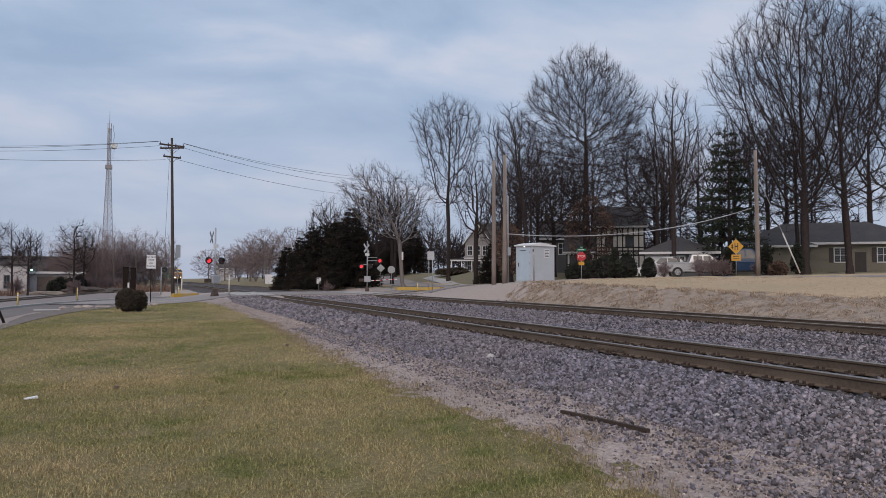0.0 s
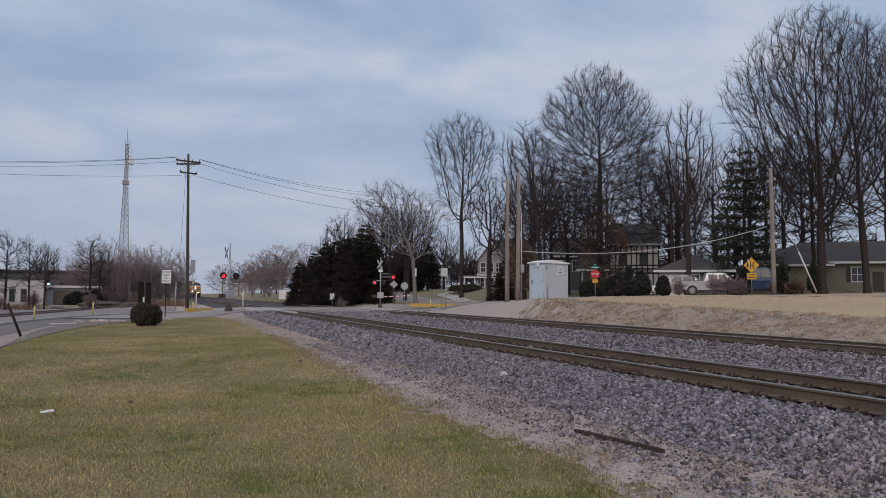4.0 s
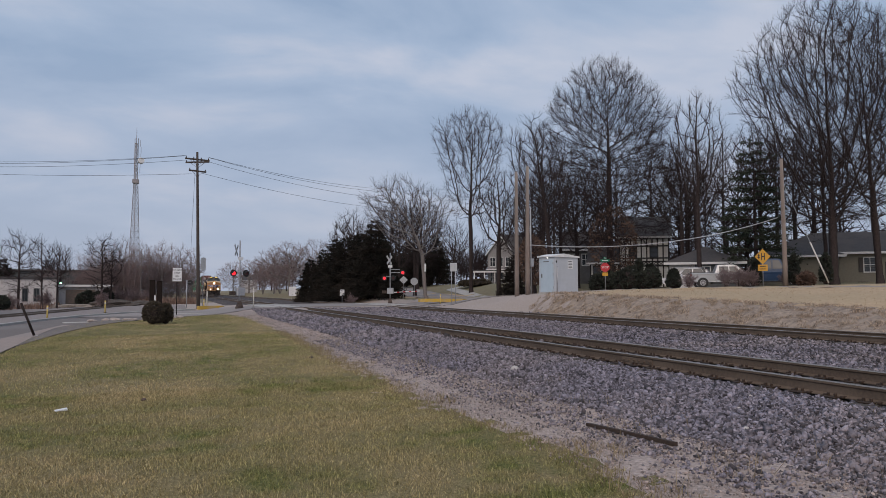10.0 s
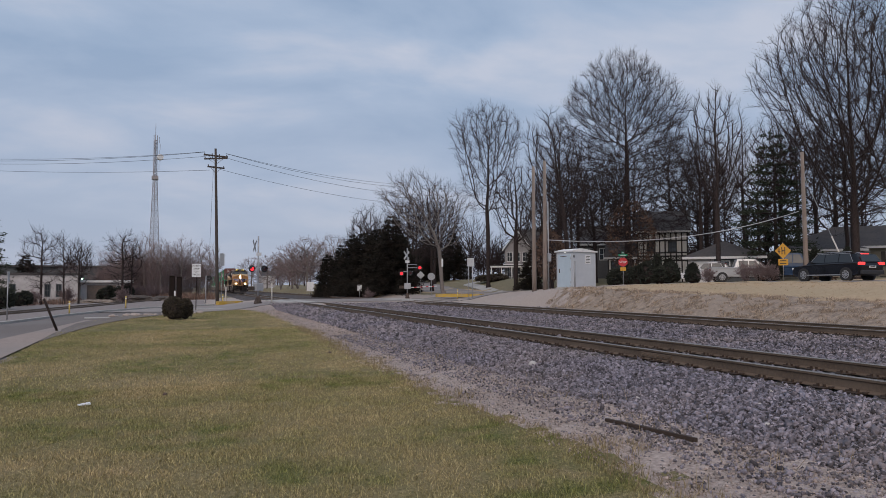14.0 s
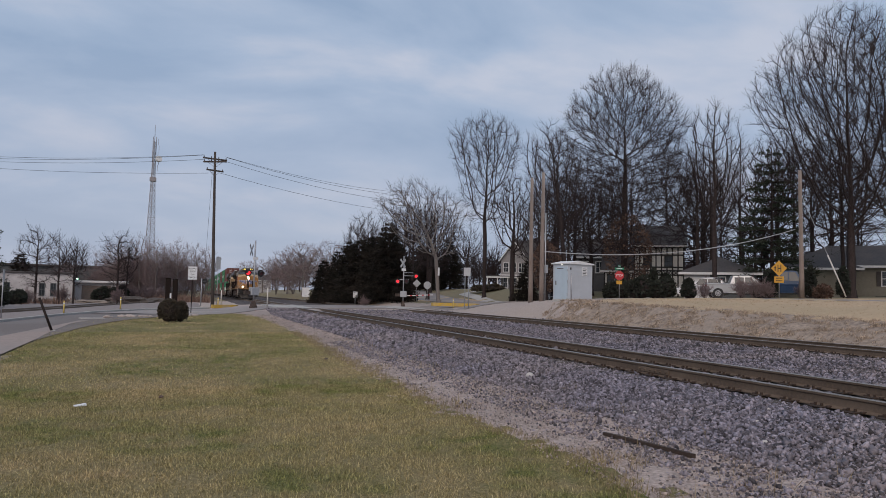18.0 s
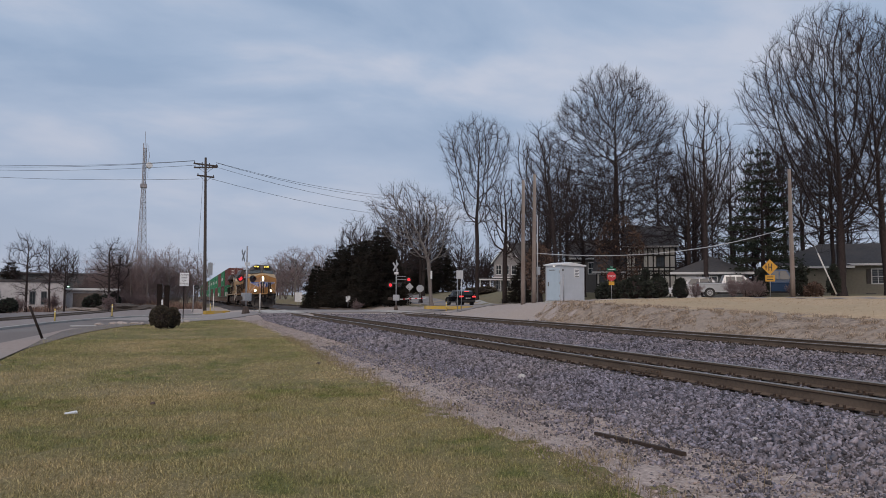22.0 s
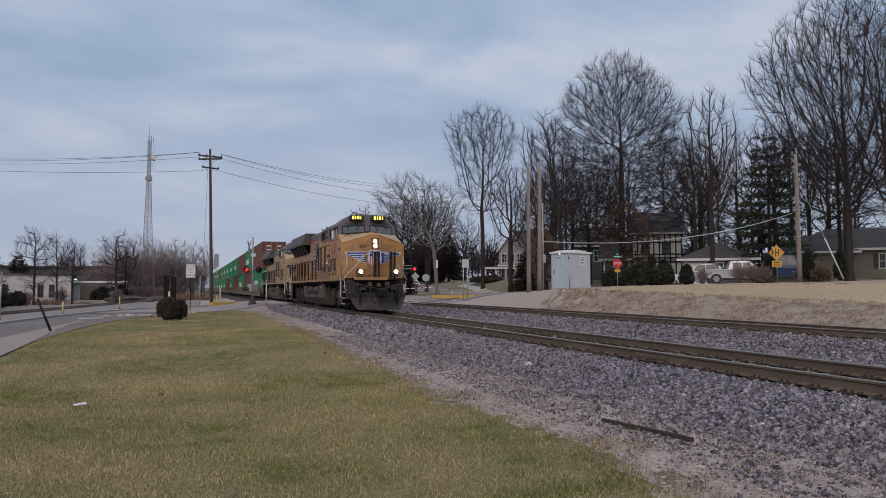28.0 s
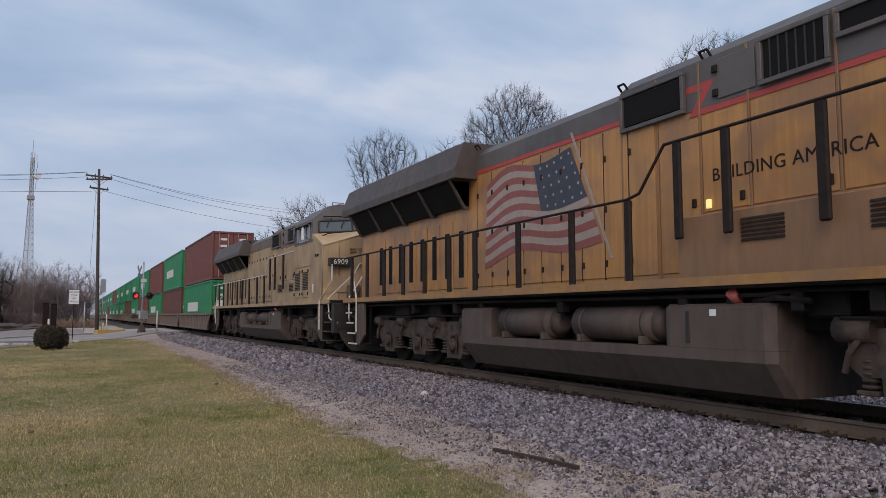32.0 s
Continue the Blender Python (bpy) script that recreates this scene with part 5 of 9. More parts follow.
    for s in (-1, 1):
        for a, b in ((8.95, 10.95), (11.35, 13.2)):
            bm = B()
            tube(bm, (s * 1.14, a + 0.1, 1.03), (s * 1.14, b - 0.1, 1.03), 0.255, 0.255, 20)
            tube(bm, (s * 1.14, b - 0.1, 1.03), (s * 1.14, b, 1.03), 0.255, 0.12, 20)
            tube(bm, (s * 1.14, a, 1.03), (s * 1.14, a + 0.1, 1.03), 0.12, 0.255, 20)
            for y in (a + 0.3, b - 0.3):
                box(bm, s * 1.14 - 0.28, s * 1.14 + 0.28, y - 0.04, y + 0.04, 0.74, 0.86, 0.01)
                tube(bm, (s * 1.14, y - 0.03, 1.03), (s * 1.14, y + 0.03, 1.03), 0.262, 0.262, 20)
            part("air_reservoir", bm, M["tank_grey"], lo, "horizontal grey air tank")
        bm = box(B(), min(s * 1.44, s * 1.452), max(s * 1.44, s * 1.452), 8.30, 8.36, 0.80, 1.20, 0.004)
        part("fuel_gauge", bm, M["black"], lo)
        bm = box(B(), min(s * 1.44, s * 1.446), max(s * 1.44, s * 1.446), 7.86, 7.96, 1.14, 1.22)
        part("data_plate", bm, M["sign_white"], lo)
        bm = tube(B(), (s * 1.30, 7.62, 1.30), (s * 1.44, 7.62, 1.42), 0.07, 0.07, 10)
        part("filler_cap", bm, M["logo_pale_red"], lo)
        bm = B()
        pipe(bm, [(s * 1.38, 0.9, 1.40), (s * 1.38, 6.8, 1.42), (s * 1.38, 7.2, 1.38), (s * 1.38, 14.4, 1.40), (s * 1.38, 21.0, 1.40)], 0.028)
        pipe(bm, [(s * 1.36, 6.6, 1.30), (s * 1.40, 7.0, 1.34), (s * 1.30, 7.4, 1.32)], 0.035)
        for y in (1.6, 5.8, 6.7, 7.6, 8.4, 11.1, 13.7, 14.8, 16.9, 20.3):
            box(bm, s * 1.3 - 0.09, s * 1.3 + 0.09, y, y + 0.16, 1.18, 1.44, 0.02)
        part("piping", bm, M["under"], lo)
        for y0, y1 in ((1.3, 1.9), (3.4, 4.3), (6.3, 6.8), (15.9, 16.5), (17.6, 18.4)):
            bm = box(B(), min(s * 0.6, s * 1.2), max(s * 0.6, s * 1.2), y0, y1, 1.12, 1.44, 0.03)
            part("equipment_box", bm, M["under"], lo)
    truck(lo, 3.66, 1.98)
    truck(lo, 17.1, 1.80)
    if lead:
        lettering("BUILDING AMERICA", 0.24, M["post_dark"], lo, side_m(-1.018, 7.12, 2.96), "dark slogan lettering on the hood side", 1.05)
        shp = lambda k: [(-0.30 * k, 0.42 * k), (-0.15 * k, 0.48 * k), (0, 0.44 * k), (0.15 * k, 0.48 * k), (0.30 * k, 0.42 * k), (0.33 * k, 0.0), (0.26 * k, -0.34 * k), (0, -0.47 * k), (-0.26 * k, -0.34 * k), (-0.33 * k, 0.0)]
        sm = side_m(-1.018, 5.34, 3.12)
        flat("emblem_shield", [shp(1.0)], M["logo_white"], lo, sm, 0.006)
        flat("emblem_shield_field", [[(-0.27, 0.06), (-0.26, 0.38), (-0.14, 0.43), (0, 0.39), (0.14, 0.43), (0.26, 0.38), (0.27, 0.06)]], M["logo_blue"], lo, sm, 0.011)
        flat("emblem_stripe", [[(x - 0.026, -0.3 - 0.06 * (abs(x) < 0.15)), (x + 0.026, -0.3 - 0.06 * (abs(x) < 0.15)), (x + 0.026, 0.03), (x - 0.026, 0.03)] for x in (-0.21, -0.105, 0, 0.105, 0.21)], M["logo_pale_red"], lo, sm, 0.011)
        paint_flag(lo)
        bm = box(B(), -1.05, -1.015, 8.26, 8.34, 2.54, 2.66, 0.008)
        part("step_light", bm, glow("lit_step_light", (1.0, 0.8, 0.3), 0.55), lo, "small lit yellow lamp")
    return lo


def paint_flag(lo):
    """A waving flag painted on the hood doors: thirteen rippling stripes, a dark canton and its pole."""
    def at(u, v):
        y = 11.3 + 2.8 * u - 0.80 * (1 - u) * v + 0.12 * u * v
        z = 4.02 - 1.66 * v - 0.10 * u - 0.15 * math.sin(u * 7.4 - 0.4 + 0.5 * v) * (0.3 + 0.7 * u) - 0.06
        return (-y, z)
    n = 18
    for name, mt, odd in (("flag_stripe_red", M["flag_red"], 0), ("flag_stripe_pale", M["flag_white"], 1)):
        polys = []
        for k in range(odd, 13, 2):
            up = [at(i / n, k / 13) for i in range(n + 1)]
            dn = [at(i / n, (k + 1) / 13) for i in range(n + 1)]
            for i in range(n):
                polys.append([up[i], dn[i], dn[i + 1], up[i + 1]])
        flat(name, polys, mt, lo, side_m(-1.019, 0, 0), 0.004)
    edge = [at(i / 20, 0) for i in range(9)] + [at(8 / 20, 7 / 13)] + [at(i / 20, 7 / 13) for i in range(7, -1, -1)]
    flat("flag_canton", [edge], M["flag_blue"], lo, side_m(-1.019, 0, 0), 0.009)
    st = []
    for i in range(5):
        for j in range(5):
            c = at(0.03 + i * 0.075, (0.5 + j) * 7 / 13 / 5)
            st.append([(c[0] + 0.028 * math.cos(a * 1.2566), c[1] + 0.028 * math.sin(a * 1.2566)) for a in range(5)])
    flat("flag_star", st, M["flag_white"], lo, side_m(-1.019, 0, 0), 0.013)
    flat("flag_pole", [[(-11.30, 4.22), (-11.24, 4.22), (-10.25, 2.02), (-10.31, 2.02)]], M["flag_white"], lo, side_m(-1.019, 0, 0), 0.008)


def keyed_along_track(ob, offset):
    walk(ob, [(t, pose(TRACK1, y + offset, 0)) for t, y in TRAIN_Y])


LOCO1 = build_loco("locomotive", "yellow and grey diesel locomotive, headlights lit, painted flag on the hood", "8181", True, False)
n_wheels1 = len(WHEELS)
LOCO2 = build_loco("locomotive", "dusty faded yellow diesel locomotive coupled behind the first", "6909", False, True)
MOVERS.append(lambda: keyed_along_track(LOCO1, 0.0))
MOVERS.append(lambda: keyed_along_track(LOCO2, 22.25))


def roll_wheels(wheels, off):
    """Wheelsets turn as the train rolls, a quarter turn at most from row to row."""
    ts = np.arange(481) / 15.0
    ys = np.interp(ts, [r[0] for r in TRAIN_Y], [r[1] for r in TRAIN_Y])
    for w, y, r in wheels:
        walk(w, [(float(t), pose(0, y, r, math.degrees((268.3 - yy) / r) % 360)) for t, yy in zip(ts, ys)])


MOVERS.append(lambda: roll_wheels(WHEELS, 0))

# ---- well cars and containers ----
M["box_green"] = surf("green_container_paint", (0.012, 0.20, 0.075), (0.01, 0.16, 0.06), 3, 0.5, 0.05, c3=(0.03, 0.155, 0.075), scale2=0.5)
M["box_red"] = surf("oxide_red_container_paint", (0.155, 0.045, 0.035), (0.12, 0.036, 0.03), 3, 0.55, 0.05, c3=(0.115, 0.045, 0.038), scale2=0.5)
M["box_brown"] = surf("brown_container_paint", (0.115, 0.042, 0.032), (0.09, 0.035, 0.028), 3, 0.6, 0.05, c3=(0.10, 0.05, 0.04), scale2=0.5)
M["box_teal"] = surf("teal_container_paint", (0.02, 0.16, 0.14), (0.018, 0.12, 0.11), 3, 0.5, 0.05)
M["car_grey"] = surf("dusty_well_car_paint", (0.17, 0.135, 0.115), (0.11, 0.09, 0.08), 4, 0.7, 0.15, c3=(0.13, 0.085, 0.065), scale2=0.8)


def corrugated(bm, along, fixed, a, b, z0, z1, depth, pitch, mi=0):
    """A ribbed steel wall: along 'y' at x = fixed, or along 'x' at y = fixed; depth with its sign outwards."""
    pts, t = [], a
    while t < b - 1e-6:
        for dt, d in ((0, 0), (0.32, 0), (0.5, 1), (0.82, 1)):
            pts.append((min(t + dt * pitch, b), d * depth))
        t += pitch
    pts.append((b, 0))
    lo, hi = [], []
    for p, d in pts:
        c = (fixed + d, p) if along == "y" else (p, fixed + d)
        lo.append(bm.verts.new((*c, z0)))
        hi.append(bm.verts.new((*c, z1)))
    for i in range(len(pts) - 1):
        bm.faces.new((lo[i], lo[i + 1], hi[i + 1], hi[i])).material_index = mi


CONTAINERS = {}


def build_container(paint, label, bars):
    """A forty-foot high-cube container, base at z = 0, front end at y = 0."""
    L, W, H = 12.19, 1.219, 2.896
    c = thing("shipping_container", label, "shipping container", "containers on the train")
    bm = B()
    for s in (-1, 1):
        corrugated(bm, "y", s * (W - 0.035), 0.12, L - 0.12, 0.14, H - 0.1, -s * 0.036, 0.278)
    corrugated(bm, "x", L - 0.05, -W + 0.1, W - 0.1, 0.14, H - 0.1, -0.04, 0.25)
    bmesh.ops.recalc_face_normals(bm, faces=bm.faces[:])
    part("side_wall", bm, M[paint], c)
    bm = box(B(), -W + 0.04, W - 0.04, 0.06, L - 0.06, H - 0.06, H - 0.02)
    part("roof", bm, M[paint], c)
    bm = box(B(), -W + 0.04, W - 0.04, 0.06, L - 0.06, 0.04, 0.12)
    part("floor_frame", bm, M["under"], c)
    bm = B()
    for s in (-1, 1):
        for y0, y1 in ((0, 0.12), (L - 0.12, L)):
            box(bm, min(s * W, s * (W - 0.1)), max(s * W, s * (W - 0.1)), y0, y1, 0, H, 0.012)
        for z0, z1 in ((0.02, 0.16), (H - 0.11, H - 0.01)):
            box(bm, min(s * W, s * (W - 0.06)), max(s * W, s * (W - 0.06)), 0.12, L - 0.12, z0, z1, 0.008)
    for y0, y1 in ((0, 0.1), (L - 0.1, L)):
        for z0, z1 in ((0.02, 0.16), (H - 0.13, H - 0.01)):
            box(bm, -W + 0.1, W - 0.1, y0, y1, z0, z1, 0.008)
    part("frame", bm, M[paint], c)
    for s in (-1, 1):
        bm = box(B(), min(s * 0.01, s * 1.10), max(s * 0.01, s * 1.10), 0.035, 0.075, 0.18, H - 0.15, 0.01)
        d = part("door", bm, M[paint], c)
        bm = B()
        for x in (0.28, 0.82):
            tube(bm, (s * x, 0.01, 0.12), (s * x, 0.01, H - 0.1), 0.018, 0.018, 6)
            box(bm, s * x - 0.05, s * x + 0.05, -0.01, 0.04, 1.0, 1.12, 0.008)
        part("locking_bar", bm, M["galv"], d)
        for z in (1.55, 1.95, 2.35):
            bm = box(B(), min(s * 0.36, s * 0.74), max(s * 0.36, s * 0.74), 0.03, 0.036, z, z + 0.13)
            part("marking_bar", bm, M["logo_white"], d)
    if bars:
        y0, z0, n, h, w = bars
        bm = B()
        for k in range(n):
            y = y0 + k * w * 1.25
            box(bm, -W - 0.004, -W + 0.02, y, y + w, z0, z0 + h)
        part("marking_block", bm, M["logo_white"], c, "plain white blocks in place of a company name")
    return c


def well_car(label):
    """One unit of a double-stack well car, 14 m between truck centres, its well's middle at y = 0."""
    car = thing("well_car", label, "freight car", "well cars of the train")
    for s in (-1, 1):
        bm = B()
        a, b = sorted((s * 1.36, s * 1.42))
        prism(bm, [(-6.6, 1.22), (6.6, 1.22), (6.9, 1.05), (6.2, 0.34), (-6.2, 0.34), (-6.9, 1.05)], "x", a, b)
        box(bm, min(s * 1.30, s * 1.5), max(s * 1.30, s * 1.5), -6.8, 6.8, 1.14, 1.26, 0.01)
        box(bm, min(s * 1.30, s * 1.47), max(s * 1.30, s * 1.47), -6.2, 6.2, 0.28, 0.38, 0.01)
        side = part("well_side", bm, M["car_grey"], car)
        rib = None
        for k in range(19):
            y = -6.0 + k * 0.667
            if rib is None:
                rib = part("rib", box(B(), -0.04, 0.04, -0.035, 0.035, 0.36, 1.16, 0.006), M["car_grey"], side)
                rib.matrix_basis = pose(s * 1.45, y, 0)
            else:
                again(rib, side, pose(s * 1.45, y, 0))
    bm = box(B(), -1.3, 1.3, -6.2, 6.2, 0.26, 0.33)
    for s in (-1, 1):
        box(bm, -1.2, 1.2, min(s * 6.3, s * 7.1), max(s * 6.3, s * 7.1), 0.85, 1.2, 0.03)
        box(bm, -1.36, 1.36, min(s * 6.25, s * 6.4), max(s * 6.25, s * 6.4), 0.3, 1.2, 0.02)
    part("well_floor", bm, M["under"], car)
    for s in (-1, 1):
        yc = s * 7.05
        if s > 0:
            continue
        for d in (-0.88, 0.88):
            wheelset(car, yc + d, 0.46)
        for q in (-1, 1):
            bm = B()
            a, b = sorted((q * 0.95, q * 1.1))
            prism(bm, [(yc - 1.15, 0.62), (yc - 0.5, 0.86), (yc + 0.5, 0.86), (yc + 1.15, 0.62), (yc + 1.1, 0.34), (yc + 0.7, 0.34), (yc + 0.42, 0.22), (yc - 0.42, 0.22), (yc - 0.7, 0.34), (yc - 1.1, 0.34)], "x", a, b)
            for d in (-0.88, 0.88):
                tube(bm, (q * 1.05, yc + d, 0.46), (q * 1.18, yc + d, 0.46), 0.14, 0.12, 12)
            part("truck_frame", bm, M["under"], car)
    bm = B()
    for s in (-1, 1):
        pipe(bm, [(s * 1.3, -7.0, 1.2), (s * 1.3, -7.0, 2.1), (s * 0.5, -7.0, 2.1), (s * 0.5, -7.0, 1.2)], 0.02)
    box(bm, -1.35, 1.35, -7.4, -6.5, 1.18, 1.22, 0.01)
    part("end_platform", bm, M["car_grey"], car)
    bm = tube(B(), (-0.85, -7.02, 1.75), (-0.85, -6.95, 1.75), 0.28, 0.28, 16)
    part("brake_wheel", bm, M["sign_white"], car)
    return car


STACKS = [("box_red", "box_green"), ("box_green", "box_brown"), ("box_red", "box_green"), ("box_green", "box_red"), ("box_green", "box_green"), ("box_green", "box_brown"), ("box_green", "box_green"), ("box_green", "box_green"), ("box_red", "box_green"), ("box_green", "box_green"), ("box_green", "box_red"), ("box_teal", "box_green"), ("box_green", "box_green"), ("box_red", "box_brown"), ("box_green", "box_green"), ("box_green", "box_green")]


def build_cars():
    names = {"box_green": "green corrugated steel shipping container with white lettering blocks", "box_red": "oxide red corrugated steel shipping container", "box_brown": "brown corrugated steel shipping container", "box_teal": "teal corrugated steel shipping container"}
    bars = {"box_green": (5.2, 1.05, 9, 0.62, 0.42), "box_red": None, "box_brown": None, "box_teal": (6.0, 1.2, 6, 0.5, 0.4)}
    kinds = {}
    car0 = None
    for k, (top, bottom) in enumerate(STACKS):
        y = 46.4 + 14.0 * k
        m = pose(TRACK1, 268.3 + y + 6.1, 0)
        if car0 is None:
            car0 = car = well_car("dusty grey double-stack well car carrying containers")
            car.matrix_basis = m
        else:
            car = copy_thing(car0, m)
        moved = [(car, y + 6.1, 0.0)]
        for paint, z in ((bottom, 0.34), (top, 3.25)):
            if paint not in kinds:
                kinds[paint] = c = build_container(paint, names[paint], bars[paint])
            else:
                c = copy_thing(kinds[paint], m)
            moved.append((c, y, z))
        for ob, off, z in moved:
            MOVERS.append(lambda ob=ob, off=off, z=z: walk(ob, [(t, pose(TRACK1, yy + off, z)) for t, yy in TRAIN_Y]))


build_cars()


# ---- street things ----
def gz(x, y):
    return float(ground_z(x, y))


def utility_pole(x, y, top, lean, material, label, r=0.16):
    z = gz(x, y)
    p = thing("utility_pole", label, "utility pole", "utility poles", pose(x, y, z - 0.1))
    bm = B()
    n = 6
    loft(bm, [[(lean * k / n + r * (1 - 0.4 * k / n) * math.cos(j * math.pi / 6), r * (1 - 0.4 * k / n) * math.sin(j * math.pi / 6), (top - z) * k / n) for j in range(12)] for k in range(n + 1)], smooth=True)
    part("pole", bm, M[material], p)
    return p


def crossarm(p, x, z, half, yaw, insulators=4):
    bm = box(B(), -half, half, -0.06, 0.06, -0.07, 0.07, 0.01)
    arm = part("crossarm", bm, M["wood_pole_dark"], p)
    arm.matrix_basis = pose(x, 0, z, 0, 0, yaw)
    for s in (-1, 1):
        bm = tube(B(), (s * half * 0.6, 0.06, -0.05), (0, 0.06, -0.55), 0.02, 0.02, 6)
        part("brace", bm, M["galv"], arm)
    for k in range(insulators):
        u = -half * 0.92 + 2 * half * 0.92 * k / (insulators - 1)
        bm = tube(B(), (u, 0, 0.07), (u, 0, 0.22), 0.05, 0.035, 8)
        part("insulator", bm, M["truck_grey"], arm)
    return arm


def wire(name, a, b, sag, r, material, label, n=18):
    bm = B()
    pts = []
    for k in range(n + 1):
        t = k / n
        pts.append(Vector(a).lerp(Vector(b), t) - Vector((0, 0, 4 * sag * t * (1 - t))))
    # one continuous tube
    rings = []
    for k, p in enumerate(pts):
        d = (pts[min(k + 1, n)] - pts[max(k - 1, 0)]).to_track_quat("Z", "Y")
        rings.append([p + d @ Vector((r * math.cos(1.2566 * j), r * math.sin(1.2566 * j), 0)) for j in range(5)])
    loft(bm, rings, smooth=True)
    return tagged(part(name, bm, M[material]), label, "cable", "overhead cables")


pole_a = utility_pole(1.93, 72.6, 14.4, -0.33, "wood_pole_dark", "tall dark wooden utility pole with two crossarms beside the crossing", 0.17)
crossarm(pole_a, -0.30, 14.15, 1.15, 18, 4)
crossarm(pole_a, -0.30, 13.9, 1.15, -25, 4)
crossarm(pole_a, -0.27, 13.05, 0.85, 25, 3)
bm = tube(B(), (-0.5, 0.1, 13.2), (-0.75, 0.1, 5.5), 0.012, 0.012, 5)
part("down_wire", bm, M["wire"], pole_a)
pole_b = utility_pole(22.62, 47.3, 9.75, 0.0, "wood_pole", "bare tan wooden pole beside the signal hut", 0.17)
pole_c = utility_pole(22.42, 45.2, 9.8, 0.05, "wood_pole", "weathered wooden pole with a conduit running up it", 0.17)
bm = tube(B(), (0.24, -0.05, 0.0), (0.24, -0.05, 6.2), 0.045, 0.045, 8)
part("conduit", bm, M["galv"], pole_c)
bm = box(B(), 0.12, 0.34, -0.3, -0.08, 2.1, 2.65, 0.02)
part("meter_box", bm, M["galv"], pole_c)
pole_d = utility_pole(44.6, 45.0, 11.6, -0.1, "wood_pole", "tall tan wooden pole with a yellow-sleeved guy wire", 0.2)
bm = tube(B(), (0.0, 0, 8.2), (2.0, -2.2, 0.3), 0.02, 0.02, 6)
part("guy_wire", bm, M["galv"], pole_d)
bm = tube(B(), (1.2, -1.32, 3.45), (2.0, -2.2, 0.3), 0.055, 0.055, 8)
part("guy_guard", bm, M["handrail_white"], pole_d, "pale plastic sleeve on the guy wire")

for dx, dy, z0, end, sg in ((0.95, 0.3, 13.95, (44.1, 106.2, 17.7), 1.7), (1.1, -0.2, 13.8, (44.2, 105.2, 17.1), 1.8), (1.15, -0.4, 13.35, (44.2, 104.6, 15.6), 1.7), (0.45, -0.2, 12.3, (44.2, 105.0, 13.9), 1.5)):
    wire("power_line", (1.6 + dx, 72.6 + dy, z0), end, sg, 0.016, "wire", "thin black power line strung from the tall pole")
for dx, dy, z0, end, sg in ((-0.95, 0.3, 14.0, (-27.2, 91.0, 15.1), 0.45), (-1.1, 0.0, 13.9, (-27.2, 90.4, 14.75), 0.45), (-1.0, -0.3, 13.45, (-27.2, 90.6, 14.5), 0.45), (-0.5, -0.2, 12.2, (-27.2, 91.2, 14.0), 0.35)):
    wire("power_line", (1.6 + dx, 72.6 + dy, z0), end, sg, 0.016, "wire", "thin black power line strung from the tall pole")
    far = (end[0] - 60, end[1] + 38, end[2] + 1.0)
    wire("power_line", end, far, 1.0, 0.016, "wire", "thin black power line strung from the tall pole")
wire("service_cable", (22.4, 45.15, 4.3), (47.5, 48.6, 7.3), 0.95, 0.032, "wire_pale", "pale twisted service cable sagging towards the houses")


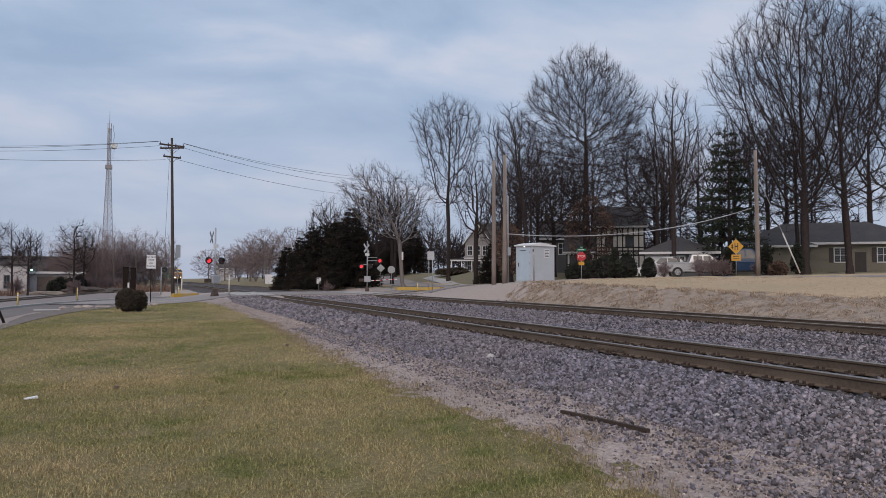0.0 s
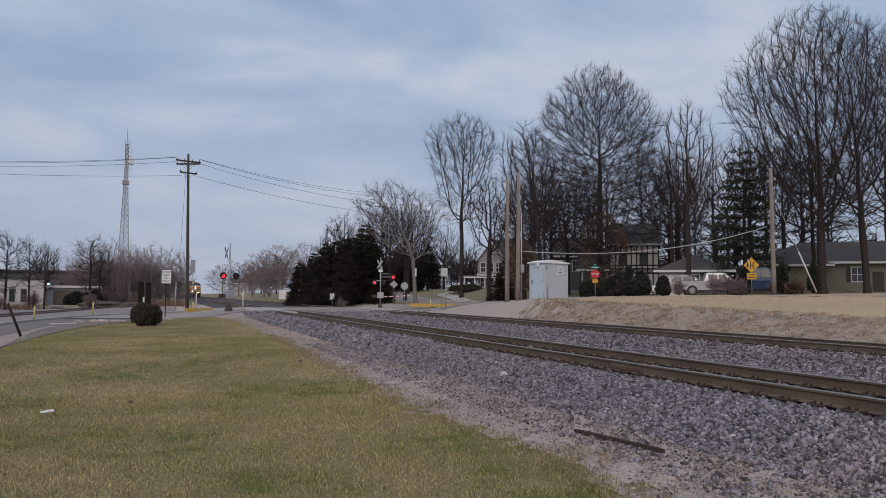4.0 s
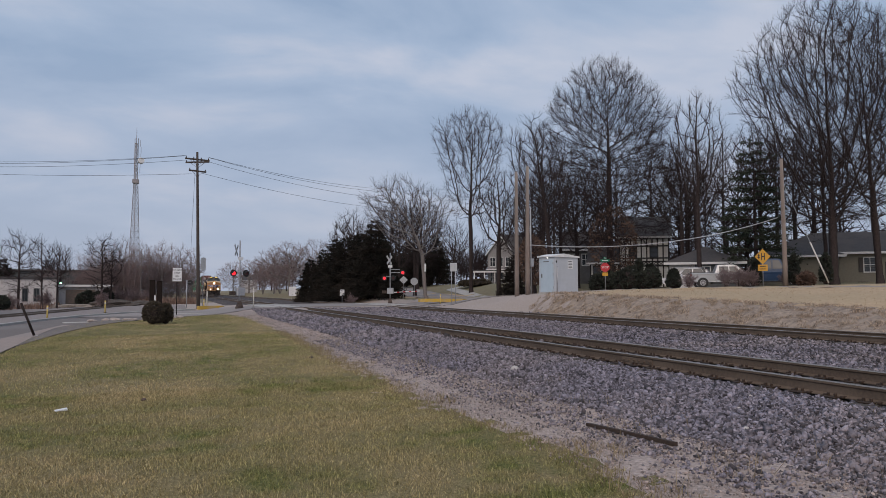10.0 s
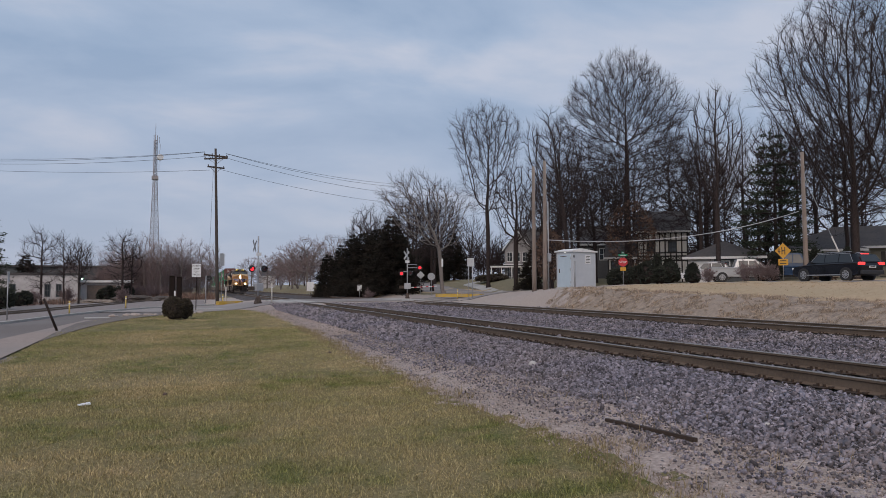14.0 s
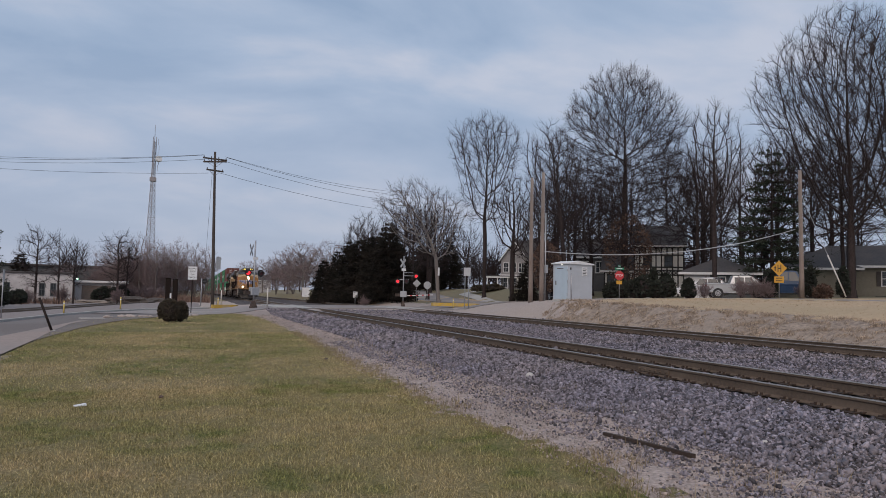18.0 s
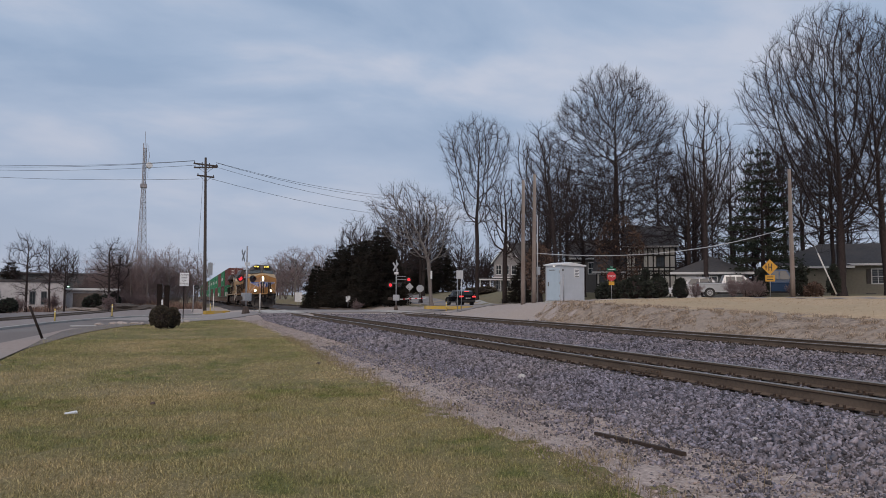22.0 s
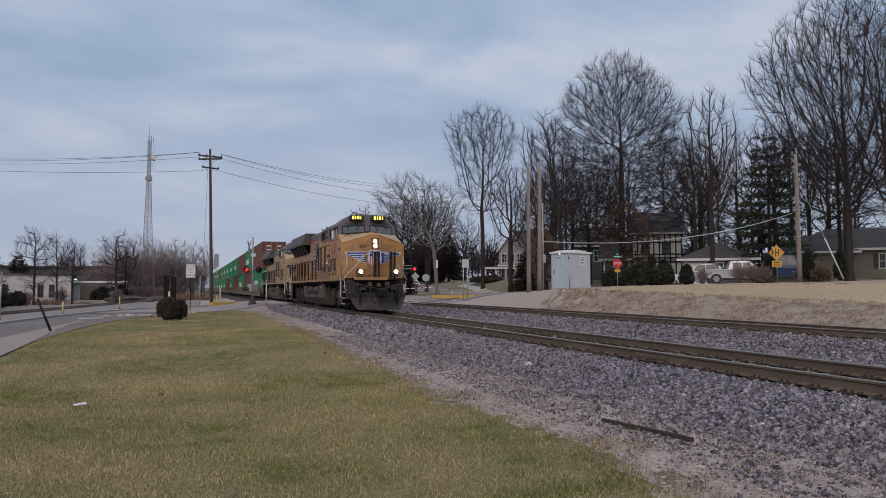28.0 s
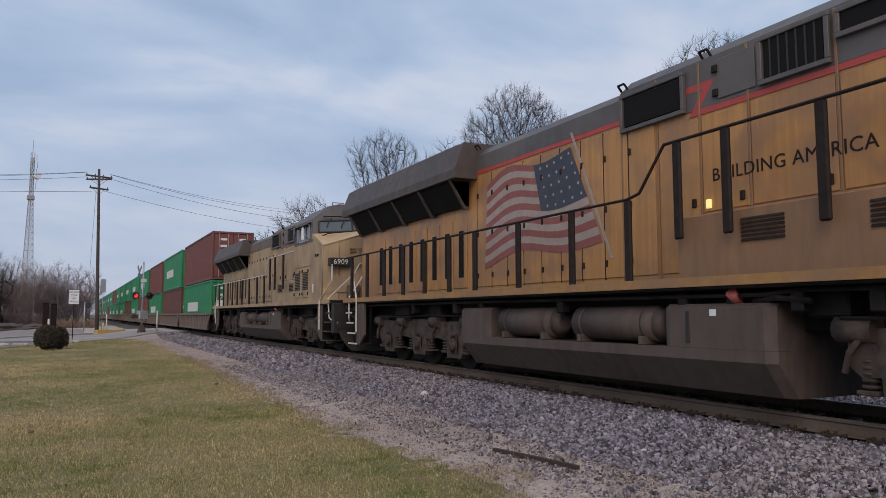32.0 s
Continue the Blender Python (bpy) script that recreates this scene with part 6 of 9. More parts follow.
def build_signal(x, y, turn, label, lights, arm, buck=55, aside=-0.1, blade="sign_white"):
    """A grade-crossing signal: mast, crossbuck, pair of lights, gate machine on a base."""
    z = gz(x, y)
    s = thing("crossing_signal", label, "crossing signal", "crossing signals", pose(x, y, z, 0, 0, turn))
    bm = tube(B(), (0, 0, 0.5), (0, 0, 5.25 - z * 0), 0.062, 0.06, 10)
    part("mast", bm, M["galv"], s)
    bm = B()
    loft(bm, [[(a * w, b * w, h) for a, b in ((-1, -1), (1, -1), (1, 1), (-1, 1))] for w, h in ((0.24, -0.1), (0.22, 0.12), (0.09, 0.6))])
    part("mast_base", bm, M["truck_grey"], s)
    for k, rot in enumerate((42, -42)):
        bm = box(B(), -0.6, 0.6, -0.012, 0.012, -0.11, 0.11, 0.003)
        cb = part("crossbuck_blade", bm, M[blade], s)
        cb.matrix_basis = pose(aside, -0.12, 4.5, 0, 0, buck) @ pose(0, -0.03 * k, 0, 0, rot, 0)
    bm = box(B(), -0.22, 0.22, -0.1, -0.08, 3.72, 3.98, 0.004)
    part("plate", bm, M["sign_white"], s)
    bm = box(B(), -0.62, 0.55, -0.04, 0.04, 2.78, 2.85, 0.02)
    part("light_arm", bm, M["galv"], s)
    if arm:
        bm = box(B(), 0.0, 1.3, -0.04, 0.04, 3.18, 3.25, 0.02)
        box(bm, 0.0, 1.0, -0.04, 0.04, 3.5, 3.56, 0.02)
        part("upper_light_arm", bm, M["galv"], s)
    for px, face, lit, lz in lights:
        bm = tube(B(), (px, face * 0.05, lz), (px, face * 0.09, lz), 0.27, 0.27, 20)
        bg = part("light_background", bm, M["black"], s)
        bm = tube(B(), (px, face * 0.09, lz), (px, face * 0.14, lz), 0.155, 0.15, 18)
        part("signal_lens", bm, M["red_lit"] if lit else M["red_dim"], bg, "red signal lens")
        bm = B()
        prev = None
        for k in range(11):
            a = math.pi * k / 10
            row = [(px + 0.17 * math.cos(a), face * 0.09, lz + 0.17 * math.sin(a)), (px + 0.17 * math.cos(a), face * (0.09 + 0.26), lz + 0.17 * math.sin(a) - 0.02)]
            vs = [bm.verts.new(v) for v in row]
            if prev:
                bm.faces.new((prev[0], prev[1], vs[1], vs[0]))
            prev = vs
        part("visor", bm, M["black"], bg)
    bm = box(B(), -0.32, 0.36, -0.24, 0.24, 1.0, 1.62, 0.04)
    gm = part("gate_machine", bm, M["galv"], s, "grey steel gate machine")
    bm = box(B(), -0.85, -0.35, -0.08, 0.08, 1.05, 1.35, 0.03)
    part("counterweight", bm, M["truck_grey"], gm)
    if arm:
        bm = loft(B(), [[(x, -0.02, z), (x, 0.02, z), (x, 0.02, z + 0.08), (x, -0.02, z + 0.08)] for x, z in ((0.4, 1.12), (3.1, 1.26))])
        ga = part("gate_arm", bm, M["sign_white"], s, "white gate arm with red stripes")
        for k in range(4):
            x = 0.7 + 0.62 * k
            bm = loft(B(), [[(q, -0.024, z), (q, 0.024, z), (q, 0.024, z + 0.086), (q, -0.024, z + 0.086)] for q, z in ((x, 1.117 + (x - 0.4) * 0.0519), (x + 0.25, 1.117 + (x - 0.15) * 0.0519))])
            part("red_stripe", bm, M["sign_red"], ga)
    return s


build_signal(4.56, 58.8, 25, "grey railway crossing signal with crossbuck and red lights", ((-0.58, -1, True, 2.72), (0.5, -1, False, 2.72)), False, 46, -0.4, "sign_grey")
far_sig = build_signal(20.8, 73.8, -15, "grey railway crossing signal with lowered gate arm across the road", ((-0.6, -1, True, 2.62), (0.3, -1, False, 2.66), (1.3, -1, True, 3.2)), True)


back_sig = thing("crossing_signal", "far crossing signal mast with a black light head seen from behind", "crossing signal", "crossing signals", pose(1.0, 82.0, gz(1.0, 82.0)))
bm = tube(B(), (0, 0, 0), (0, 0, 2.9), 0.055, 0.05, 10)
part("mast", bm, M["galv"], back_sig)
bm = tube(B(), (0.32, -0.03, 2.62), (0.32, 0.05, 2.62), 0.28, 0.28, 20)
part("light_background", bm, M["black"], back_sig)
bm = box(B(), 0.0, 0.4, -0.03, 0.03, 2.58, 2.66, 0.01)
part("light_arm", bm, M["galv"], back_sig)


def sign(x, y, z0, z1, w, h, material, label, kind_shape="rect", turn=0, lines=(), text_mat="black", post="galv", posts=1, r=0.03):
    """A sign on its post or posts, facing -y before it is turned."""
    z = gz(x, y)
    s = thing("road_sign", label, "road sign", "road signs", pose(x, y, z - 0.05, 0, 0, turn))
    for k in range(posts):
        o = 0 if posts == 1 else (-0.17 + 0.34 * k)
        bm = tube(B(), (o, 0.03, 0), (o, 0.03, z1 - z), r, r, 8)
        part("post", bm, M[post], s)
    zc = (z0 + z1) / 2 - z
    if kind_shape == "rect":
        poly = [(-w / 2, -h / 2), (w / 2, -h / 2), (w / 2, h / 2), (-w / 2, h / 2)]
    elif kind_shape == "diamond":
        poly = [(0, -h / 2), (w / 2, 0), (0, h / 2), (-w / 2, 0)]
    elif kind_shape == "octagon":
        poly = [(w / 2 / math.cos(math.pi / 8) * math.cos(math.pi / 8 + k * math.pi / 4), h / 2 / math.cos(math.pi / 8) * math.sin(math.pi / 8 + k * math.pi / 4)) for k in range(8)]
    else:
        poly = [(w / 2 * math.cos(k * math.pi / 10), h / 2 * math.sin(k * math.pi / 10)) for k in range(20)]
    bm = B()
    prism(bm, [(a, b + zc) for a, b in poly], "y", -0.012, 0.0)
    plate = part("sign_plate", bm, M[material], s)
    for body, size, dz in lines:
        lettering(body, size, M[text_mat], plate, front_m(0, -0.014, zc + dz))
    return s, plate, zc


sign(0.02, 55.3, 1.95, 2.88, 0.62, 0.93, "sign_white", "white do-not-stop-on-tracks sign on a dark post at the lawn's end", turn=8, lines=(("DO NOT", 0.16, 0.32), ("STOP", 0.16, 0.11), ("ON", 0.16, -0.10), ("TRACKS", 0.15, -0.31)), post="post_dark")
s, pl, zc = sign(36.2, 57.4, 2.95, 3.72, 0.78, 0.78, "sign_red", "red stop sign with street name blades above it", "octagon", -30, (("STOP", 0.27, 0.0),), "sign_white")
for dz, yaw in ((0.62, 20), (0.84, 70)):
    bm = box(B(), -0.42, 0.42, -0.008, 0.008, -0.09, 0.09, 0.002)
    b2 = part("street_name_blade", bm, M["sign_green"], s)
    b2.matrix_basis = pose(0, 0, zc + dz, 0, 0, yaw)
    bm = box(B(), -0.28, 0.28, -0.012, -0.008, -0.03, 0.03)
    part("marking_bar", bm, M["sign_white"], b2)
bm = box(B(), -0.25, 0.25, -0.012, 0, zc - 0.78, zc - 0.46, 0.003)
part("plaque", bm, M["sign_yellow"], s)
s, pl, zc = sign(42.3, 44.9, 3.2, 4.45, 1.12, 1.2, "sign_yellow", "yellow diamond warning sign with a black side-road symbol", "diamond", -42)
for x0, x1, z0, z1 in ((-0.10, -0.04, -0.28, 0.28), (0.10, 0.16, -0.28, 0.28), (-0.04, 0.10, -0.04, 0.04), (-0.30, -0.24, -0.2, 0.2), (-0.36, -0.18, -0.08, -0.03), (-0.36, -0.18, 0.05, 0.10)):
    bm = box(B(), x0, x1, -0.018, -0.011, zc + z0, zc + z1)
    part("symbol_bar", bm, M["black"], pl)
bm = box(B(), -0.34, 0.34, -0.012, 0, zc - 1.1, zc - 0.62, 0.004)
pq = part("plaque", bm, M["sign_yellow"], s)
for k in range(2):
    bm = box(B(), -0.22, 0.22, -0.016, -0.011, zc - 0.98 + 0.2 * k, zc - 0.92 + 0.2 * k)
    part("marking_bar", bm, M["black"], pq)
sign(23.3, 61.8, 3.0, 3.75, 0.62, 0.75, "sign_grey", "bare backs of two small signs on a pair of posts", turn=-10, posts=2)
sign(24.6, 81.6, 2.1, 3.0, 0.95, 0.95, "sign_grey", "bare back of a diamond sign", "diamond", -12)
sign(24.2, 76.3, 1.9, 2.7, 0.78, 0.78, "sign_grey", "bare back of an octagonal sign", "octagon", -12)
sign(-9.71, 45.7, 1.5, 2.1, 0.14, 0.6, "sign_grey", "narrow sign seen edge-on by the street", turn=60)
sign(2.35, 73.6, 3.2, 4.5, 0.45, 1.2, "sign_grey", "weathered grey sign panel beside the utility pole", turn=20)
sign(17.9, 83.8, 0.75, 1.45, 0.5, 0.7, "sign_white", "small white lineside sign", turn=-10)
sign(20.1, 90.5, 1.5, 1.9, 0.3, 0.45, "sign_white", "small white marker on a thin post", turn=-10)
sign(17.7, 121, 0.6, 2.0, 1.2, 1.5, "sign_white", "white lineside cabinet panel on legs", turn=0, posts=2)


def delineator(x, y, h, material, label):
    z = gz(x, y)
    d = thing("delineator_post", label, "delineator", "delineator posts", pose(x, y, z))
    bm = tube(B(), (0, 0, 0.02), (0, 0, h), 0.05, 0.045, 10)
    part("tube", bm, M[material], d)
    bm = tube(B(), (0, 0, 0), (0, 0, 0.05), 0.12, 0.1, 12)
    part("base", bm, M["rubber"], d)
    bm = tube(B(), (0, 0, h * 0.75), (0, 0, h * 0.75 + 0.08), 0.053, 0.053, 10)
    part("reflective_band", bm, M["sign_white"], d)


M["post_yellow"] = surf("faded_yellow_plastic", (0.62, 0.46, 0.12), (0.5, 0.38, 0.12), 6, 0.6, 0.05)
for x, y, h in ((-7.8, 53.4, 0.85), (-5.4, 65.3, 1.0), (2.3, 69.0, 0.95), (22.9, 64.2, 0.9)):
    delineator(x, y, h, "post_yellow", "faded yellow plastic delineator post at the kerb")
delineator(5.65, 59.2, 1.55, "handrail_white", "slim white marker post beside the track")
delineator(2.6, 70.2, 1.6, "handrail_white", "slim white marker post by the pole")

# kerbs
bm = B()
prev = [(-9.3, 36), (-8.35, 40), (-7.4, 48), (-6.0, 55), (-3.4, 61.5), (-0.2, 66.2), (1.6, 68.6)]
for a, b in zip(prev, prev[1:]):
    d = (Vector(b) - Vector(a)).normalized()
    n2 = Vector((-d.y, d.x)) * 0.16
    za, zb = gz(*a), gz(*b)
    loft(bm, [[(a[0], a[1], za - 0.1), (a[0] + n2.x, a[1] + n2.y, za - 0.1), (a[0] + n2.x, a[1] + n2.y, za + 0.15), (a[0], a[1], za + 0.14)], [(b[0], b[1], zb - 0.1), (b[0] + n2.x, b[1] + n2.y, zb - 0.1), (b[0] + n2.x, b[1] + n2.y, zb + 0.15), (b[0], b[1], zb + 0.14)]])
tagged(part("kerb", bm, M["concrete"]), "pale concrete kerb along the far side of the street", "kerb", kind="structure")


def island(pts, label, h=0.10):
    z = max(gz(*p) for p in pts)
    bm = B()
    prism(bm, pts, "z", z - 0.2, z + h)
    tagged(part("kerb_island", bm, M["yellow_paint"]), label, "kerb", "yellow kerbs", "structure")


island([(1.9, 68.4), (3.9, 69.6), (4.1, 70.3), (3.7, 70.8), (1.9, 69.7), (1.7, 69.0)], "yellow-painted kerb nose of a traffic island")
island([(21.6, 66.2), (24.9, 63.6), (25.4, 63.9), (25.2, 64.6), (22.2, 67.0), (21.6, 66.8)], "yellow-painted kerb nose of a traffic island")
island([(-10.4, 36.5), (-8.7, 38.6), (-9.0, 39.2), (-10.8, 37.2)], "yellow-painted end of the kerb")
bm = box(B(), -0.62, 0.62, -0.35, 0.35, -0.1, 0.06, 0.02)
o = tagged(part("concrete_slab", bm, M["concrete"]), "short pale concrete slab set in the lawn's edge", "concrete slab")
o.matrix_basis = pose(-5.05, 44.0, gz(-5.05, 44), 0, 0, 14)
bm = box(B(), -1.6, 1.6, -0.2, 0.2, -0.1, 0.07, 0.02)
o = tagged(part("concrete_slab", bm, M["concrete"]), "long pale kerb stone at the end of the lawn", "concrete slab")
o.matrix_basis = pose(1.2, 56.6, gz(1.2, 56.6) + 0.02, 0, 0, 14)


# concrete apron beside the lawn
verts, faces = [], []
ys = np.linspace(-30, 41, 40)
for k, y in enumerate(ys):
    xr, xl = float(lawn_left(y)), float(np.interp(y, [-30, 20, 36, 41], [-7.5, -6.3, -5.5, -5.3]))
    for j in range(4):
        x = xl + (xr - xl) * j / 3
        verts.append((x, y, gz(x, y) + 0.036))
    if k:
        for j in range(3):
            a = (k - 1) * 4 + j
            faces.append((a, a + 1, a + 5, a + 4))
tagged(mesh_from("pavement", verts, faces, M["apron"], True), "pinkish concrete apron between street and lawn", "pavement", kind="structure")


# ---- signal hut ----
def build_hut():
    h = thing("signal_hut", "pale grey steel railway signal hut with a shallow roof", "equipment hut", m=pose(21.9, 40.3, 0.98, 0, 0, 20.5))
    M["hut"] = surf("pale_grey_hut_paint", (0.46, 0.49, 0.53), (0.42, 0.45, 0.49), 3, 0.45, 0.03, c3=(0.40, 0.42, 0.45), scale2=0.8)
    M["hut_blue"] = surf("pale_blue_hut_paint", (0.44, 0.53, 0.60), (0.40, 0.49, 0.56), 3, 0.45, 0.03)
    W, D, H = 2.14, 1.36, 2.30
    bm = box(B(), 0, W, 0, D, 0.08, H, 0.01)
    part("body", bm, M["hut"], h)
    bm = box(B(), -0.04, W + 0.04, -0.04, D + 0.04, -0.15, 0.09, 0.01)
    part("base_frame", bm, M["concrete"], h)
    bm = B()
    prism(bm, [(-0.09, H - 0.02), (-0.09, H + 0.05), (W * 0.35, H + 0.2), (W + 0.09, H + 0.05), (W + 0.09, H - 0.02)], "y", -0.09, D + 0.09)
    part("roof", bm, M["sign_white"], h)
    bm = box(B(), -0.035, 0.002, 0.16, D - 0.14, 0.12, H - 0.18, 0.008)
    d = part("door", bm, M["hut_blue"], h, "pale blue steel door")
    bm = box(B(), -0.06, -0.03, D - 0.30, D - 0.24, 1.0, 1.25, 0.006)
    part("handle", bm, M["truck_grey"], d)
    for z in (0.4, 1.2, 1.9):
        bm = tube(B(), (-0.045, 0.17, z - 0.07), (-0.045, 0.17, z + 0.07), 0.02, 0.02, 8)
        part("hinge", bm, M["galv"], d)
    for z0, z1, y0, y1 in ((1.98, 2.02, 0.5, 1.0),):
        bm = box(B(), -0.045, -0.03, y0, y1, z0, z1)
        part("vent", bm, M["truck_grey"], d)
    bm = tube(B(), (-0.08, 0.62, H - 0.06), (-0.03, 0.62, H - 0.06), 0.025, 0.035, 10)
    part("lamp", bm, glow("lit_hut_lamp", (1, 0.95, 0.85), 1.5), h)
    bm = box(B(), 1.14, 1.62, -0.02, -0.002, 1.56, 2.12, 0.003)
    n = part("notice", bm, M["sign_white"], h)
    for k in range(5):
        bm = box(B(), 1.20, 1.56 - 0.05 * (k % 2), -0.026, -0.018, 1.62 + 0.095 * k, 1.655 + 0.095 * k)
        part("marking_bar", bm, M["black"], n)
    bm = tube(B(), (0.12, -0.035, 0.0), (0.12, -0.035, 1.72), 0.035, 0.035, 8)
    part("conduit", bm, M["galv"], h)
    bm = box(B(), 0.02, 0.1, -0.05, 0.0, 1.92, 2.06, 0.01)
    part("junction_box", bm, M["black"], h)


build_hut()


# ---- posts, shrub ball and stones at the lawn's end ----
def leaf_mass(rng, n, shape, size, flat_up=0.3):
    """Many small leaf blades filling a shape; shape(rng) gives a point and an outward way."""
    V, F = [], []
    for _ in range(n):
        p, d = shape(rng)
        u = Vector((rng.gauss(0, 1), rng.gauss(0, 1), rng.gauss(0, 1) * flat_up)).normalized()
        w = (d + Vector((rng.gauss(0, 0.6), rng.gauss(0, 0.6), rng.gauss(0, 0.6)))).normalized()
        s = size * rng.uniform(0.6, 1.4)
        u = (u - w * u.dot(w)).normalized() * s * 0.4
        b = len(V)
        V += [tuple(p - u), tuple(p + u), tuple(p + w * s)]
        F.append((b, b + 1, b + 2))
    return V, F


def mesh_part(name, V, F, material, parent, label="", smooth=False):
    ob = mesh_from(name, V, F, material, smooth)
    ob.parent = parent
    if label:
        ob["label"] = label
    return ob


def ball_shape(cx, cy, cz, rx, ry, rz, low=-0.6):
    def f(rng):
        while True:
            d = Vector((rng.gauss(0, 1), rng.gauss(0, 1), rng.gauss(0, 1))).normalized()
            if d.z > low:
                break
        k = rng.uniform(0.82, 1.0)
        return Vector((cx + d.x * rx * k, cy + d.y * ry * k, cz + d.z * rz * k)), d
    return f


def shrub(x, y, parts, label, material, n, size, category="shrub"):
    z = gz(x, y)
    rg = random.Random(int(x * 31 + y * 17))
    s = thing("shrub", label, category, "", pose(x, y, z))
    for p in parts:
        bm = B()
        bmesh.ops.create_icosphere(bm, subdivisions=2, radius=1.0)
        for v in bm.verts:
            v.co = Vector((p[0] + v.co.x * p[3] * 0.86, p[1] + v.co.y * p[4] * 0.86, max(p[2] + v.co.z * p[5] * 0.86, 0)))
        core = part("branch_core", bm, M["bark"], s)
        V, F = leaf_mass(rg, n, ball_shape(*p), size, 1.0)
        mesh_part("foliage", V, F, M[material], s)
    return s


M["shrub_brown"] = surf("brown_winter_shrub_leaves", (0.075, 0.058, 0.038), (0.035, 0.03, 0.02), 4, 0.9, 0.0, vary=0.4)
shrub(-1.0, 39.6, [(-0.05, 0, 0.56, 0.54, 0.5, 0.62), (0.50, 0.5, 0.50, 0.36, 0.36, 0.58)], "dark brown clipped ball shrub in front of old posts", "shrub_brown", 2600, 0.07)
for px, h in ((-0.18, 2.2), (0.17, 2.15)):
    pst = thing("timber_post", "dark weathered timber post standing behind the ball shrub", "post", "old timber posts", pose(-1.0 + px, 40.9, gz(-1, 40.9)))
    bm = box(B(), -0.13, 0.13, -0.11, 0.11, -0.1, h, 0.02)
    part("post", bm, M["old_timber"], pst)
    bm = box(B(), -0.14, 0.14, -0.12, 0.12, h, h + 0.05, 0.015)
    part("cap", bm, M["old_timber"], pst)
    if px < 0:
        bm = box(B(), 0.10, 0.18, -0.125, -0.11, 1.16, 1.46, 0.004)
        part("reflector_plate", bm, M["sign_white"], pst)
lp = thing("leaning_post", "dark steel post leaning over at the lawn's edge", "post", "", pose(-4.9, 31.0, gz(-4.9, 31)))
bm = tube(B(), (0.02, 0, -0.1), (-0.52, 0.1, 1.25), 0.05, 0.045, 8)
part("post", bm, M["post_dark"], lp)
bm = tube(B(), (0.02, 0, -0.05), (0.01, 0, 0.05), 0.1, 0.08, 8)
part("footing", bm, M["concrete"], lp)


def rock(x, y, s, label, material, seed):
    rg = random.Random(seed)
    bm = B()
    bmesh.ops.create_icosphere(bm, subdivisions=2, radius=s)
    k = [rg.uniform(0.7, 1.3) for _ in range(3)]
    for v in bm.verts:
        q = noise.noise(v.co / s * 1.3 + Vector((seed, 0, 0)))
        v.co = Vector((v.co.x * k[0], v.co.y * k[1], v.co.z * 0.6)) * (1 + 0.35 * q)
    base = float(ballast_z(x)) if x > 5.2 else gz(x, y)
    o = tagged(part("rock", bm, M[material]), label, "rock", "rocks")
    o.matrix_basis = pose(x, y, base + s * 0.25, 0, 0, rg.uniform(0, 360))


M["white_rock"] = surf("pale_limestone", (0.5, 0.48, 0.46), (0.38, 0.36, 0.35), 9, 0.9, 0.4)
rock(5.93, 12.5, 0.10, "pale limestone rock lying on the ballast shoulder", "white_rock", 4)
for k in range(16):
    rock(-4.4 + 0.32 * k + rnd.uniform(-0.15, 0.15), 45.5 + 0.28 * k + rnd.uniform(-0.5, 0.5), rnd.uniform(0.10, 0.2), "grey-brown edging rock at the end of the lawn", "gravel_ground", 20 + k)
for k, (x, y) in enumerate(((6.27, 7.1), (5.6, 8.6), (6.9, 7.6), (5.75, 6.4))):
    rock(x, y, 0.045, "pale stone among the ballast", "white_rock", 60 + k)
bm = B()
loft(bm, [[(-0.62, -0.045, 0), (-0.62, 0.045, 0), (-0.62, 0.04, 0.05), (-0.62, -0.04, 0.05)], [(0.1, -0.05, 0.01), (0.1, 0.04, 0.0), (0.1, 0.04, 0.06), (0.1, -0.045, 0.06)], [(0.64, -0.04, 0), (0.64, 0.05, 0), (0.64, 0.05, 0.055), (0.64, -0.035, 0.06)]])
o = tagged(part("timber_scrap", bm, M["steel_plate"]), "rusty brown length of scrap lying on the dirt", "scrap")
o.matrix_basis = pose(4.6, 6.88, gz(4.6, 6.88) + 0.012, 0, 0, math.degrees(math.atan2(-1.36, 0.25))) @ Matrix.Diagonal((1.04, 0.55, 0.7, 1))
# litter on the lawn
for x, y, m, s, lb in ((-1.43, 11.18, "sign_white", 0.075, "scrap of white paper on the lawn"), (3.07, 17.8, "oak_leaf", 0.07, "dead brown leaf on the lawn"), (-0.42, 11.8, "oak_leaf", 0.05, "dead brown leaf on the lawn")):
    bm = B()
    loft(bm, [[(-s, -s * 0.5, 0), (s, -s * 0.5, 0), (s * 1.1, s * 0.5, 0.01), (-s, s * 0.55, 0.0)], [(-s, -s * 0.5, 0.008), (s, -s * 0.5, 0.02), (s * 1.1, s * 0.5, 0.03), (-s, s * 0.55, 0.012)]])
    o = tagged(part("litter", bm, M[m]), lb, "litter")
    o.matrix_basis = pose(x, y, gz(x, y) + 0.025, 0, 0, rnd.uniform(0, 90))


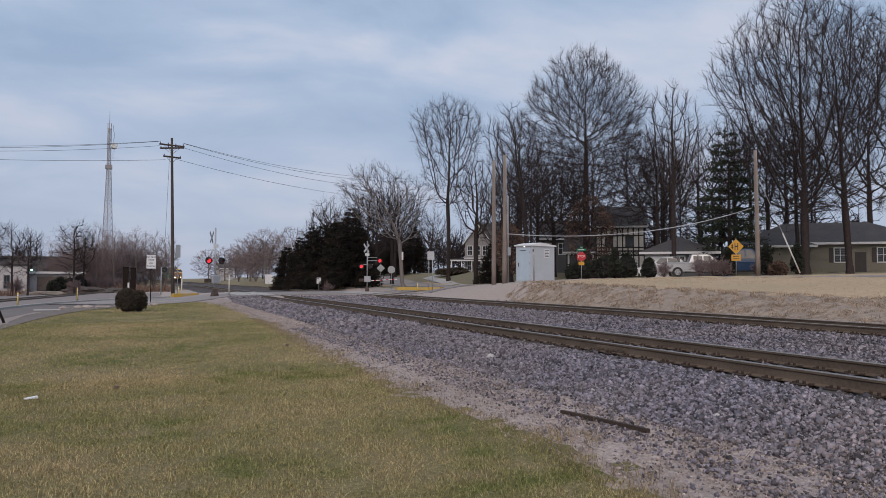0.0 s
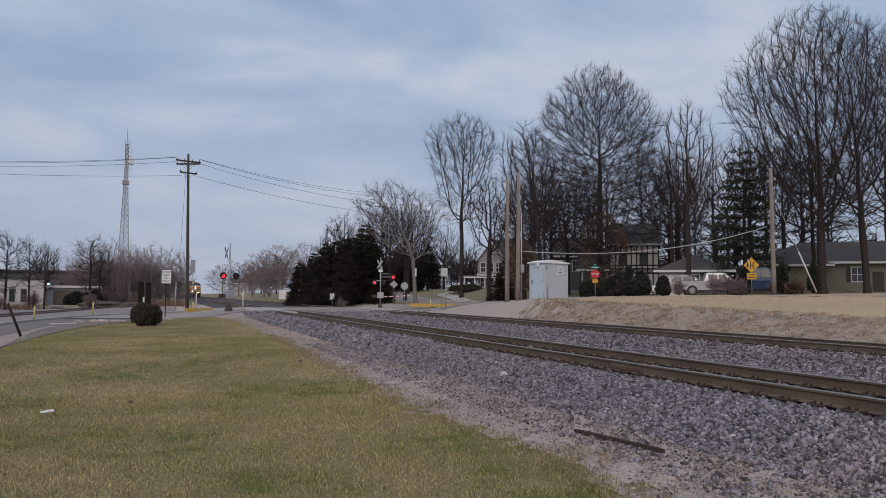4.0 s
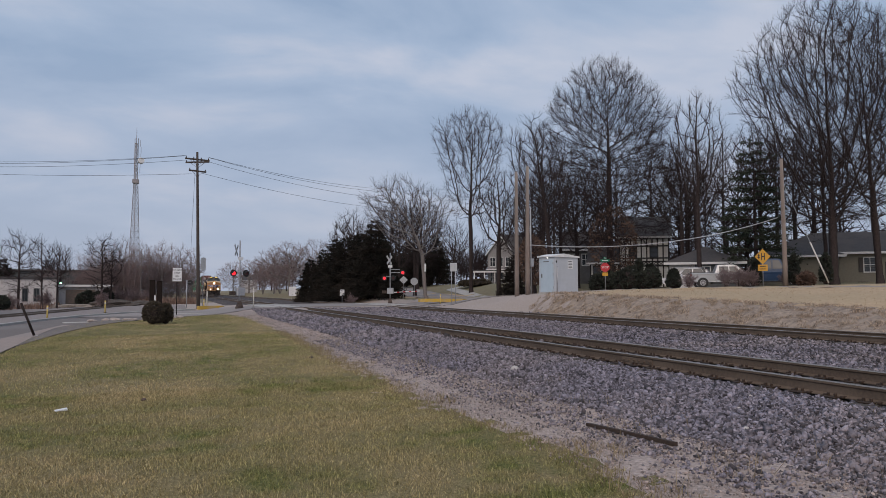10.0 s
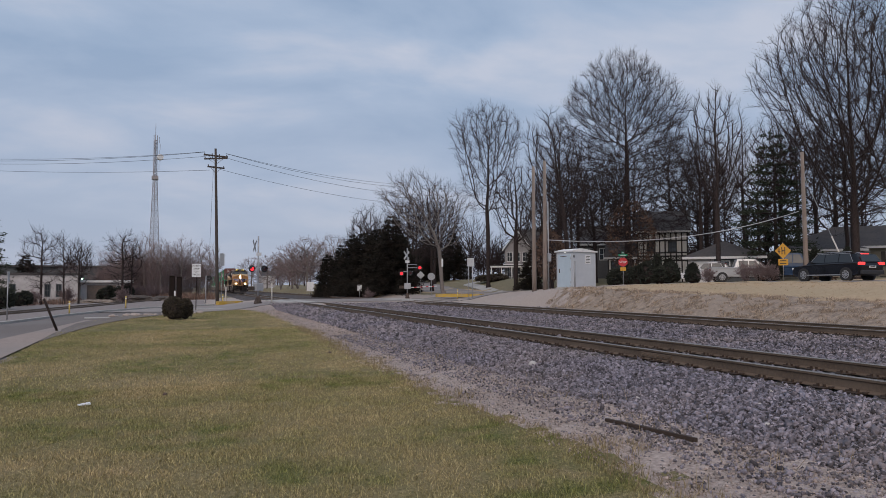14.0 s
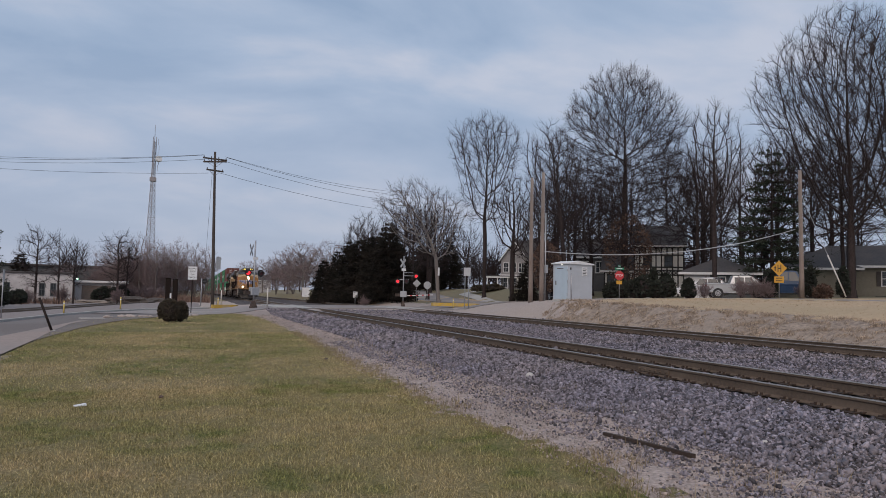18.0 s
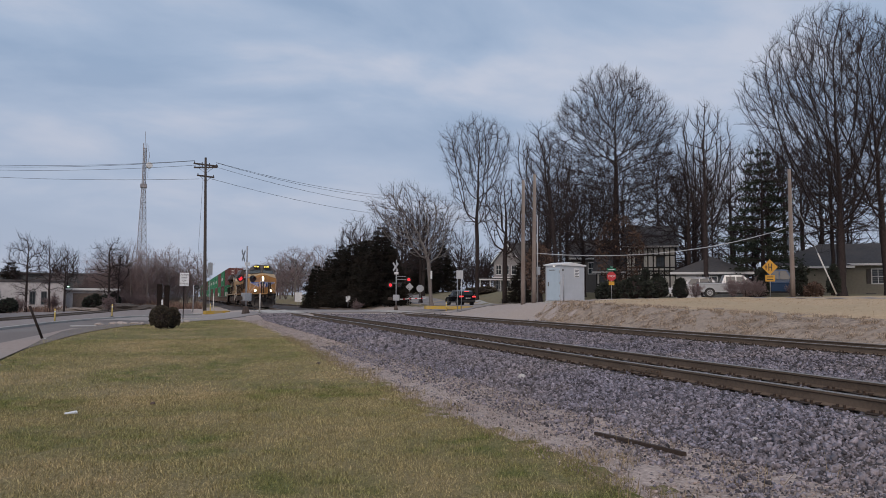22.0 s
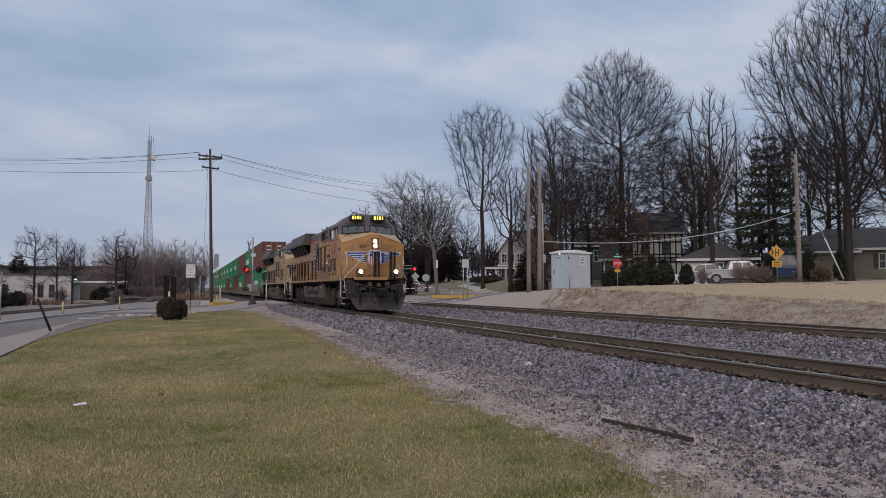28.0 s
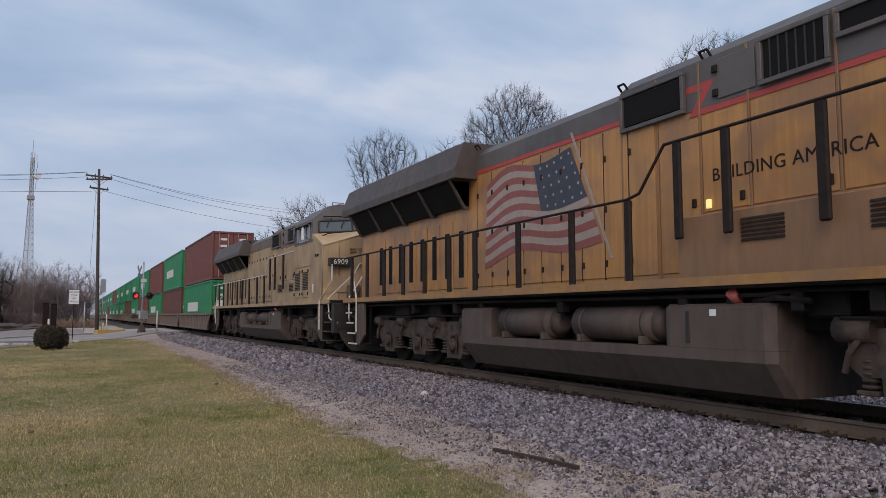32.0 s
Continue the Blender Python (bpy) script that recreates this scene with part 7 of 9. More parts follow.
# ---- radio tower ----
def build_tower():
    t = thing("radio_tower", "tall grey lattice radio tower with a dish and whip aerial", "tower", m=pose(-14.4, 281.7, -1))
    H, w0, w1 = 57.0, 2.6, 0.65
    def leg(k, z):
        w = w0 + (w1 - w0) * min(z / (H * 0.78), 1)
        a = 2 * math.pi * k / 3 + 0.5
        return Vector((w * math.cos(a), w * math.sin(a), z))
    for k in range(3):
        bm = B()
        pts = [leg(k, H * i / 20) for i in range(21)]
        loft(bm, [[p + Vector((0.11 * math.cos(1.2566 * j), 0.11 * math.sin(1.2566 * j), 0)) for j in range(5)] for p in pts])
        part("leg", bm, M["tower"], t)
    bm = B()
    z, k = 0.0, 0
    while z < H - 2:
        st = 2.6 - 1.2 * z / H
        for s in range(3):
            tube(bm, leg(s, z), leg((s + 1) % 3, z + st), 0.055, 0.055, 4, False)
            tube(bm, leg((s + 1) % 3, z), leg(s, z + st), 0.055, 0.055, 4, False)
            tube(bm, leg(s, z), leg((s + 1) % 3, z), 0.05, 0.05, 4, False)
        z += st
    part("bracing", bm, M["tower"], t)
    bm = tube(B(), (0, 0, H), (0, 0, H + 4.2), 0.09, 0.05, 6)
    part("aerial", bm, M["tower"], t)
    bm = B()
    tube(bm, (1.6, -1.2, H - 8.2), (1.9, -2.1, H - 8.2), 1.15, 1.0, 18)
    part("dish", bm, M["sign_white"], t)
    bm = box(B(), -1.1, 1.1, -0.9, 0.9, H - 16.2, H - 14.8, 0.1)
    part("equipment_ring", bm, M["tower"], t)
    for k in range(5):
        bm = tube(B(), (1.3 + 0.3 * (k % 2), -0.6, H - 3 - 2.4 * k), (1.3 + 0.3 * (k % 2), -0.6, H - 0.8 - 2.4 * k), 0.07, 0.07, 5)
        part("whip", bm, M["tower"], t)


build_tower()


# ---- buildings ----
M["wall_white"] = surf("white_block_wall", (0.50, 0.485, 0.485), (0.41, 0.395, 0.40), 2.5, 0.85, 0.15, c3=(0.31, 0.295, 0.295), scale2=0.45, amount3=0.7)
M["wall_dark"] = surf("dark_metal_wall", (0.075, 0.085, 0.09), (0.06, 0.065, 0.07), 3, 0.7, 0.1)
M["siding_sage"] = surf("sage_green_siding", (0.205, 0.19, 0.15), (0.17, 0.157, 0.125), 5, 0.75, 0.1)
M["siding_grey"] = surf("pale_grey_siding", (0.245, 0.235, 0.24), (0.20, 0.193, 0.198), 5, 0.75, 0.1)
M["siding_dim"] = surf("dim_grey_siding", (0.13, 0.125, 0.125), (0.10, 0.096, 0.096), 5, 0.8, 0.1)
M["roof_dark"] = surf("dark_asphalt_shingle", (0.075, 0.072, 0.075), (0.045, 0.044, 0.047), 6, 0.95, 0.4, c3=(0.09, 0.08, 0.075), scale2=0.5)
M["stucco"] = surf("cream_stucco", (0.70, 0.69, 0.66), (0.60, 0.59, 0.56), 5, 0.9, 0.15)
M["trim"] = surf("white_trim_paint", (0.62, 0.62, 0.62), (0.54, 0.54, 0.54), 6, 0.7, 0.05)
M["timber_black"] = surf("black_timber", (0.035, 0.033, 0.032), (0.022, 0.021, 0.021), 6, 0.8, 0.15)
M["shutter"] = surf("dark_shutter", (0.05, 0.042, 0.038), (0.035, 0.03, 0.028), 8, 0.7, 0.1)


def window_on(parent, x, y, z, w, h, turn, shutters=False, frame_mat="trim"):
    """A window whose outside faces -y before the turn; x, y, z at its bottom middle on the wall."""
    m = pose(x, y, z, 0, 0, turn)
    bm = box(B(), -w / 2, w / 2, -0.02, 0.04, 0, h)
    win = part("window", bm, M["glass_dark"], parent)
    win.matrix_basis = m
    bm = B()
    for x0, x1, z0, z1 in ((-w / 2 - 0.09, w / 2 + 0.09, -0.1, 0), (-w / 2 - 0.09, w / 2 + 0.09, h, h + 0.1), (-w / 2 - 0.09, -w / 2, 0, h), (w / 2, w / 2 + 0.09, 0, h), (-0.025, 0.025, 0, h), (-w / 2, w / 2, h / 2 - 0.025, h / 2 + 0.025)):
        box(bm, x0, x1, -0.06, 0.0, z0, z1)
    part("window_frame", bm, M[frame_mat], win)
    if shutters:
        for s in (-1, 1):
            bm = box(B(), min(s * (w / 2 + 0.1), s * (w / 2 + 0.5)), max(s * (w / 2 + 0.1), s * (w / 2 + 0.5)), -0.06, -0.01, -0.05, h + 0.05, 0.01)
            part("shutter", bm, M["shutter"], win)
    return win


def gable_house(name, label, x, y, turn, w, d, h, rise, wall, roof, overhang=0.45, hip=False, base=None, siding=0.0):
    """A house: walls, roof planes with eaves; front faces -y before the turn, centred on x."""
    z = gz(x, y) - 0.1 if base is None else base
    hs = thing(name, label, "house", "houses", pose(x, y, z, 0, 0, turn))
    bm = box(B(), -w / 2, w / 2, 0, d, -0.3, h)
    wl = part("wall", bm, M[wall], hs)
    if siding:
        k = 0
        bm = B()
        zz = 0.3
        while zz < h - 0.05:
            for y0, y1 in ((-0.025, 0.0), (d, d + 0.025)):
                box(bm, -w / 2, w / 2, y0, y1, zz, zz + 0.02)
            for x0, x1 in ((-w / 2 - 0.025, -w / 2), (w / 2, w / 2 + 0.025)):
                box(bm, x0, x1, 0, d, zz, zz + 0.02)
            zz += siding
        part("siding_lap", bm, M[wall], hs)
    o = overhang
    bm = B()
    if hip:
        e = min(w, d) / 2
        loft(bm, [[(-w / 2 - o, -o, h - 0.08), (w / 2 + o, -o, h - 0.08), (w / 2 + o, d + o, h - 0.08), (-w / 2 - o, d + o, h - 0.08)], [(-w / 2 - o, -o, h + 0.1), (w / 2 + o, -o, h + 0.1), (w / 2 + o, d + o, h + 0.1), (-w / 2 - o, d + o, h + 0.1)], [(-w / 2 + e, d / 2 - 0.02, h + rise), (w / 2 - e, d / 2 - 0.02, h + rise), (w / 2 - e, d / 2 + 0.02, h + rise), (-w / 2 + e, d / 2 + 0.02, h + rise)]])
    else:
        prism(bm, [(-o, h - 0.05), (d / 2, h + rise), (d + o, h - 0.05), (d + o, h + 0.12), (d / 2, h + rise + 0.18), (-o, h + 0.12)], "x", -w / 2 - o, w / 2 + o)
    part("roof", bm, M[roof], hs)
    if not hip:
        bm = B()
        for s in (-1, 1):
            prism(bm, [(0, h - 0.02), (d, h - 0.02), (d / 2, h + rise)], "x", s * (w / 2 - 0.12), s * w / 2)
        part("gable_wall", bm, M[wall], hs)
    bm = B()
    box(bm, -w / 2 - o, w / 2 + o, -o - 0.03, -o, h - 0.12, h + 0.1)
    part("fascia", bm, M["trim"], hs)
    return hs


# sage-green ranch house
gh = gable_house("house", "low sage-green ranch house with dark hipped roof behind bare trees", 63.5, 54.2, -40, 17, 9, 3.0, 2.4, "siding_sage", "roof_dark", 0.6, True, siding=0.22)
for x in (-7.0, -3.4, 0.6, 4.4):
    window_on(gh, x, 0, 1.15, 1.0, 1.35, 0, True)
bm = box(B(), 1.9, 2.9, -0.04, 0.0, 0, 2.1, 0.01)
part("door", bm, M["shutter"], gh)
for k in range(5):
    bm = box(B(), -6.5 + 3 * k, -5.6 + 3 * k, -0.03, 0.0, -0.1, 0.16)
    part("foundation_vent", bm, M["black"], gh)
gw = gable_house("house", "wing of the sage-green ranch house with a dark roof", 57.2, 56.0, -40, 7, 8, 2.8, 1.9, "siding_sage", "roof_dark", 0.6, True, siding=0.22)
window_on(gw, -1.2, 0, 1.0, 0.9, 1.4, 0, True)
# garage with white door
gg = gable_house("garage", "low garage with a white door, white eaves and a dark roof", 46.3, 56.4, -39, 6.3, 6.2, 2.35, 1.7, "wall_white", "roof_dark", 0.5, True)
bm = box(B(), -2.9, -1.0, -0.06, 0.0, 0, 2.05, 0.01)
dr = part("garage_door", bm, M["trim"], gg, "white panelled garage door")
for k in range(4):
    bm = box(B(), -2.82, -1.08, -0.075, -0.055, 0.06 + 0.5 * k, 0.52 + 0.5 * k, 0.01)
    part("panel", bm, M["trim"], dr)
bm = box(B(), -0.85, 3.15, -0.03, 0.0, 0, 2.3)
part("front_wall", bm, M["wall_dark"], gg)
for xx in (0.0, 1.6):
    window_on(gg, xx, -0.03, 0.9, 0.9, 1.1, 0)


def timber_front(hs, w, h, step, bands, y=-0.03):
    """Black posts, rails and a lattice band on a stucco front that faces -y."""
    n = int(round(w / step))
    for k in range(n + 1):
        x = -w / 2 + 0.07 + (w - 0.14) * k / n
        bm = box(B(), x - 0.075, x + 0.075, y, 0.0, 0, h)
        part("timber_post", bm, M["timber_black"], hs)
    for z in bands:
        bm = box(B(), -w / 2, w / 2, y - 0.008, 0.0, z, z + 0.16)
        part("timber_rail", bm, M["timber_black"], hs)
    bm = B()
    z0, z1 = bands[1] + 0.16, bands[2]
    m = int(w / 0.36)
    for k in range(m):
        x0, x1 = -w / 2 + w * k / m, -w / 2 + w * (k + 1) / m
        tube(bm, (x0, y, z0), (x1, y, z1), 0.035, 0.035, 4)
        tube(bm, (x1, y, z0), (x0, y, z1), 0.035, 0.035, 4)
    part("timber_lattice", bm, M["timber_black"], hs)


# half-timbered house
th = gable_house("house", "half-timbered house with black timbers on cream stucco", 50.9, 72.4, -36, 5.6, 8.0, 6.0, 2.6, "stucco", "roof_dark", 0.35)
timber_front(th, 5.6, 6.0, 0.62, (0.1, 2.6, 3.1, 3.5, 4.9, 5.8))
for xx, zz, hh in ((-1.2, 0.7, 1.4), (1.1, 0.7, 1.4), (-1.25, 3.7, 1.1), (1.1, 3.7, 1.1)):
    window_on(th, xx, -0.05, zz, 0.8, hh, 0, False, "timber_black")
th2 = gable_house("house", "low side wing of the half-timbered house under a dark roof", 47.6, 75.6, -36, 3.4, 6.5, 3.2, 2.6, "stucco", "roof_dark", 0.4)
timber_front(th2, 3.4, 3.2, 0.6, (0.1, 1.3, 1.7, 3.0))
for xx in (-0.9, 0.9):
    window_on(th2, xx, -0.05, 1.9, 0.7, 0.9, 0, False, "timber_black")
dh = gable_house("house", "dim grey house with a dark gabled roof behind the oaks", 51.2, 85.9, -30, 6.0, 8.0, 4.6, 2.6, "siding_dim", "roof_dark", 0.4)
for xx in (-1.8, 0.0, 1.8):
    window_on(dh, xx, -0.02, 2.6, 0.9, 1.4, 0)
bm = box(B(), -2.4, -1.6, 3.2, 4.0, 5.0, 8.4, 0.03)
part("chimney", bm, M["roof_dark"], dh)

# grey Victorian house with porch: gabled front wing before a higher main roof
vh = thing("house", "pale grey two-storey house with steep gable and white porch", "house", "houses", pose(55.6, 123.0, gz(55.6, 123.0) - 0.3, 0, 0, -24))
bm = box(B(), -2.4, 2.2, 0, 6, -0.3, 6.0)
part("wall", bm, M["siding_grey"], vh)
bm = B()
prism(bm, [(-2.4, 5.98), (2.2, 5.98), (-0.1, 9.0)], "y", 0.0, 6.0)
part("gable_wall", bm, M["siding_grey"], vh)
bm = B()
prism(bm, [(-2.85, 5.5), (-0.1, 9.1), (2.65, 5.5), (2.65, 5.72), (-0.1, 9.35), (-2.85, 5.72)], "y", -0.4, 6.2)
part("roof", bm, M["roof_dark"], vh)
for s in (-1, 1):
    bm = tube(B(), (-0.1 + s * 2.72, -0.42, 5.62), (-0.1, -0.42, 9.2), 0.1, 0.1, 4)
    part("rake_board", bm, M["trim"], vh)
bm = box(B(), 0.5, 7.5, 1.2, 8.5, -0.3, 5.8)
part("main_wall", bm, M["siding_grey"], vh)
bm = B()
prism(bm, [(0.7, 5.7), (4.85, 9.9), (9.0, 5.7)], "x", 0.0, 8.0)
part("main_roof", bm, M["roof_dark"], vh)
bm = box(B(), -2.6, 2.4, -0.06, 0.0, 2.95, 3.2)
part("belt_board", bm, M["trim"], vh)
for xx in (-1.5, -0.1, 1.3):
    window_on(vh, xx, -0.02, 3.7, 0.85, 1.6, 0)
    window_on(vh, xx, -0.02, 0.9, 0.85, 1.7, 0)
window_on(vh, -0.1, -0.02, 6.7, 0.5, 0.9, 0)
bm = box(B(), -5.0, 2.6, -2.3, 0.05, 2.7, 2.95, 0.02)
part("porch_roof", bm, M["roof_dark"], vh)
bm = box(B(), -5.0, 2.6, -2.36, -2.26, 2.5, 2.75, 0.02)
part("porch_fascia", bm, M["trim"], vh)
bm = box(B(), -4.9, 2.5, -2.2, 0.0, 0.3, 0.5, 0.02)
part("porch_floor", bm, M["trim"], vh)
for k in range(5):
    bm = tube(B(), (-4.8 + 1.8 * k, -2.1, 0.5), (-4.8 + 1.8 * k, -2.1, 2.5), 0.09, 0.08, 8)
    part("porch_post", bm, M["trim"], vh)
for k in range(24):
    if 8 < k < 14:
        continue
    xx = -4.7 + 0.3 * k
    bm = box(B(), xx, xx + 0.07, -2.14, -2.06, 0.55, 1.25)
    part("baluster", bm, M["trim"], vh)
for x0, x1 in ((-4.8, -2.2), (-0.5, 2.4)):
    bm = box(B(), x0, x1, -2.16, -2.04, 1.25, 1.35)
    part("porch_rail", bm, M["trim"], vh)
for k in range(5):
    bm = box(B(), -2.1, -0.6, -2.5 - 0.3 * k, -2.2 - 0.3 * k, -0.3, 0.42 - 0.14 * k, 0.01)
    part("porch_step", bm, M["trim"], vh)
for xx in (-2.15, -0.55):
    bm = tube(B(), (xx, -2.2, 1.35), (xx, -3.9, 0.7), 0.06, 0.06, 6)
    part("stair_rail", bm, M["trim"], vh)

# white workshop across the street, dark shed behind
wb = thing("workshop", "long low white block workshop with small windows", "building", "", pose(-20.5, 106.5, gz(-20, 106) - 0.05, 0, 0, 8))
bm = box(B(), -14, 6.0, 0, 9, -0.2, 3.7)
part("wall", bm, M["wall_white"], wb)
bm = box(B(), -14.2, 6.2, -0.2, 9.2, 3.7, 3.95, 0.03)
part("roof", bm, M["roof_dark"], wb)
for xx in (-12.0, -7.5, -1.6, 2.3, 3.6):
    window_on(wb, xx, -0.01, 0.9, 0.5, 1.5, 0, False, "wall_dark")
wg = thing("garage", "small white garage with a brown roller door and flat roof", "building", "", pose(-11.6, 110.5, gz(-12, 110) - 0.05, 0, 0, 8))
bm = box(B(), -3.2, 3.0, 0, 6, -0.2, 2.55)
part("wall", bm, M["wall_white"], wg)
bm = box(B(), -3.4, 3.4, -0.5, 6.2, 2.55, 2.85, 0.03)
part("roof", bm, M["trim"], wg)
bm = box(B(), -2.4, 1.2, -0.05, 0.0, 0, 2.2, 0.01)
d = part("roller_door", bm, surf("brown_roller_door", (0.13, 0.115, 0.10), (0.1, 0.09, 0.08), 4, 0.6, 0.1), wg)
for k in range(8):
    bm = box(B(), -2.38, 1.18, -0.065, -0.045, 0.06 + 0.27 * k, 0.27 + 0.27 * k, 0.01)
    part("slat", bm, M["car_grey"], d)
bm = box(B(), -3.15, -2.9, -0.2, -0.05, 3.0, 3.12, 0.03)
part("wall_lamp", bm, glow("greenish_wall_lamp", (0.45, 1.0, 0.65), 6.0), wg)
db = thing("warehouse", "long dark metal warehouse with a flat roofline", "building", "", pose(-26, 140, gz(-26, 140) - 0.05, 0, 0, 6))
bm = box(B(), -40, 14, 0, 16, -0.2, 5.6)
part("wall", bm, M["wall_dark"], db)
bm = box(B(), -40.2, 14.2, -0.3, 16.2, 5.6, 5.95, 0.03)
part("roof", bm, M["roof_dark"], db)
for k in range(10):
    bm = box(B(), -36 + 5 * k, -33.5 + 5 * k, -0.04, 0.0, 2.9, 4.0)
    part("window", bm, M["glass_dark"], db)
fb = gable_house("building", "distant pale building beyond the crossing", 23.0, 252, 5, 4.5, 8, 4.0, 1.8, "wall_white", "roof_dark", 0.3)


# spur track beyond the street
def spur():
    tr = thing("spur_track", "rusty little-used spur track beyond the street", "railway track", kind="structure")
    for s in (-0.75, 0.75):
        bm = B()
        pts = [(-15.5, 42), (-11.6, 62), (-8.4, 84), (-5.0, 110), (0.0, 150), (4.5, 200)]
        for (xa, ya), (xb, yb) in zip(pts, pts[1:]):
            loft(bm, [[(xa + s - 0.05, ya, gz(xa, ya) + 0.02), (xa + s + 0.05, ya, gz(xa, ya) + 0.02), (xa + s + 0.035, ya, gz(xa, ya) + 0.13), (xa + s - 0.035, ya, gz(xa, ya) + 0.13)], [(xb + s - 0.05, yb, gz(xb, yb) + 0.02), (xb + s + 0.05, yb, gz(xb, yb) + 0.02), (xb + s + 0.035, yb, gz(xb, yb) + 0.13), (xb + s - 0.035, yb, gz(xb, yb) + 0.13)]])
        part("rail", bm, M["rail_side"], tr)


spur()


def mound(x, y, rx, ry, h, label, material):
    bm = B()
    bmesh.ops.create_icosphere(bm, subdivisions=4, radius=1.0)
    for v in bm.verts:
        k = 1 + 0.35 * noise.noise(v.co * 2.2 + Vector((x, y, 0))) + 0.12 * noise.noise(v.co * 7)
        v.co = Vector((v.co.x * rx * k, v.co.y * ry * k, max(v.co.z, -0.3) * h * k))
    o = tagged(part("soil_mound", bm, M[material]), label, "mound")
    o.matrix_basis = pose(x, y, gz(x, y) + 0.02)


M["dark_soil"] = surf("dark_soil", (0.11, 0.09, 0.075), (0.05, 0.042, 0.038), 5, 0.95, 0.8, coord="World", bump_dist=0.05)
mound(-7.2, 99.0, 2.8, 1.6, 0.75, "low mound of dark soil beside the spur track", "dark_soil")
mound(-4.0, 104.0, 2.4, 1.4, 0.5, "low mound of dark soil beside the spur track", "dark_soil")
mound(-11.5, 97.0, 2.4, 1.2, 0.35, "low mound of dark soil beside the spur track", "rough_grass")


# ---- road vehicles ----
def car(name, label, paint, L, W, H, style, group="road vehicles"):
    """A car heading along -y before it is turned; origin on the ground in its middle."""
    c = thing(name, label, "car" if style != "pickup" else "pickup truck", group)
    p = M[paint]
    f, r = -L / 2, L / 2
    belt = H * 0.60
    if style == "suv":
        side = [(f + 0.04, 0.36), (f, 0.55), (f + 0.03, 0.74), (f + 0.16, 0.87), (f + 0.55, 0.95), (f + 1.25, belt - 0.02), (f + 2.2, belt + 0.01), (r - 0.35, belt + 0.05), (r - 0.10, belt + 0.02), (r, 0.86), (r - 0.03, 0.55), (r - 0.12, 0.36), (r - 0.35, 0.27), (f + 0.3, 0.25)]
        roof = [(f + 1.12, belt - 0.04), (f + 1.62, belt + 0.34), (f + 2.10, H - 0.10), (f + 2.45, H - 0.02), (f + 2.9, H), (r - 1.1, H - 0.09), (r - 0.58, H - 0.18), (r - 0.45, H - 0.24), (r - 0.05, belt + 0.02)]
        cuts = ((f + 1.55, f + 2.45), (f + 2.52, f + 3.45), (f + 3.52, r - 0.55))
    elif style == "pickup":
        side = [(f, 0.5), (f, 0.98), (f + 0.1, 1.1), (f + 1.35, 1.2), (r - 0.02, 1.2), (r, 0.55), (r - 0.2, 0.42), (f + 0.2, 0.38)]
        roof = [(f + 1.3, 1.18), (f + 1.95, H - 0.05), (f + 2.2, H), (f + 3.4, H - 0.02), (f + 3.65, 1.18)]
        cuts = ((f + 1.72, f + 2.5), (f + 2.58, f + 3.3))
    else:
        side = [(f, 0.45), (f, 0.66), (f + 0.2, 0.78), (f + 1.3, 0.92), (r - 0.05, 0.96), (r, 0.7), (r - 0.1, 0.38), (f + 0.2, 0.28)]
        roof = [(f + 1.15, 0.90), (f + 2.0, H - 0.04), (f + 2.6, H), (r - 1.4, H - 0.04), (r - 0.5, 0.94)]
        cuts = ((f + 1.65, f + 2.45), (f + 2.55, r - 1.1))
    wh = W / 2
    bm = B()
    mz = 0.62
    ring = lambda x, k, j: [(x, y * k, mz + (z - mz) * j) for y, z in side]
    loft(bm, [ring(-wh + 0.02, 0.93, 0.72), ring(-wh, 0.955, 0.86), ring(-wh + 0.05, 0.985, 0.96), ring(-wh + 0.16, 1.0, 1.0), ring(wh - 0.16, 1.0, 1.0), ring(wh - 0.05, 0.985, 0.96), ring(wh, 0.955, 0.86), ring(wh - 0.02, 0.93, 0.72)], smooth=False)
    part("body", bm, p, c)
    bm = B()
    tuck = 0.20
    zt = H
    xo = lambda z: wh - 0.06 - tuck * max(z - belt, 0) / (zt - belt)
    loft(bm, [[(-xo(z), y, z) for y, z in roof], [(-xo(z) + 0.10, y * 1.0, z + 0.025) for y, z in roof], [(xo(z) - 0.10, y, z + 0.025) for y, z in roof], [(xo(z), y, z) for y, z in roof]])
    part("cabin", bm, p, c)
    zl, zh = belt + 0.06, H - 0.14
    for s in (-1, 1):
        for k, (a, b) in enumerate(cuts):
            la = a + (0.30 if k == 0 else 0.0)
            rb = b - (0.28 if k == len(cuts) - 1 and style == "suv" else 0.0)
            bm = B()
            q = [(a - (0.12 if k == 0 else 0), zl), (b, zl), (rb, zh), (la, zh)]
            loft(bm, [[(s * (xo(z) - 0.01), y, z) for y, z in q], [(s * (xo(z) + 0.008), y, z) for y, z in q]])
            part("side_window", bm, M["glass_dark"], c)
        if style == "suv":
            bm = B()
            pipe(bm, [(s * (xo(zl) + 0.012), cuts[0][0] - 0.1, zl), (s * (xo(zh) + 0.012), cuts[0][0] + 0.33, zh + 0.02), (s * (xo(zh) + 0.012), cuts[-1][1] - 0.3, zh + 0.02), (s * (xo(zl) + 0.012), cuts[-1][1] + 0.02, zl)], 0.014)
            part("window_trim", bm, M["galv"], c, "bright metal strip round the side windows")
        bm = B()
        pipe(bm, [(s * (xo(H) + 0.02), cuts[0][0] + 0.3, H - 0.04), (s * (xo(H) + 0.02), cuts[-1][1] - 0.2, H - 0.02)], 0.02)
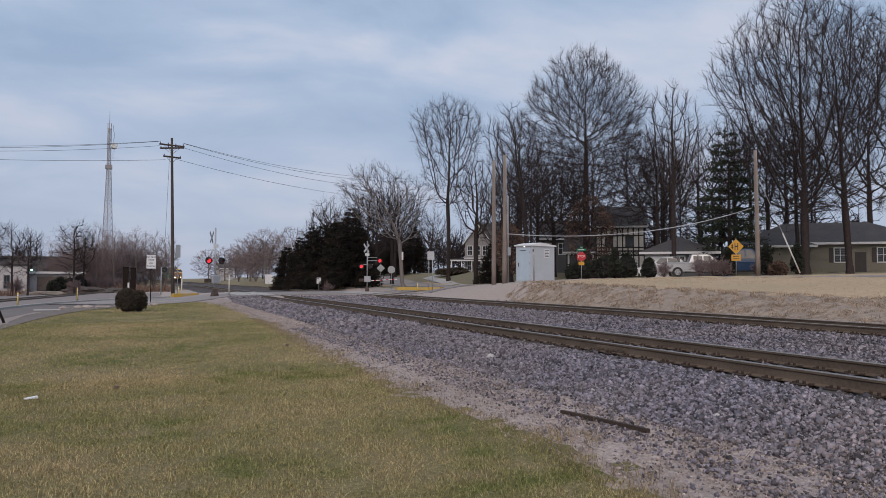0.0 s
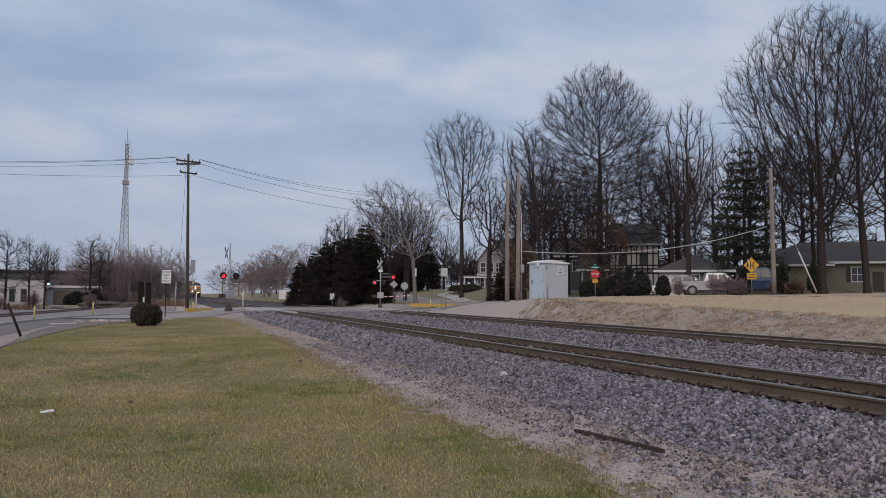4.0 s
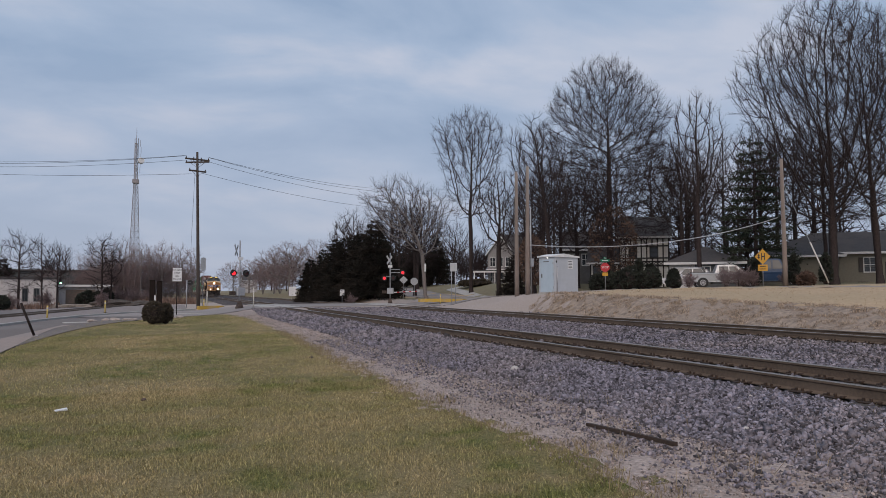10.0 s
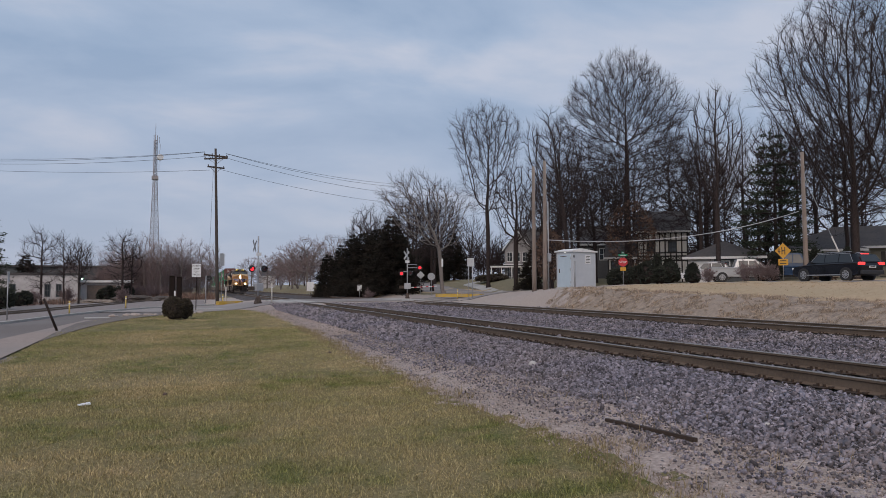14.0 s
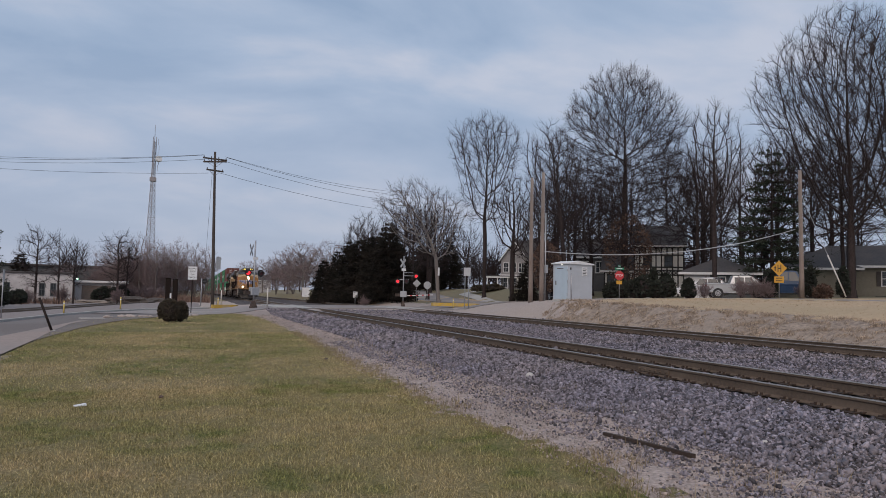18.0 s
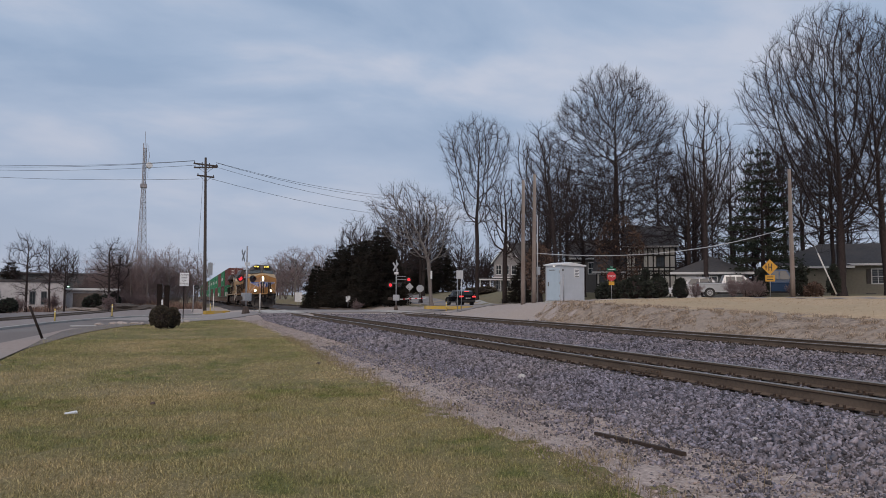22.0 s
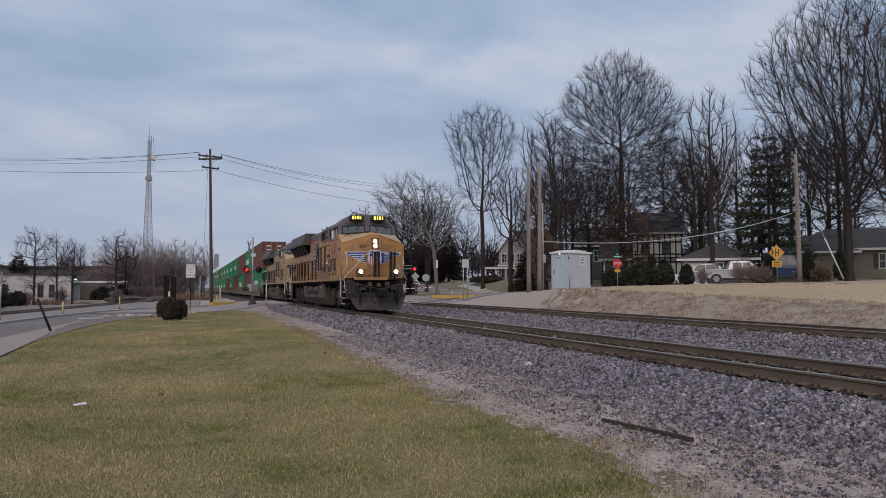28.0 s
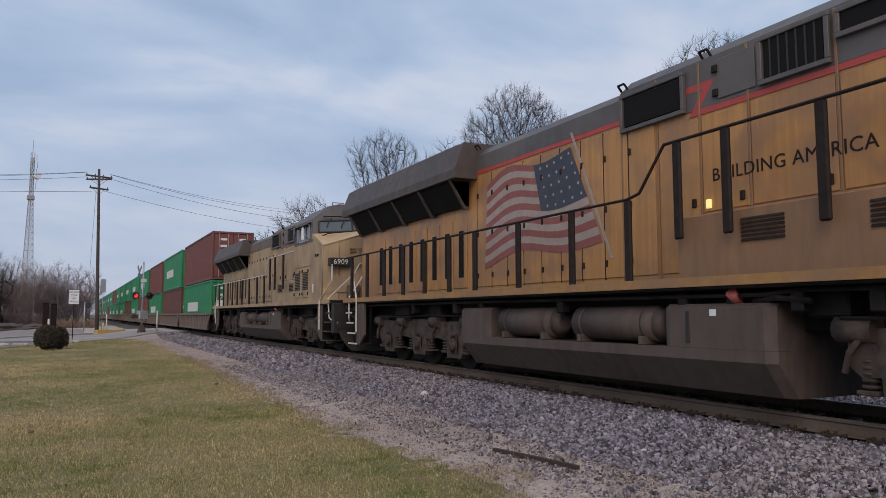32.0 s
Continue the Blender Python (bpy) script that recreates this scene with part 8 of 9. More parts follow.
        if style == "suv":
            part("roof_rail", bm, M["galv"], c)
        else:
            bm.free()
        bm = box(B(), min(s * (wh - 0.02), s * (wh + 0.16)), max(s * (wh - 0.02), s * (wh + 0.16)), f + 1.55, f + 1.70, belt, belt + 0.14, 0.03)
        part("door_mirror", bm, p, c)
        bm = box(B(), min(s * wh, s * (wh + 0.012)), max(s * wh, s * (wh + 0.012)), f + 1.25, r - 1.35, 0.32, 0.38, 0.005)
        part("sill_trim", bm, M["galv"] if style == "suv" else M["black"], c)
        bm = box(B(), min(s * (wh - 0.42), s * (wh + 0.006)), max(s * (wh - 0.42), s * (wh + 0.006)), r - 0.16, r + 0.012, 0.92 if style != "sedan" else 0.74, 1.08 if style != "sedan" else 0.88, 0.02)
        part("tail_light", bm, M["tail_red"] if group == "road vehicles" else M["tail_off"], c, "red tail light")
        bm = box(B(), min(s * (wh - 0.42), s * (wh - 0.06)), max(s * (wh - 0.42), s * (wh - 0.06)), f - 0.01, f + 0.12, 0.70, 0.84, 0.02)
        part("headlight", bm, M["sign_white"], c)
    bm = B()
    if style != "pickup":
        q = [(-wh + 0.25, belt + 0.1), (wh - 0.25, belt + 0.1), (wh - 0.36, H - 0.2), (-wh + 0.36, H - 0.2)]
        ry = (lambda z: r - 0.05 - (z - belt) * (0.52 if style == "suv" else 1.2))
        loft(bm, [[(x, ry(z) - 0.01, z) for x, z in q], [(x, ry(z) + 0.03, z) for x, z in q]])
        part("rear_window", bm, M["glass_dark"], c)
    else:
        box(bm, -wh + 0.15, wh - 0.15, r - 1.9, r - 0.1, 1.19, 1.23, 0.01)
        part("bed_cover", bm, M["black"], c)
    bm = B()
    q = [(-wh + 0.2, belt + 0.06), (wh - 0.2, belt + 0.06), (wh - 0.34, H - 0.16), (-wh + 0.34, H - 0.16)]
    wy = lambda z: (roof[0][0] + (z - roof[0][1]) / (roof[1][1] - roof[0][1]) * (roof[1][0] - roof[0][0]))
    loft(bm, [[(x, wy(z) - 0.02, z) for x, z in q], [(x, wy(z) + 0.03, z) for x, z in q]])
    part("windscreen", bm, M["glass_dark"], c)
    bm = box(B(), -0.27, 0.27, r - 0.01, r + 0.02, 0.74 if style != "pickup" else 0.6, 0.86 if style != "pickup" else 0.72, 0.005)
    pt = part("number_plate", bm, M["sign_white"], c)
    bm = box(B(), -0.2, 0.2, r + 0.018, r + 0.026, 0.77 if style != "pickup" else 0.63, 0.83 if style != "pickup" else 0.69)
    part("marking_bar", bm, M["truck_grey"], pt)
    bm = box(B(), -wh + 0.08, wh - 0.08, r - 0.12, r + 0.05, 0.36, 0.62, 0.04)
    part("bumper", bm, M["black"] if style == "suv" else p, c)
    bm = box(B(), -wh + 0.3, wh - 0.3, f - 0.03, f + 0.05, 0.42, 0.66, 0.03)
    part("grille", bm, M["black"], c)
    if style == "suv":
        bm = box(B(), -0.28, 0.28, r - 0.56, r - 0.42, H - 0.18, H - 0.13, 0.012)
        part("brake_light", bm, M["tail_red"] if group == "road vehicles" else M["tail_off"], c)
    wr = 0.37 if style != "sedan" else 0.32
    out = []
    for y in (f + 0.95, r - 1.0):
        for s in (-1, 1):
            bm = tube(B(), (-0.12, 0, 0), (0.12, 0, 0), wr, wr, 22)
            tube(bm, (-0.125, 0, 0), (0.125, 0, 0), wr - 0.05, wr - 0.05, 22)
            w = part("wheel", bm, M["rubber"], c)
            w.matrix_basis = pose(s * (wh - 0.11), y, wr)
            bm = tube(B(), (s * 0.10, 0, 0), (s * 0.135, 0, 0), wr * 0.68, wr * 0.66, 20)
            part("rim", bm, M["galv"], w)
            bm = B()
            for k in range(10):
                a = k * 0.6283
                tube(bm, (s * 0.13, wr * 0.2 * math.cos(a), wr * 0.2 * math.sin(a)), (s * 0.13, wr * 0.56 * math.cos(a), wr * 0.56 * math.sin(a)), 0.012, 0.034, 6)
            part("spoke_gap", bm, M["black"], w)
            out.append((w, s * (wh - 0.11), y, wr))
    for y in (f + 0.95, r - 1.0):
        for s in (-1, 1):
            bm = tube(B(), (s * (wh - 0.26), y, wr), (s * (wh + 0.004), y, wr), wr + 0.06, wr + 0.06, 22)
            part("wheel_arch", bm, M["black"], c)
    return c, out


M["tail_red"] = glow("lit_tail_light", (1.0, 0.05, 0.05), 1.6, (0.3, 0.01, 0.01))
M["paint_black"] = surf("black_car_paint", (0.007, 0.008, 0.012), (0.009, 0.010, 0.014), 2, 0.1, 0.0, spec=0.3)
M["paint_white"] = surf("white_car_paint", (0.62, 0.62, 0.63), (0.58, 0.58, 0.59), 2, 0.25, 0.0)
M["paint_silver"] = surf("silver_car_paint", (0.42, 0.43, 0.44), (0.38, 0.39, 0.40), 2, 0.3, 0.0, metal=0.3)
M["paint_blue"] = surf("dark_blue_car_paint", (0.02, 0.045, 0.10), (0.018, 0.04, 0.085), 2, 0.25, 0.0)
SUV, SUV_WHEELS = car("suv", "black sport utility car with lit brake lights driving on the street", "paint_black", 5.05, 1.97, 1.74, "suv")
WCAR, WCAR_WHEELS = car("sedan", "white sedan driving up the street towards the crossing", "paint_white", 4.6, 1.85, 1.46, "sedan")
SUV_PATH = [(0, 38.9, -62), (8, 38.6, -20), (12, 38.2, 12.0), (14.0, 37.5, 35.5), (14.5, 37.2, 40.6), (15.5, 35.7, 47.4), (16.5, 34.5, 53.0), (17.0, 34.0, 56.0), (18.0, 33.2, 61.5), (19.5, 32.5, 69.3), (20.0, 32.2, 72.2), (20.5, 31.7, 75.0), (21.0, 31.3, 77.4), (22.0, 31.0, 82.0), (23.0, 31.2, 89.0), (24.0, 32.0, 98.0), (25.0, 33.4, 109.5), (27.0, 38.6, 138), (29.0, 46.0, 165), (32.0, 56.0, 200)]
WCAR_PATH = [(0, 47.5, 230), (24.0, 41.0, 158), (26.0, 38.0, 138), (27.5, 36.0, 124), (28.0, 35.1, 118), (30.0, 32.5, 98), (32.0, 31.5, 85)]


def drive(ob, rows):
    """Rows of seconds, x and y on the road; the car points along its way and sits on the ground."""
    out = []
    for k, (t, x, y) in enumerate(rows):
        a, b = rows[max(k - 1, 0)], rows[min(k + 1, len(rows) - 1)]
        yaw = math.degrees(math.atan2(b[2] - a[2], b[1] - a[1])) + 90
        pitch = math.degrees(math.atan2(gz(b[1], b[2]) - gz(a[1], a[2]), math.hypot(b[1] - a[1], b[2] - a[2])))
        out.append((t, pose(x, y, gz(x, y) + 0.03, -pitch, 0, yaw)))
    walk(ob, out)


def roll_car(wheels, rows):
    """Wheels turn with the way the car has gone."""
    way = [0.0]
    for a, b in zip(rows, rows[1:]):
        way.append(way[-1] + math.hypot(b[1] - a[1], b[2] - a[2]))
    ts = np.arange(961) / 30.0
    ds = np.interp(ts, [r[0] for r in rows], way)
    for w, x, y, r in wheels:
        walk(w, [(float(u), pose(x, y, r, math.degrees(d / r) % 360)) for u, d in zip(ts, ds)])


MOVERS.append(lambda: roll_car(SUV_WHEELS, SUV_PATH))
MOVERS.append(lambda: roll_car(WCAR_WHEELS, WCAR_PATH))
MOVERS.append(lambda: drive(SUV, SUV_PATH))
MOVERS.append(lambda: drive(WCAR, WCAR_PATH))
pk, _ = car("pickup_truck", "silver pickup truck with a dark bed cover parked by the garage", "paint_silver", 5.6, 1.95, 1.85, "pickup", "parked vehicles")
pk.matrix_basis = pose(43.0, 50.0, gz(43.0, 50.0), 0, 0, 58)
jp, _ = car("suv", "small white off-road car parked beside the garage door", "paint_white", 4.0, 1.75, 1.75, "suv", "parked vehicles")
jp.matrix_basis = pose(40.9, 52.0, gz(40.9, 52.0), 0, 0, 225)
bt, _ = car("pickup_truck", "dark blue truck parked among the trees by the green house", "paint_blue", 5.4, 2.0, 2.3, "pickup", "parked vehicles")
bt.matrix_basis = pose(48.2, 50.2, gz(48.2, 50.2), 0, 0, 40)


# ---- trees ----
class Wood:
    """Collects tapered sticks and turns them into one mesh."""
    def __init__(self):
        self.rows = []

    def stick(self, a, b, r0, r1):
        self.rows.append((*a, *b, r0, r1))

    def mesh(self, name, material, seg, parent, pointed=False):
        if len(self.rows) == 0:
            return None
        q = np.array(self.rows)
        a, b, r0, r1 = q[:, :3], q[:, 3:6], q[:, 6], q[:, 7]
        d = b - a
        d /= np.linalg.norm(d, axis=1, keepdims=True) + 1e-9
        up = np.where(np.abs(d[:, 2:3]) > 0.9, np.array([[1.0, 0, 0]]), np.array([[0, 0, 1.0]]))
        u = np.cross(d, up)
        u /= np.linalg.norm(u, axis=1, keepdims=True) + 1e-9
        v = np.cross(d, u)
        ang = 2 * np.pi * np.arange(seg) / seg
        ring = u[:, None] * np.cos(ang)[None, :, None] + v[:, None] * np.sin(ang)[None, :, None]
        foot = a[:, None] + ring * r0[:, None, None]
        n = len(q)
        k = np.arange(seg)
        if pointed:
            V = np.concatenate([foot, b[:, None]], 1).reshape(-1, 3)
            F = np.stack([k, (k + 1) % seg, np.full(seg, seg)], -1)
            faces = (F[None] + (seg + 1) * np.arange(n)[:, None, None]).reshape(-1, 3)
        else:
            V = np.concatenate([foot, b[:, None] + ring * r1[:, None, None]], 1).reshape(-1, 3)
            F = np.stack([k, (k + 1) % seg, seg + (k + 1) % seg, seg + k], -1)
            faces = (F[None] + 2 * seg * np.arange(n)[:, None, None]).reshape(-1, 4)
        me = bpy.data.meshes.new(name)
        me.vertices.add(len(V))
        me.vertices.foreach_set("co", V.ravel())
        me.loops.add(faces.size)
        me.loops.foreach_set("vertex_index", faces.ravel().astype(np.int32))
        me.polygons.add(len(faces))
        me.polygons.foreach_set("loop_start", np.arange(0, faces.size, faces.shape[1], dtype=np.int32))
        me.polygons.foreach_set("use_smooth", np.ones(len(faces), dtype=bool))
        me.update(calc_edges=True)
        me.materials.append(material)
        ob = new(name, me)
        ob.parent = parent
        return ob


def grow(rg, wood, twigs, p, d, length, r, level, cfg):
    """One limb and all that springs from it."""
    n = cfg["segs"][level]
    step = length / n
    last = level == len(cfg["segs"]) - 1
    kids = cfg["kids"][level] if not last else 0
    rr = r
    for k in range(n):
        d = (d + Vector((rg.gauss(0, 1), rg.gauss(0, 1), rg.gauss(0, 1))) * cfg["wander"] + Vector((0, 0, cfg["rise"][level]))).normalized()
        q = p + d * step
        r2 = r * (1 - (1 - cfg["taper"][level]) * (k + 1) / n)
        (wood if level < cfg["wood_levels"] else twigs).append((*p, *q, max(rr, 0.008), max(r2, 0.006)))
        p, rr = q, r2
        f = (k + 1) / n
        if not last and f >= cfg["bare"][level]:
            m = kids / n / (1 - cfg["bare"][level])
            m = int(m) + (rg.random() < m - int(m))
            for _ in range(m):
                a = rg.uniform(0, 2 * math.pi)
                side = d.orthogonal().normalized()
                side = Matrix.Rotation(a, 3, d) @ side
                spread = radians(rg.uniform(*cfg["angle"][level]))
                nd = (d * math.cos(spread) + side * math.sin(spread)).normalized()
                ln = length * cfg["ratio"][level] * rg.uniform(0.65, 1.15) * (1.15 - 0.55 * f if level == 0 else 1.1 - 0.4 * f)
                grow(rg, wood, twigs, p, nd, ln, max(rr * cfg["thin"][level] * rg.uniform(0.8, 1.1), 0.008), level + 1, cfg)
    return p, d


STYLES = {
    "scrub": dict(segs=(5, 5, 4, 2), kids=(9, 8, 6), bare=(0.08, 0.1, 0.08), wander=0.12, rise=(0.05, 0.09, 0.05, 0.03), taper=(0.35, 0.3, 0.4, 0.5), angle=((20, 65), (25, 65), (25, 70)), ratio=(0.85, 0.5, 0.5), thin=(0.5, 0.5, 0.6), wood_levels=1),
}


class Crown:
    """The room that a tree grows into: from z0 to z1, widest at the share `wide` of its height, moved aside by `aside`."""
    def __init__(self, z0, z1, width, wide=0.4, low=0.35, aside=(0.0, 0.0), seed=0):
        self.z0, self.z1, self.r, self.wide, self.low, self.aside = z0, z1, width / 2, wide, low, aside
        self.off = Vector((seed * 3.7, seed * 1.3, seed * 5.1))

    def points(self, n, r):
        """n points strewn through the crown, with uneven lumps and bays in its outline."""
        out = []
        while len(out) < n:
            u, a, k = r.uniform(0, 1), r.uniform(0, 2 * math.pi), math.sqrt(r.uniform(0.02, 1))
            if u < self.wide:
                w = self.low + (1 - self.low) * (u / self.wide) ** 0.75
            else:
                w = max(1 - ((u - self.wide) / (1 - self.wide)) ** 2.2, 0.0) ** 0.6
            if r.uniform(0, 1) > w * w + 0.05:
                continue
            d = Vector((math.cos(a), math.sin(a), u * 3.0))
            w *= 1 + 0.42 * noise.noise(d * 1.5 + self.off)
            z = self.z0 + (self.z1 - self.z0) * u * (1 + 0.05 * noise.noise(Vector((math.cos(a) * k, math.sin(a) * k, 0)) * 2.5 + self.off))
            out.append((self.aside[0] * u ** 0.7 + self.r * w * k * math.cos(a), self.aside[1] * u ** 0.7 + self.r * w * k * math.sin(a), z))
        return np.array(out)


def colonise(P0, parent0, A, step, keep, up, bend, r, most=18000):
    """Grows branches towards the points A: each point draws its nearest tip, and is used up once reached."""
    P = np.zeros((most, 3))
    D = np.zeros((most, 3))
    n = len(P0)
    P[:n] = P0
    D[:n, 2] = 1.0
    parent, kids = list(parent0), np.zeros(most, int)

    def far(Q):
        return np.maximum((A * A).sum(1)[:, None] + (Q * Q).sum(1)[None] - 2 * A @ Q.T, 0)

    d2 = far(P[:n])
    near, dist = d2.argmin(1), d2.min(1)
    for _ in range(140):
        if len(A) == 0 or n > most - 700:
            break
        v = A - P[near]
        v /= np.linalg.norm(v, axis=1, keepdims=True) + 1e-9
        S = np.stack([np.bincount(near, v[:, c], n) for c in range(3)], -1)
        ids = np.unique(near)
        stuck = ids[kids[ids] > 4]
        ids = ids[kids[ids] <= 4][:650]
        if len(ids) == 0:
            break
        s = S[ids]
        s /= np.linalg.norm(s, axis=1, keepdims=True) + 1e-9
        s = s + D[ids] * bend + np.array([0, 0, up]) + r.normal(0, 0.1, s.shape)
        s /= np.linalg.norm(s, axis=1, keepdims=True) + 1e-9
        m = len(ids)
        P[n:n + m] = P[ids] + s * step
        D[n:n + m] = s
        kids[ids] += 1
        parent += ids.tolist()
        q = far(P[n:n + m])
        j, best = q.argmin(1), q.min(1)
        near = np.where(best < dist, n + j, near)
        dist = np.minimum(best, dist)
        n += m
        left = (dist > keep * keep) & ~np.isin(near, stuck)
        A, near, dist = A[left], near[left], dist[left]
    return P[:n], D[:n], np.array(parent)


def crown_tree(height, width, base, r, seed, label, wide=0.4, low=0.35, fork=0.5, n=1500, step=0.5, lean=(0.0, 0.0), aside=(0.0, 0.0), up=0.06, bend=0.55, twigs=3, twig_len=0.95, bark="bark", twig="twig", group="bare trees", tip=0.013, keep=1.6):
    """A leafless tree: a trunk up to the share `fork` of its height, limbs that divide towards the crown's edge, and fine twigs on them."""
    g = np.random.default_rng(seed)
    t = thing("tree", label, "tree", group)
    top = height * fork
    k = max(int(top / step), 3)
    sway = np.cumsum(g.normal(0, 0.03, (k + 1, 2)), 0) * step
    P0 = np.array([(lean[0] * top * f + sway[i][0] - sway[0][0], lean[1] * top * f + sway[i][1] - sway[0][1], -0.2 + (top + 0.2) * f) for i, f in enumerate(np.linspace(0, 1, k + 1))])
    A = Crown(base, height - twig_len * 0.6, width - twig_len, wide, low, (aside[0] + lean[0] * top, aside[1] + lean[1] * top), seed).points(n, g)
    free = 0 if base > top * 0.95 else int(k * base * 0.85 / top)
    P, D, par = colonise(P0[free:], [i - 1 for i in range(len(P0) - free)], A, step, step * keep, up, bend, g)
    P = np.concatenate([P0[:free], P])
    D = np.concatenate([np.tile([0, 0, 1.0], (free, 1)), D])
    par = np.concatenate([np.arange(-1, free - 1), par + free]) if free else par
    if free:
        par[free] = free - 1
    N = len(P)
    tips = np.zeros(N)
    has = np.zeros(N, bool)
    has[par[par >= 0]] = True
    tips[~has] = 1
    for i in range(N - 1, 0, -1):
        tips[par[i]] += tips[i]
    R = tip + (r - tip) * (np.maximum(tips, 1) / tips[0]) ** 0.60
    wood, fine, spray = Wood(), Wood(), Wood()
    for i in range(1, N):
        (wood if R[i] > 0.035 else fine).rows.append((*P[par[i]], *P[i], min(R[par[i]], R[i] * 1.35), R[i]))
    wood.rows.append((0, 0, -0.3, 0, 0, 0.7, r * 1.5, r * 1.0))
    thin = np.nonzero((tips <= 6) & (P[:, 2] > base * 0.8))[0]

    def sprays(at, way, spread, ln):
        d = way + g.normal(0, spread, way.shape) + np.array([0, 0, 0.22])
        d /= np.linalg.norm(d, axis=1, keepdims=True)
        q = at + d * (ln * g.uniform(0.45, 1.2, len(at)))[:, None]
        spray.rows.append(np.concatenate([at, q, np.full((len(at), 1), tip * 0.8), np.full((len(at), 1), 0.003)], 1))
        return at, q, d

    out = P[thin] - np.array([P0[-1][0] + aside[0] * 0.5, P0[-1][1] + aside[1] * 0.5, base + 0.3 * (height - base)])
    out /= np.linalg.norm(out, axis=1, keepdims=True)
    at = np.repeat(P[thin], twigs, 0)
    a, q, d = sprays(at, np.repeat(D[thin] * 0.55 + out * 0.5, twigs, 0), 0.42, twig_len)
    for f in (0.4, 0.75):
        sprays(a + (q - a) * f, d, 0.45, twig_len * 0.55)
    spray.rows = np.concatenate(spray.rows)
    wood.rows += fine.rows
    wood.mesh("trunk", M[bark], 5, t)
    spray.mesh("crown", M[twig], 3, t, True)
    return t


def bare_tree(style, height, r, seed, label, bark="bark", lean=(0, 0), group="bare trees", stems=1):
    rg = random.Random(seed)
    cfg = STYLES[style]
    t = thing("tree", label, "tree", group)
    wood, twigs = Wood(), Wood()
    for s in range(stems):
        w, g = [], []
        d = Vector((lean[0] + rg.gauss(0, 0.03) + (0.22 * math.cos(s * 2.4) if stems > 1 else 0), lean[1] + rg.gauss(0, 0.03) + (0.22 * math.sin(s * 2.4) if stems > 1 else 0), 1)).normalized()
        trunk = height * 0.5
        grow(rg, w, g, Vector((0, 0, -0.15)), d, trunk * (1 if s == 0 else rg.uniform(0.75, 0.95)), r * (1 if s == 0 else 0.8), 0, cfg)
        wood.rows += w
        twigs.rows += g
    # flare at the root
    wood.rows.append((0, 0, -0.2, 0, 0, 0.5, r * 1.55, r * 0.98))
    top = max(max(q[5] for q in twigs.rows), max(q[5] for q in wood.rows))
    k = height / top
    for q in (wood, twigs):
        q.rows = [(a * k, b * k, c * k, d * k, e * k, f * k, g, h) for a, b, c, d, e, f, g, h in q.rows]
    wood.mesh("trunk", M[bark], 5, t)
    o = twigs.mesh("crown", M["twig_scrub"], 3, t)
    return t


def place(t, x, y, turn=0, scale=1.0, dz=0.0):
    t.scale = (scale, scale, scale)
    t.matrix_basis = pose(x, y, gz(x, y) + dz, 0, 0, turn) @ Matrix.Diagonal((scale, scale, scale, 1))
    return t


big_oak = place(crown_tree(25.2, 15.6, 5.0, 0.37, 11, "huge bare oak tree with a broad fine-twigged crown", 0.40, 0.62, 0.6, 7500, 0.48, up=0.10, bend=0.6, twigs=4, keep=1.2), 43.0, 67.4, 20)
fan_tree = place(crown_tree(24.8, 11.0, 9.5, 0.27, 5, "tall bare tree dividing into a fan of upswept limbs", 0.70, 0.35, 0.32, 2000, 0.55, up=0.12, bend=0.5, twigs=4, keep=1.3), 36.7, 90.8, 40)
kerb_tree = place(crown_tree(13.2, 9.6, 5.0, 0.21, 8, "crooked bare tree carrying a white marker plate beside the road", 0.5, 0.45, 0.36, 1500, 0.45, (-0.07, 0.02), (-2.6, 0.9), 0.0, 0.35, bark="bark_pale"), 23.6, 70.3, 0)
bm = box(B(), -0.30, -0.12, -0.22, -0.19, 3.1, 3.9, 0.01)
part("marker_plate", bm, M["sign_white"], kerb_tree, "narrow white marker plate")
yard_tree = place(crown_tree(15.0, 7.6, 5.5, 0.29, 33, "bare yard tree with a thick trunk before the grey house", 0.55, 0.4, 0.4, 1500, 0.5, up=0.06), 35.2, 78.4, 70)
lean_tree = place(crown_tree(17.2, 7.0, 4.5, 0.22, 35, "bare tree leaning aside behind the signal hut", 0.6, 0.35, 0.45, 1000, 0.5, (-0.10, 0.03), (-1.2, 0.4), 0.1, 0.8), 33.4, 61.8, 0)
street_tree = place(crown_tree(17.4, 5.6, 6.0, 0.21, 37, "crooked bare street tree with a tall narrow crown", 0.62, 0.4, 0.4, 1300, 0.45, up=0.06, bend=0.35), 41.6, 51.3, 10)
vase_tree = place(crown_tree(23.8, 15.0, 5.0, 0.34, 41, "massive bare tree with many rising limbs near the green house", 0.60, 0.35, 0.20, 6500, 0.52, up=0.12, bend=0.6, twigs=3, keep=1.25), 50.3, 45.6, 30)
corner_tree = place(crown_tree(22.5, 14.0, 5.0, 0.27, 43, "tall bare tree with sweeping limbs beside the green house", 0.6, 0.35, 0.3, 2400, 0.55, (0.05, -0.04), (1.4, -1.0), 0.1, 0.7), 53.6, 44.2, 200)
tall_a = place(crown_tree(19.5, 8.0, 6.0, 0.22, 6, "tall slender bare tree with upswept limbs", 0.6, 0.4, 0.5, 900, 0.6, up=0.14, bend=0.9, tip=0.014), 37.9, 72.4, 130)
spread_a = place(crown_tree(14.0, 9.5, 3.2, 0.24, 9, "broad bare tree with spreading twisted limbs", 0.5, 0.4, 0.35, 700, 0.55, bend=0.35, tip=0.014), 30.4, 95.5, 10)
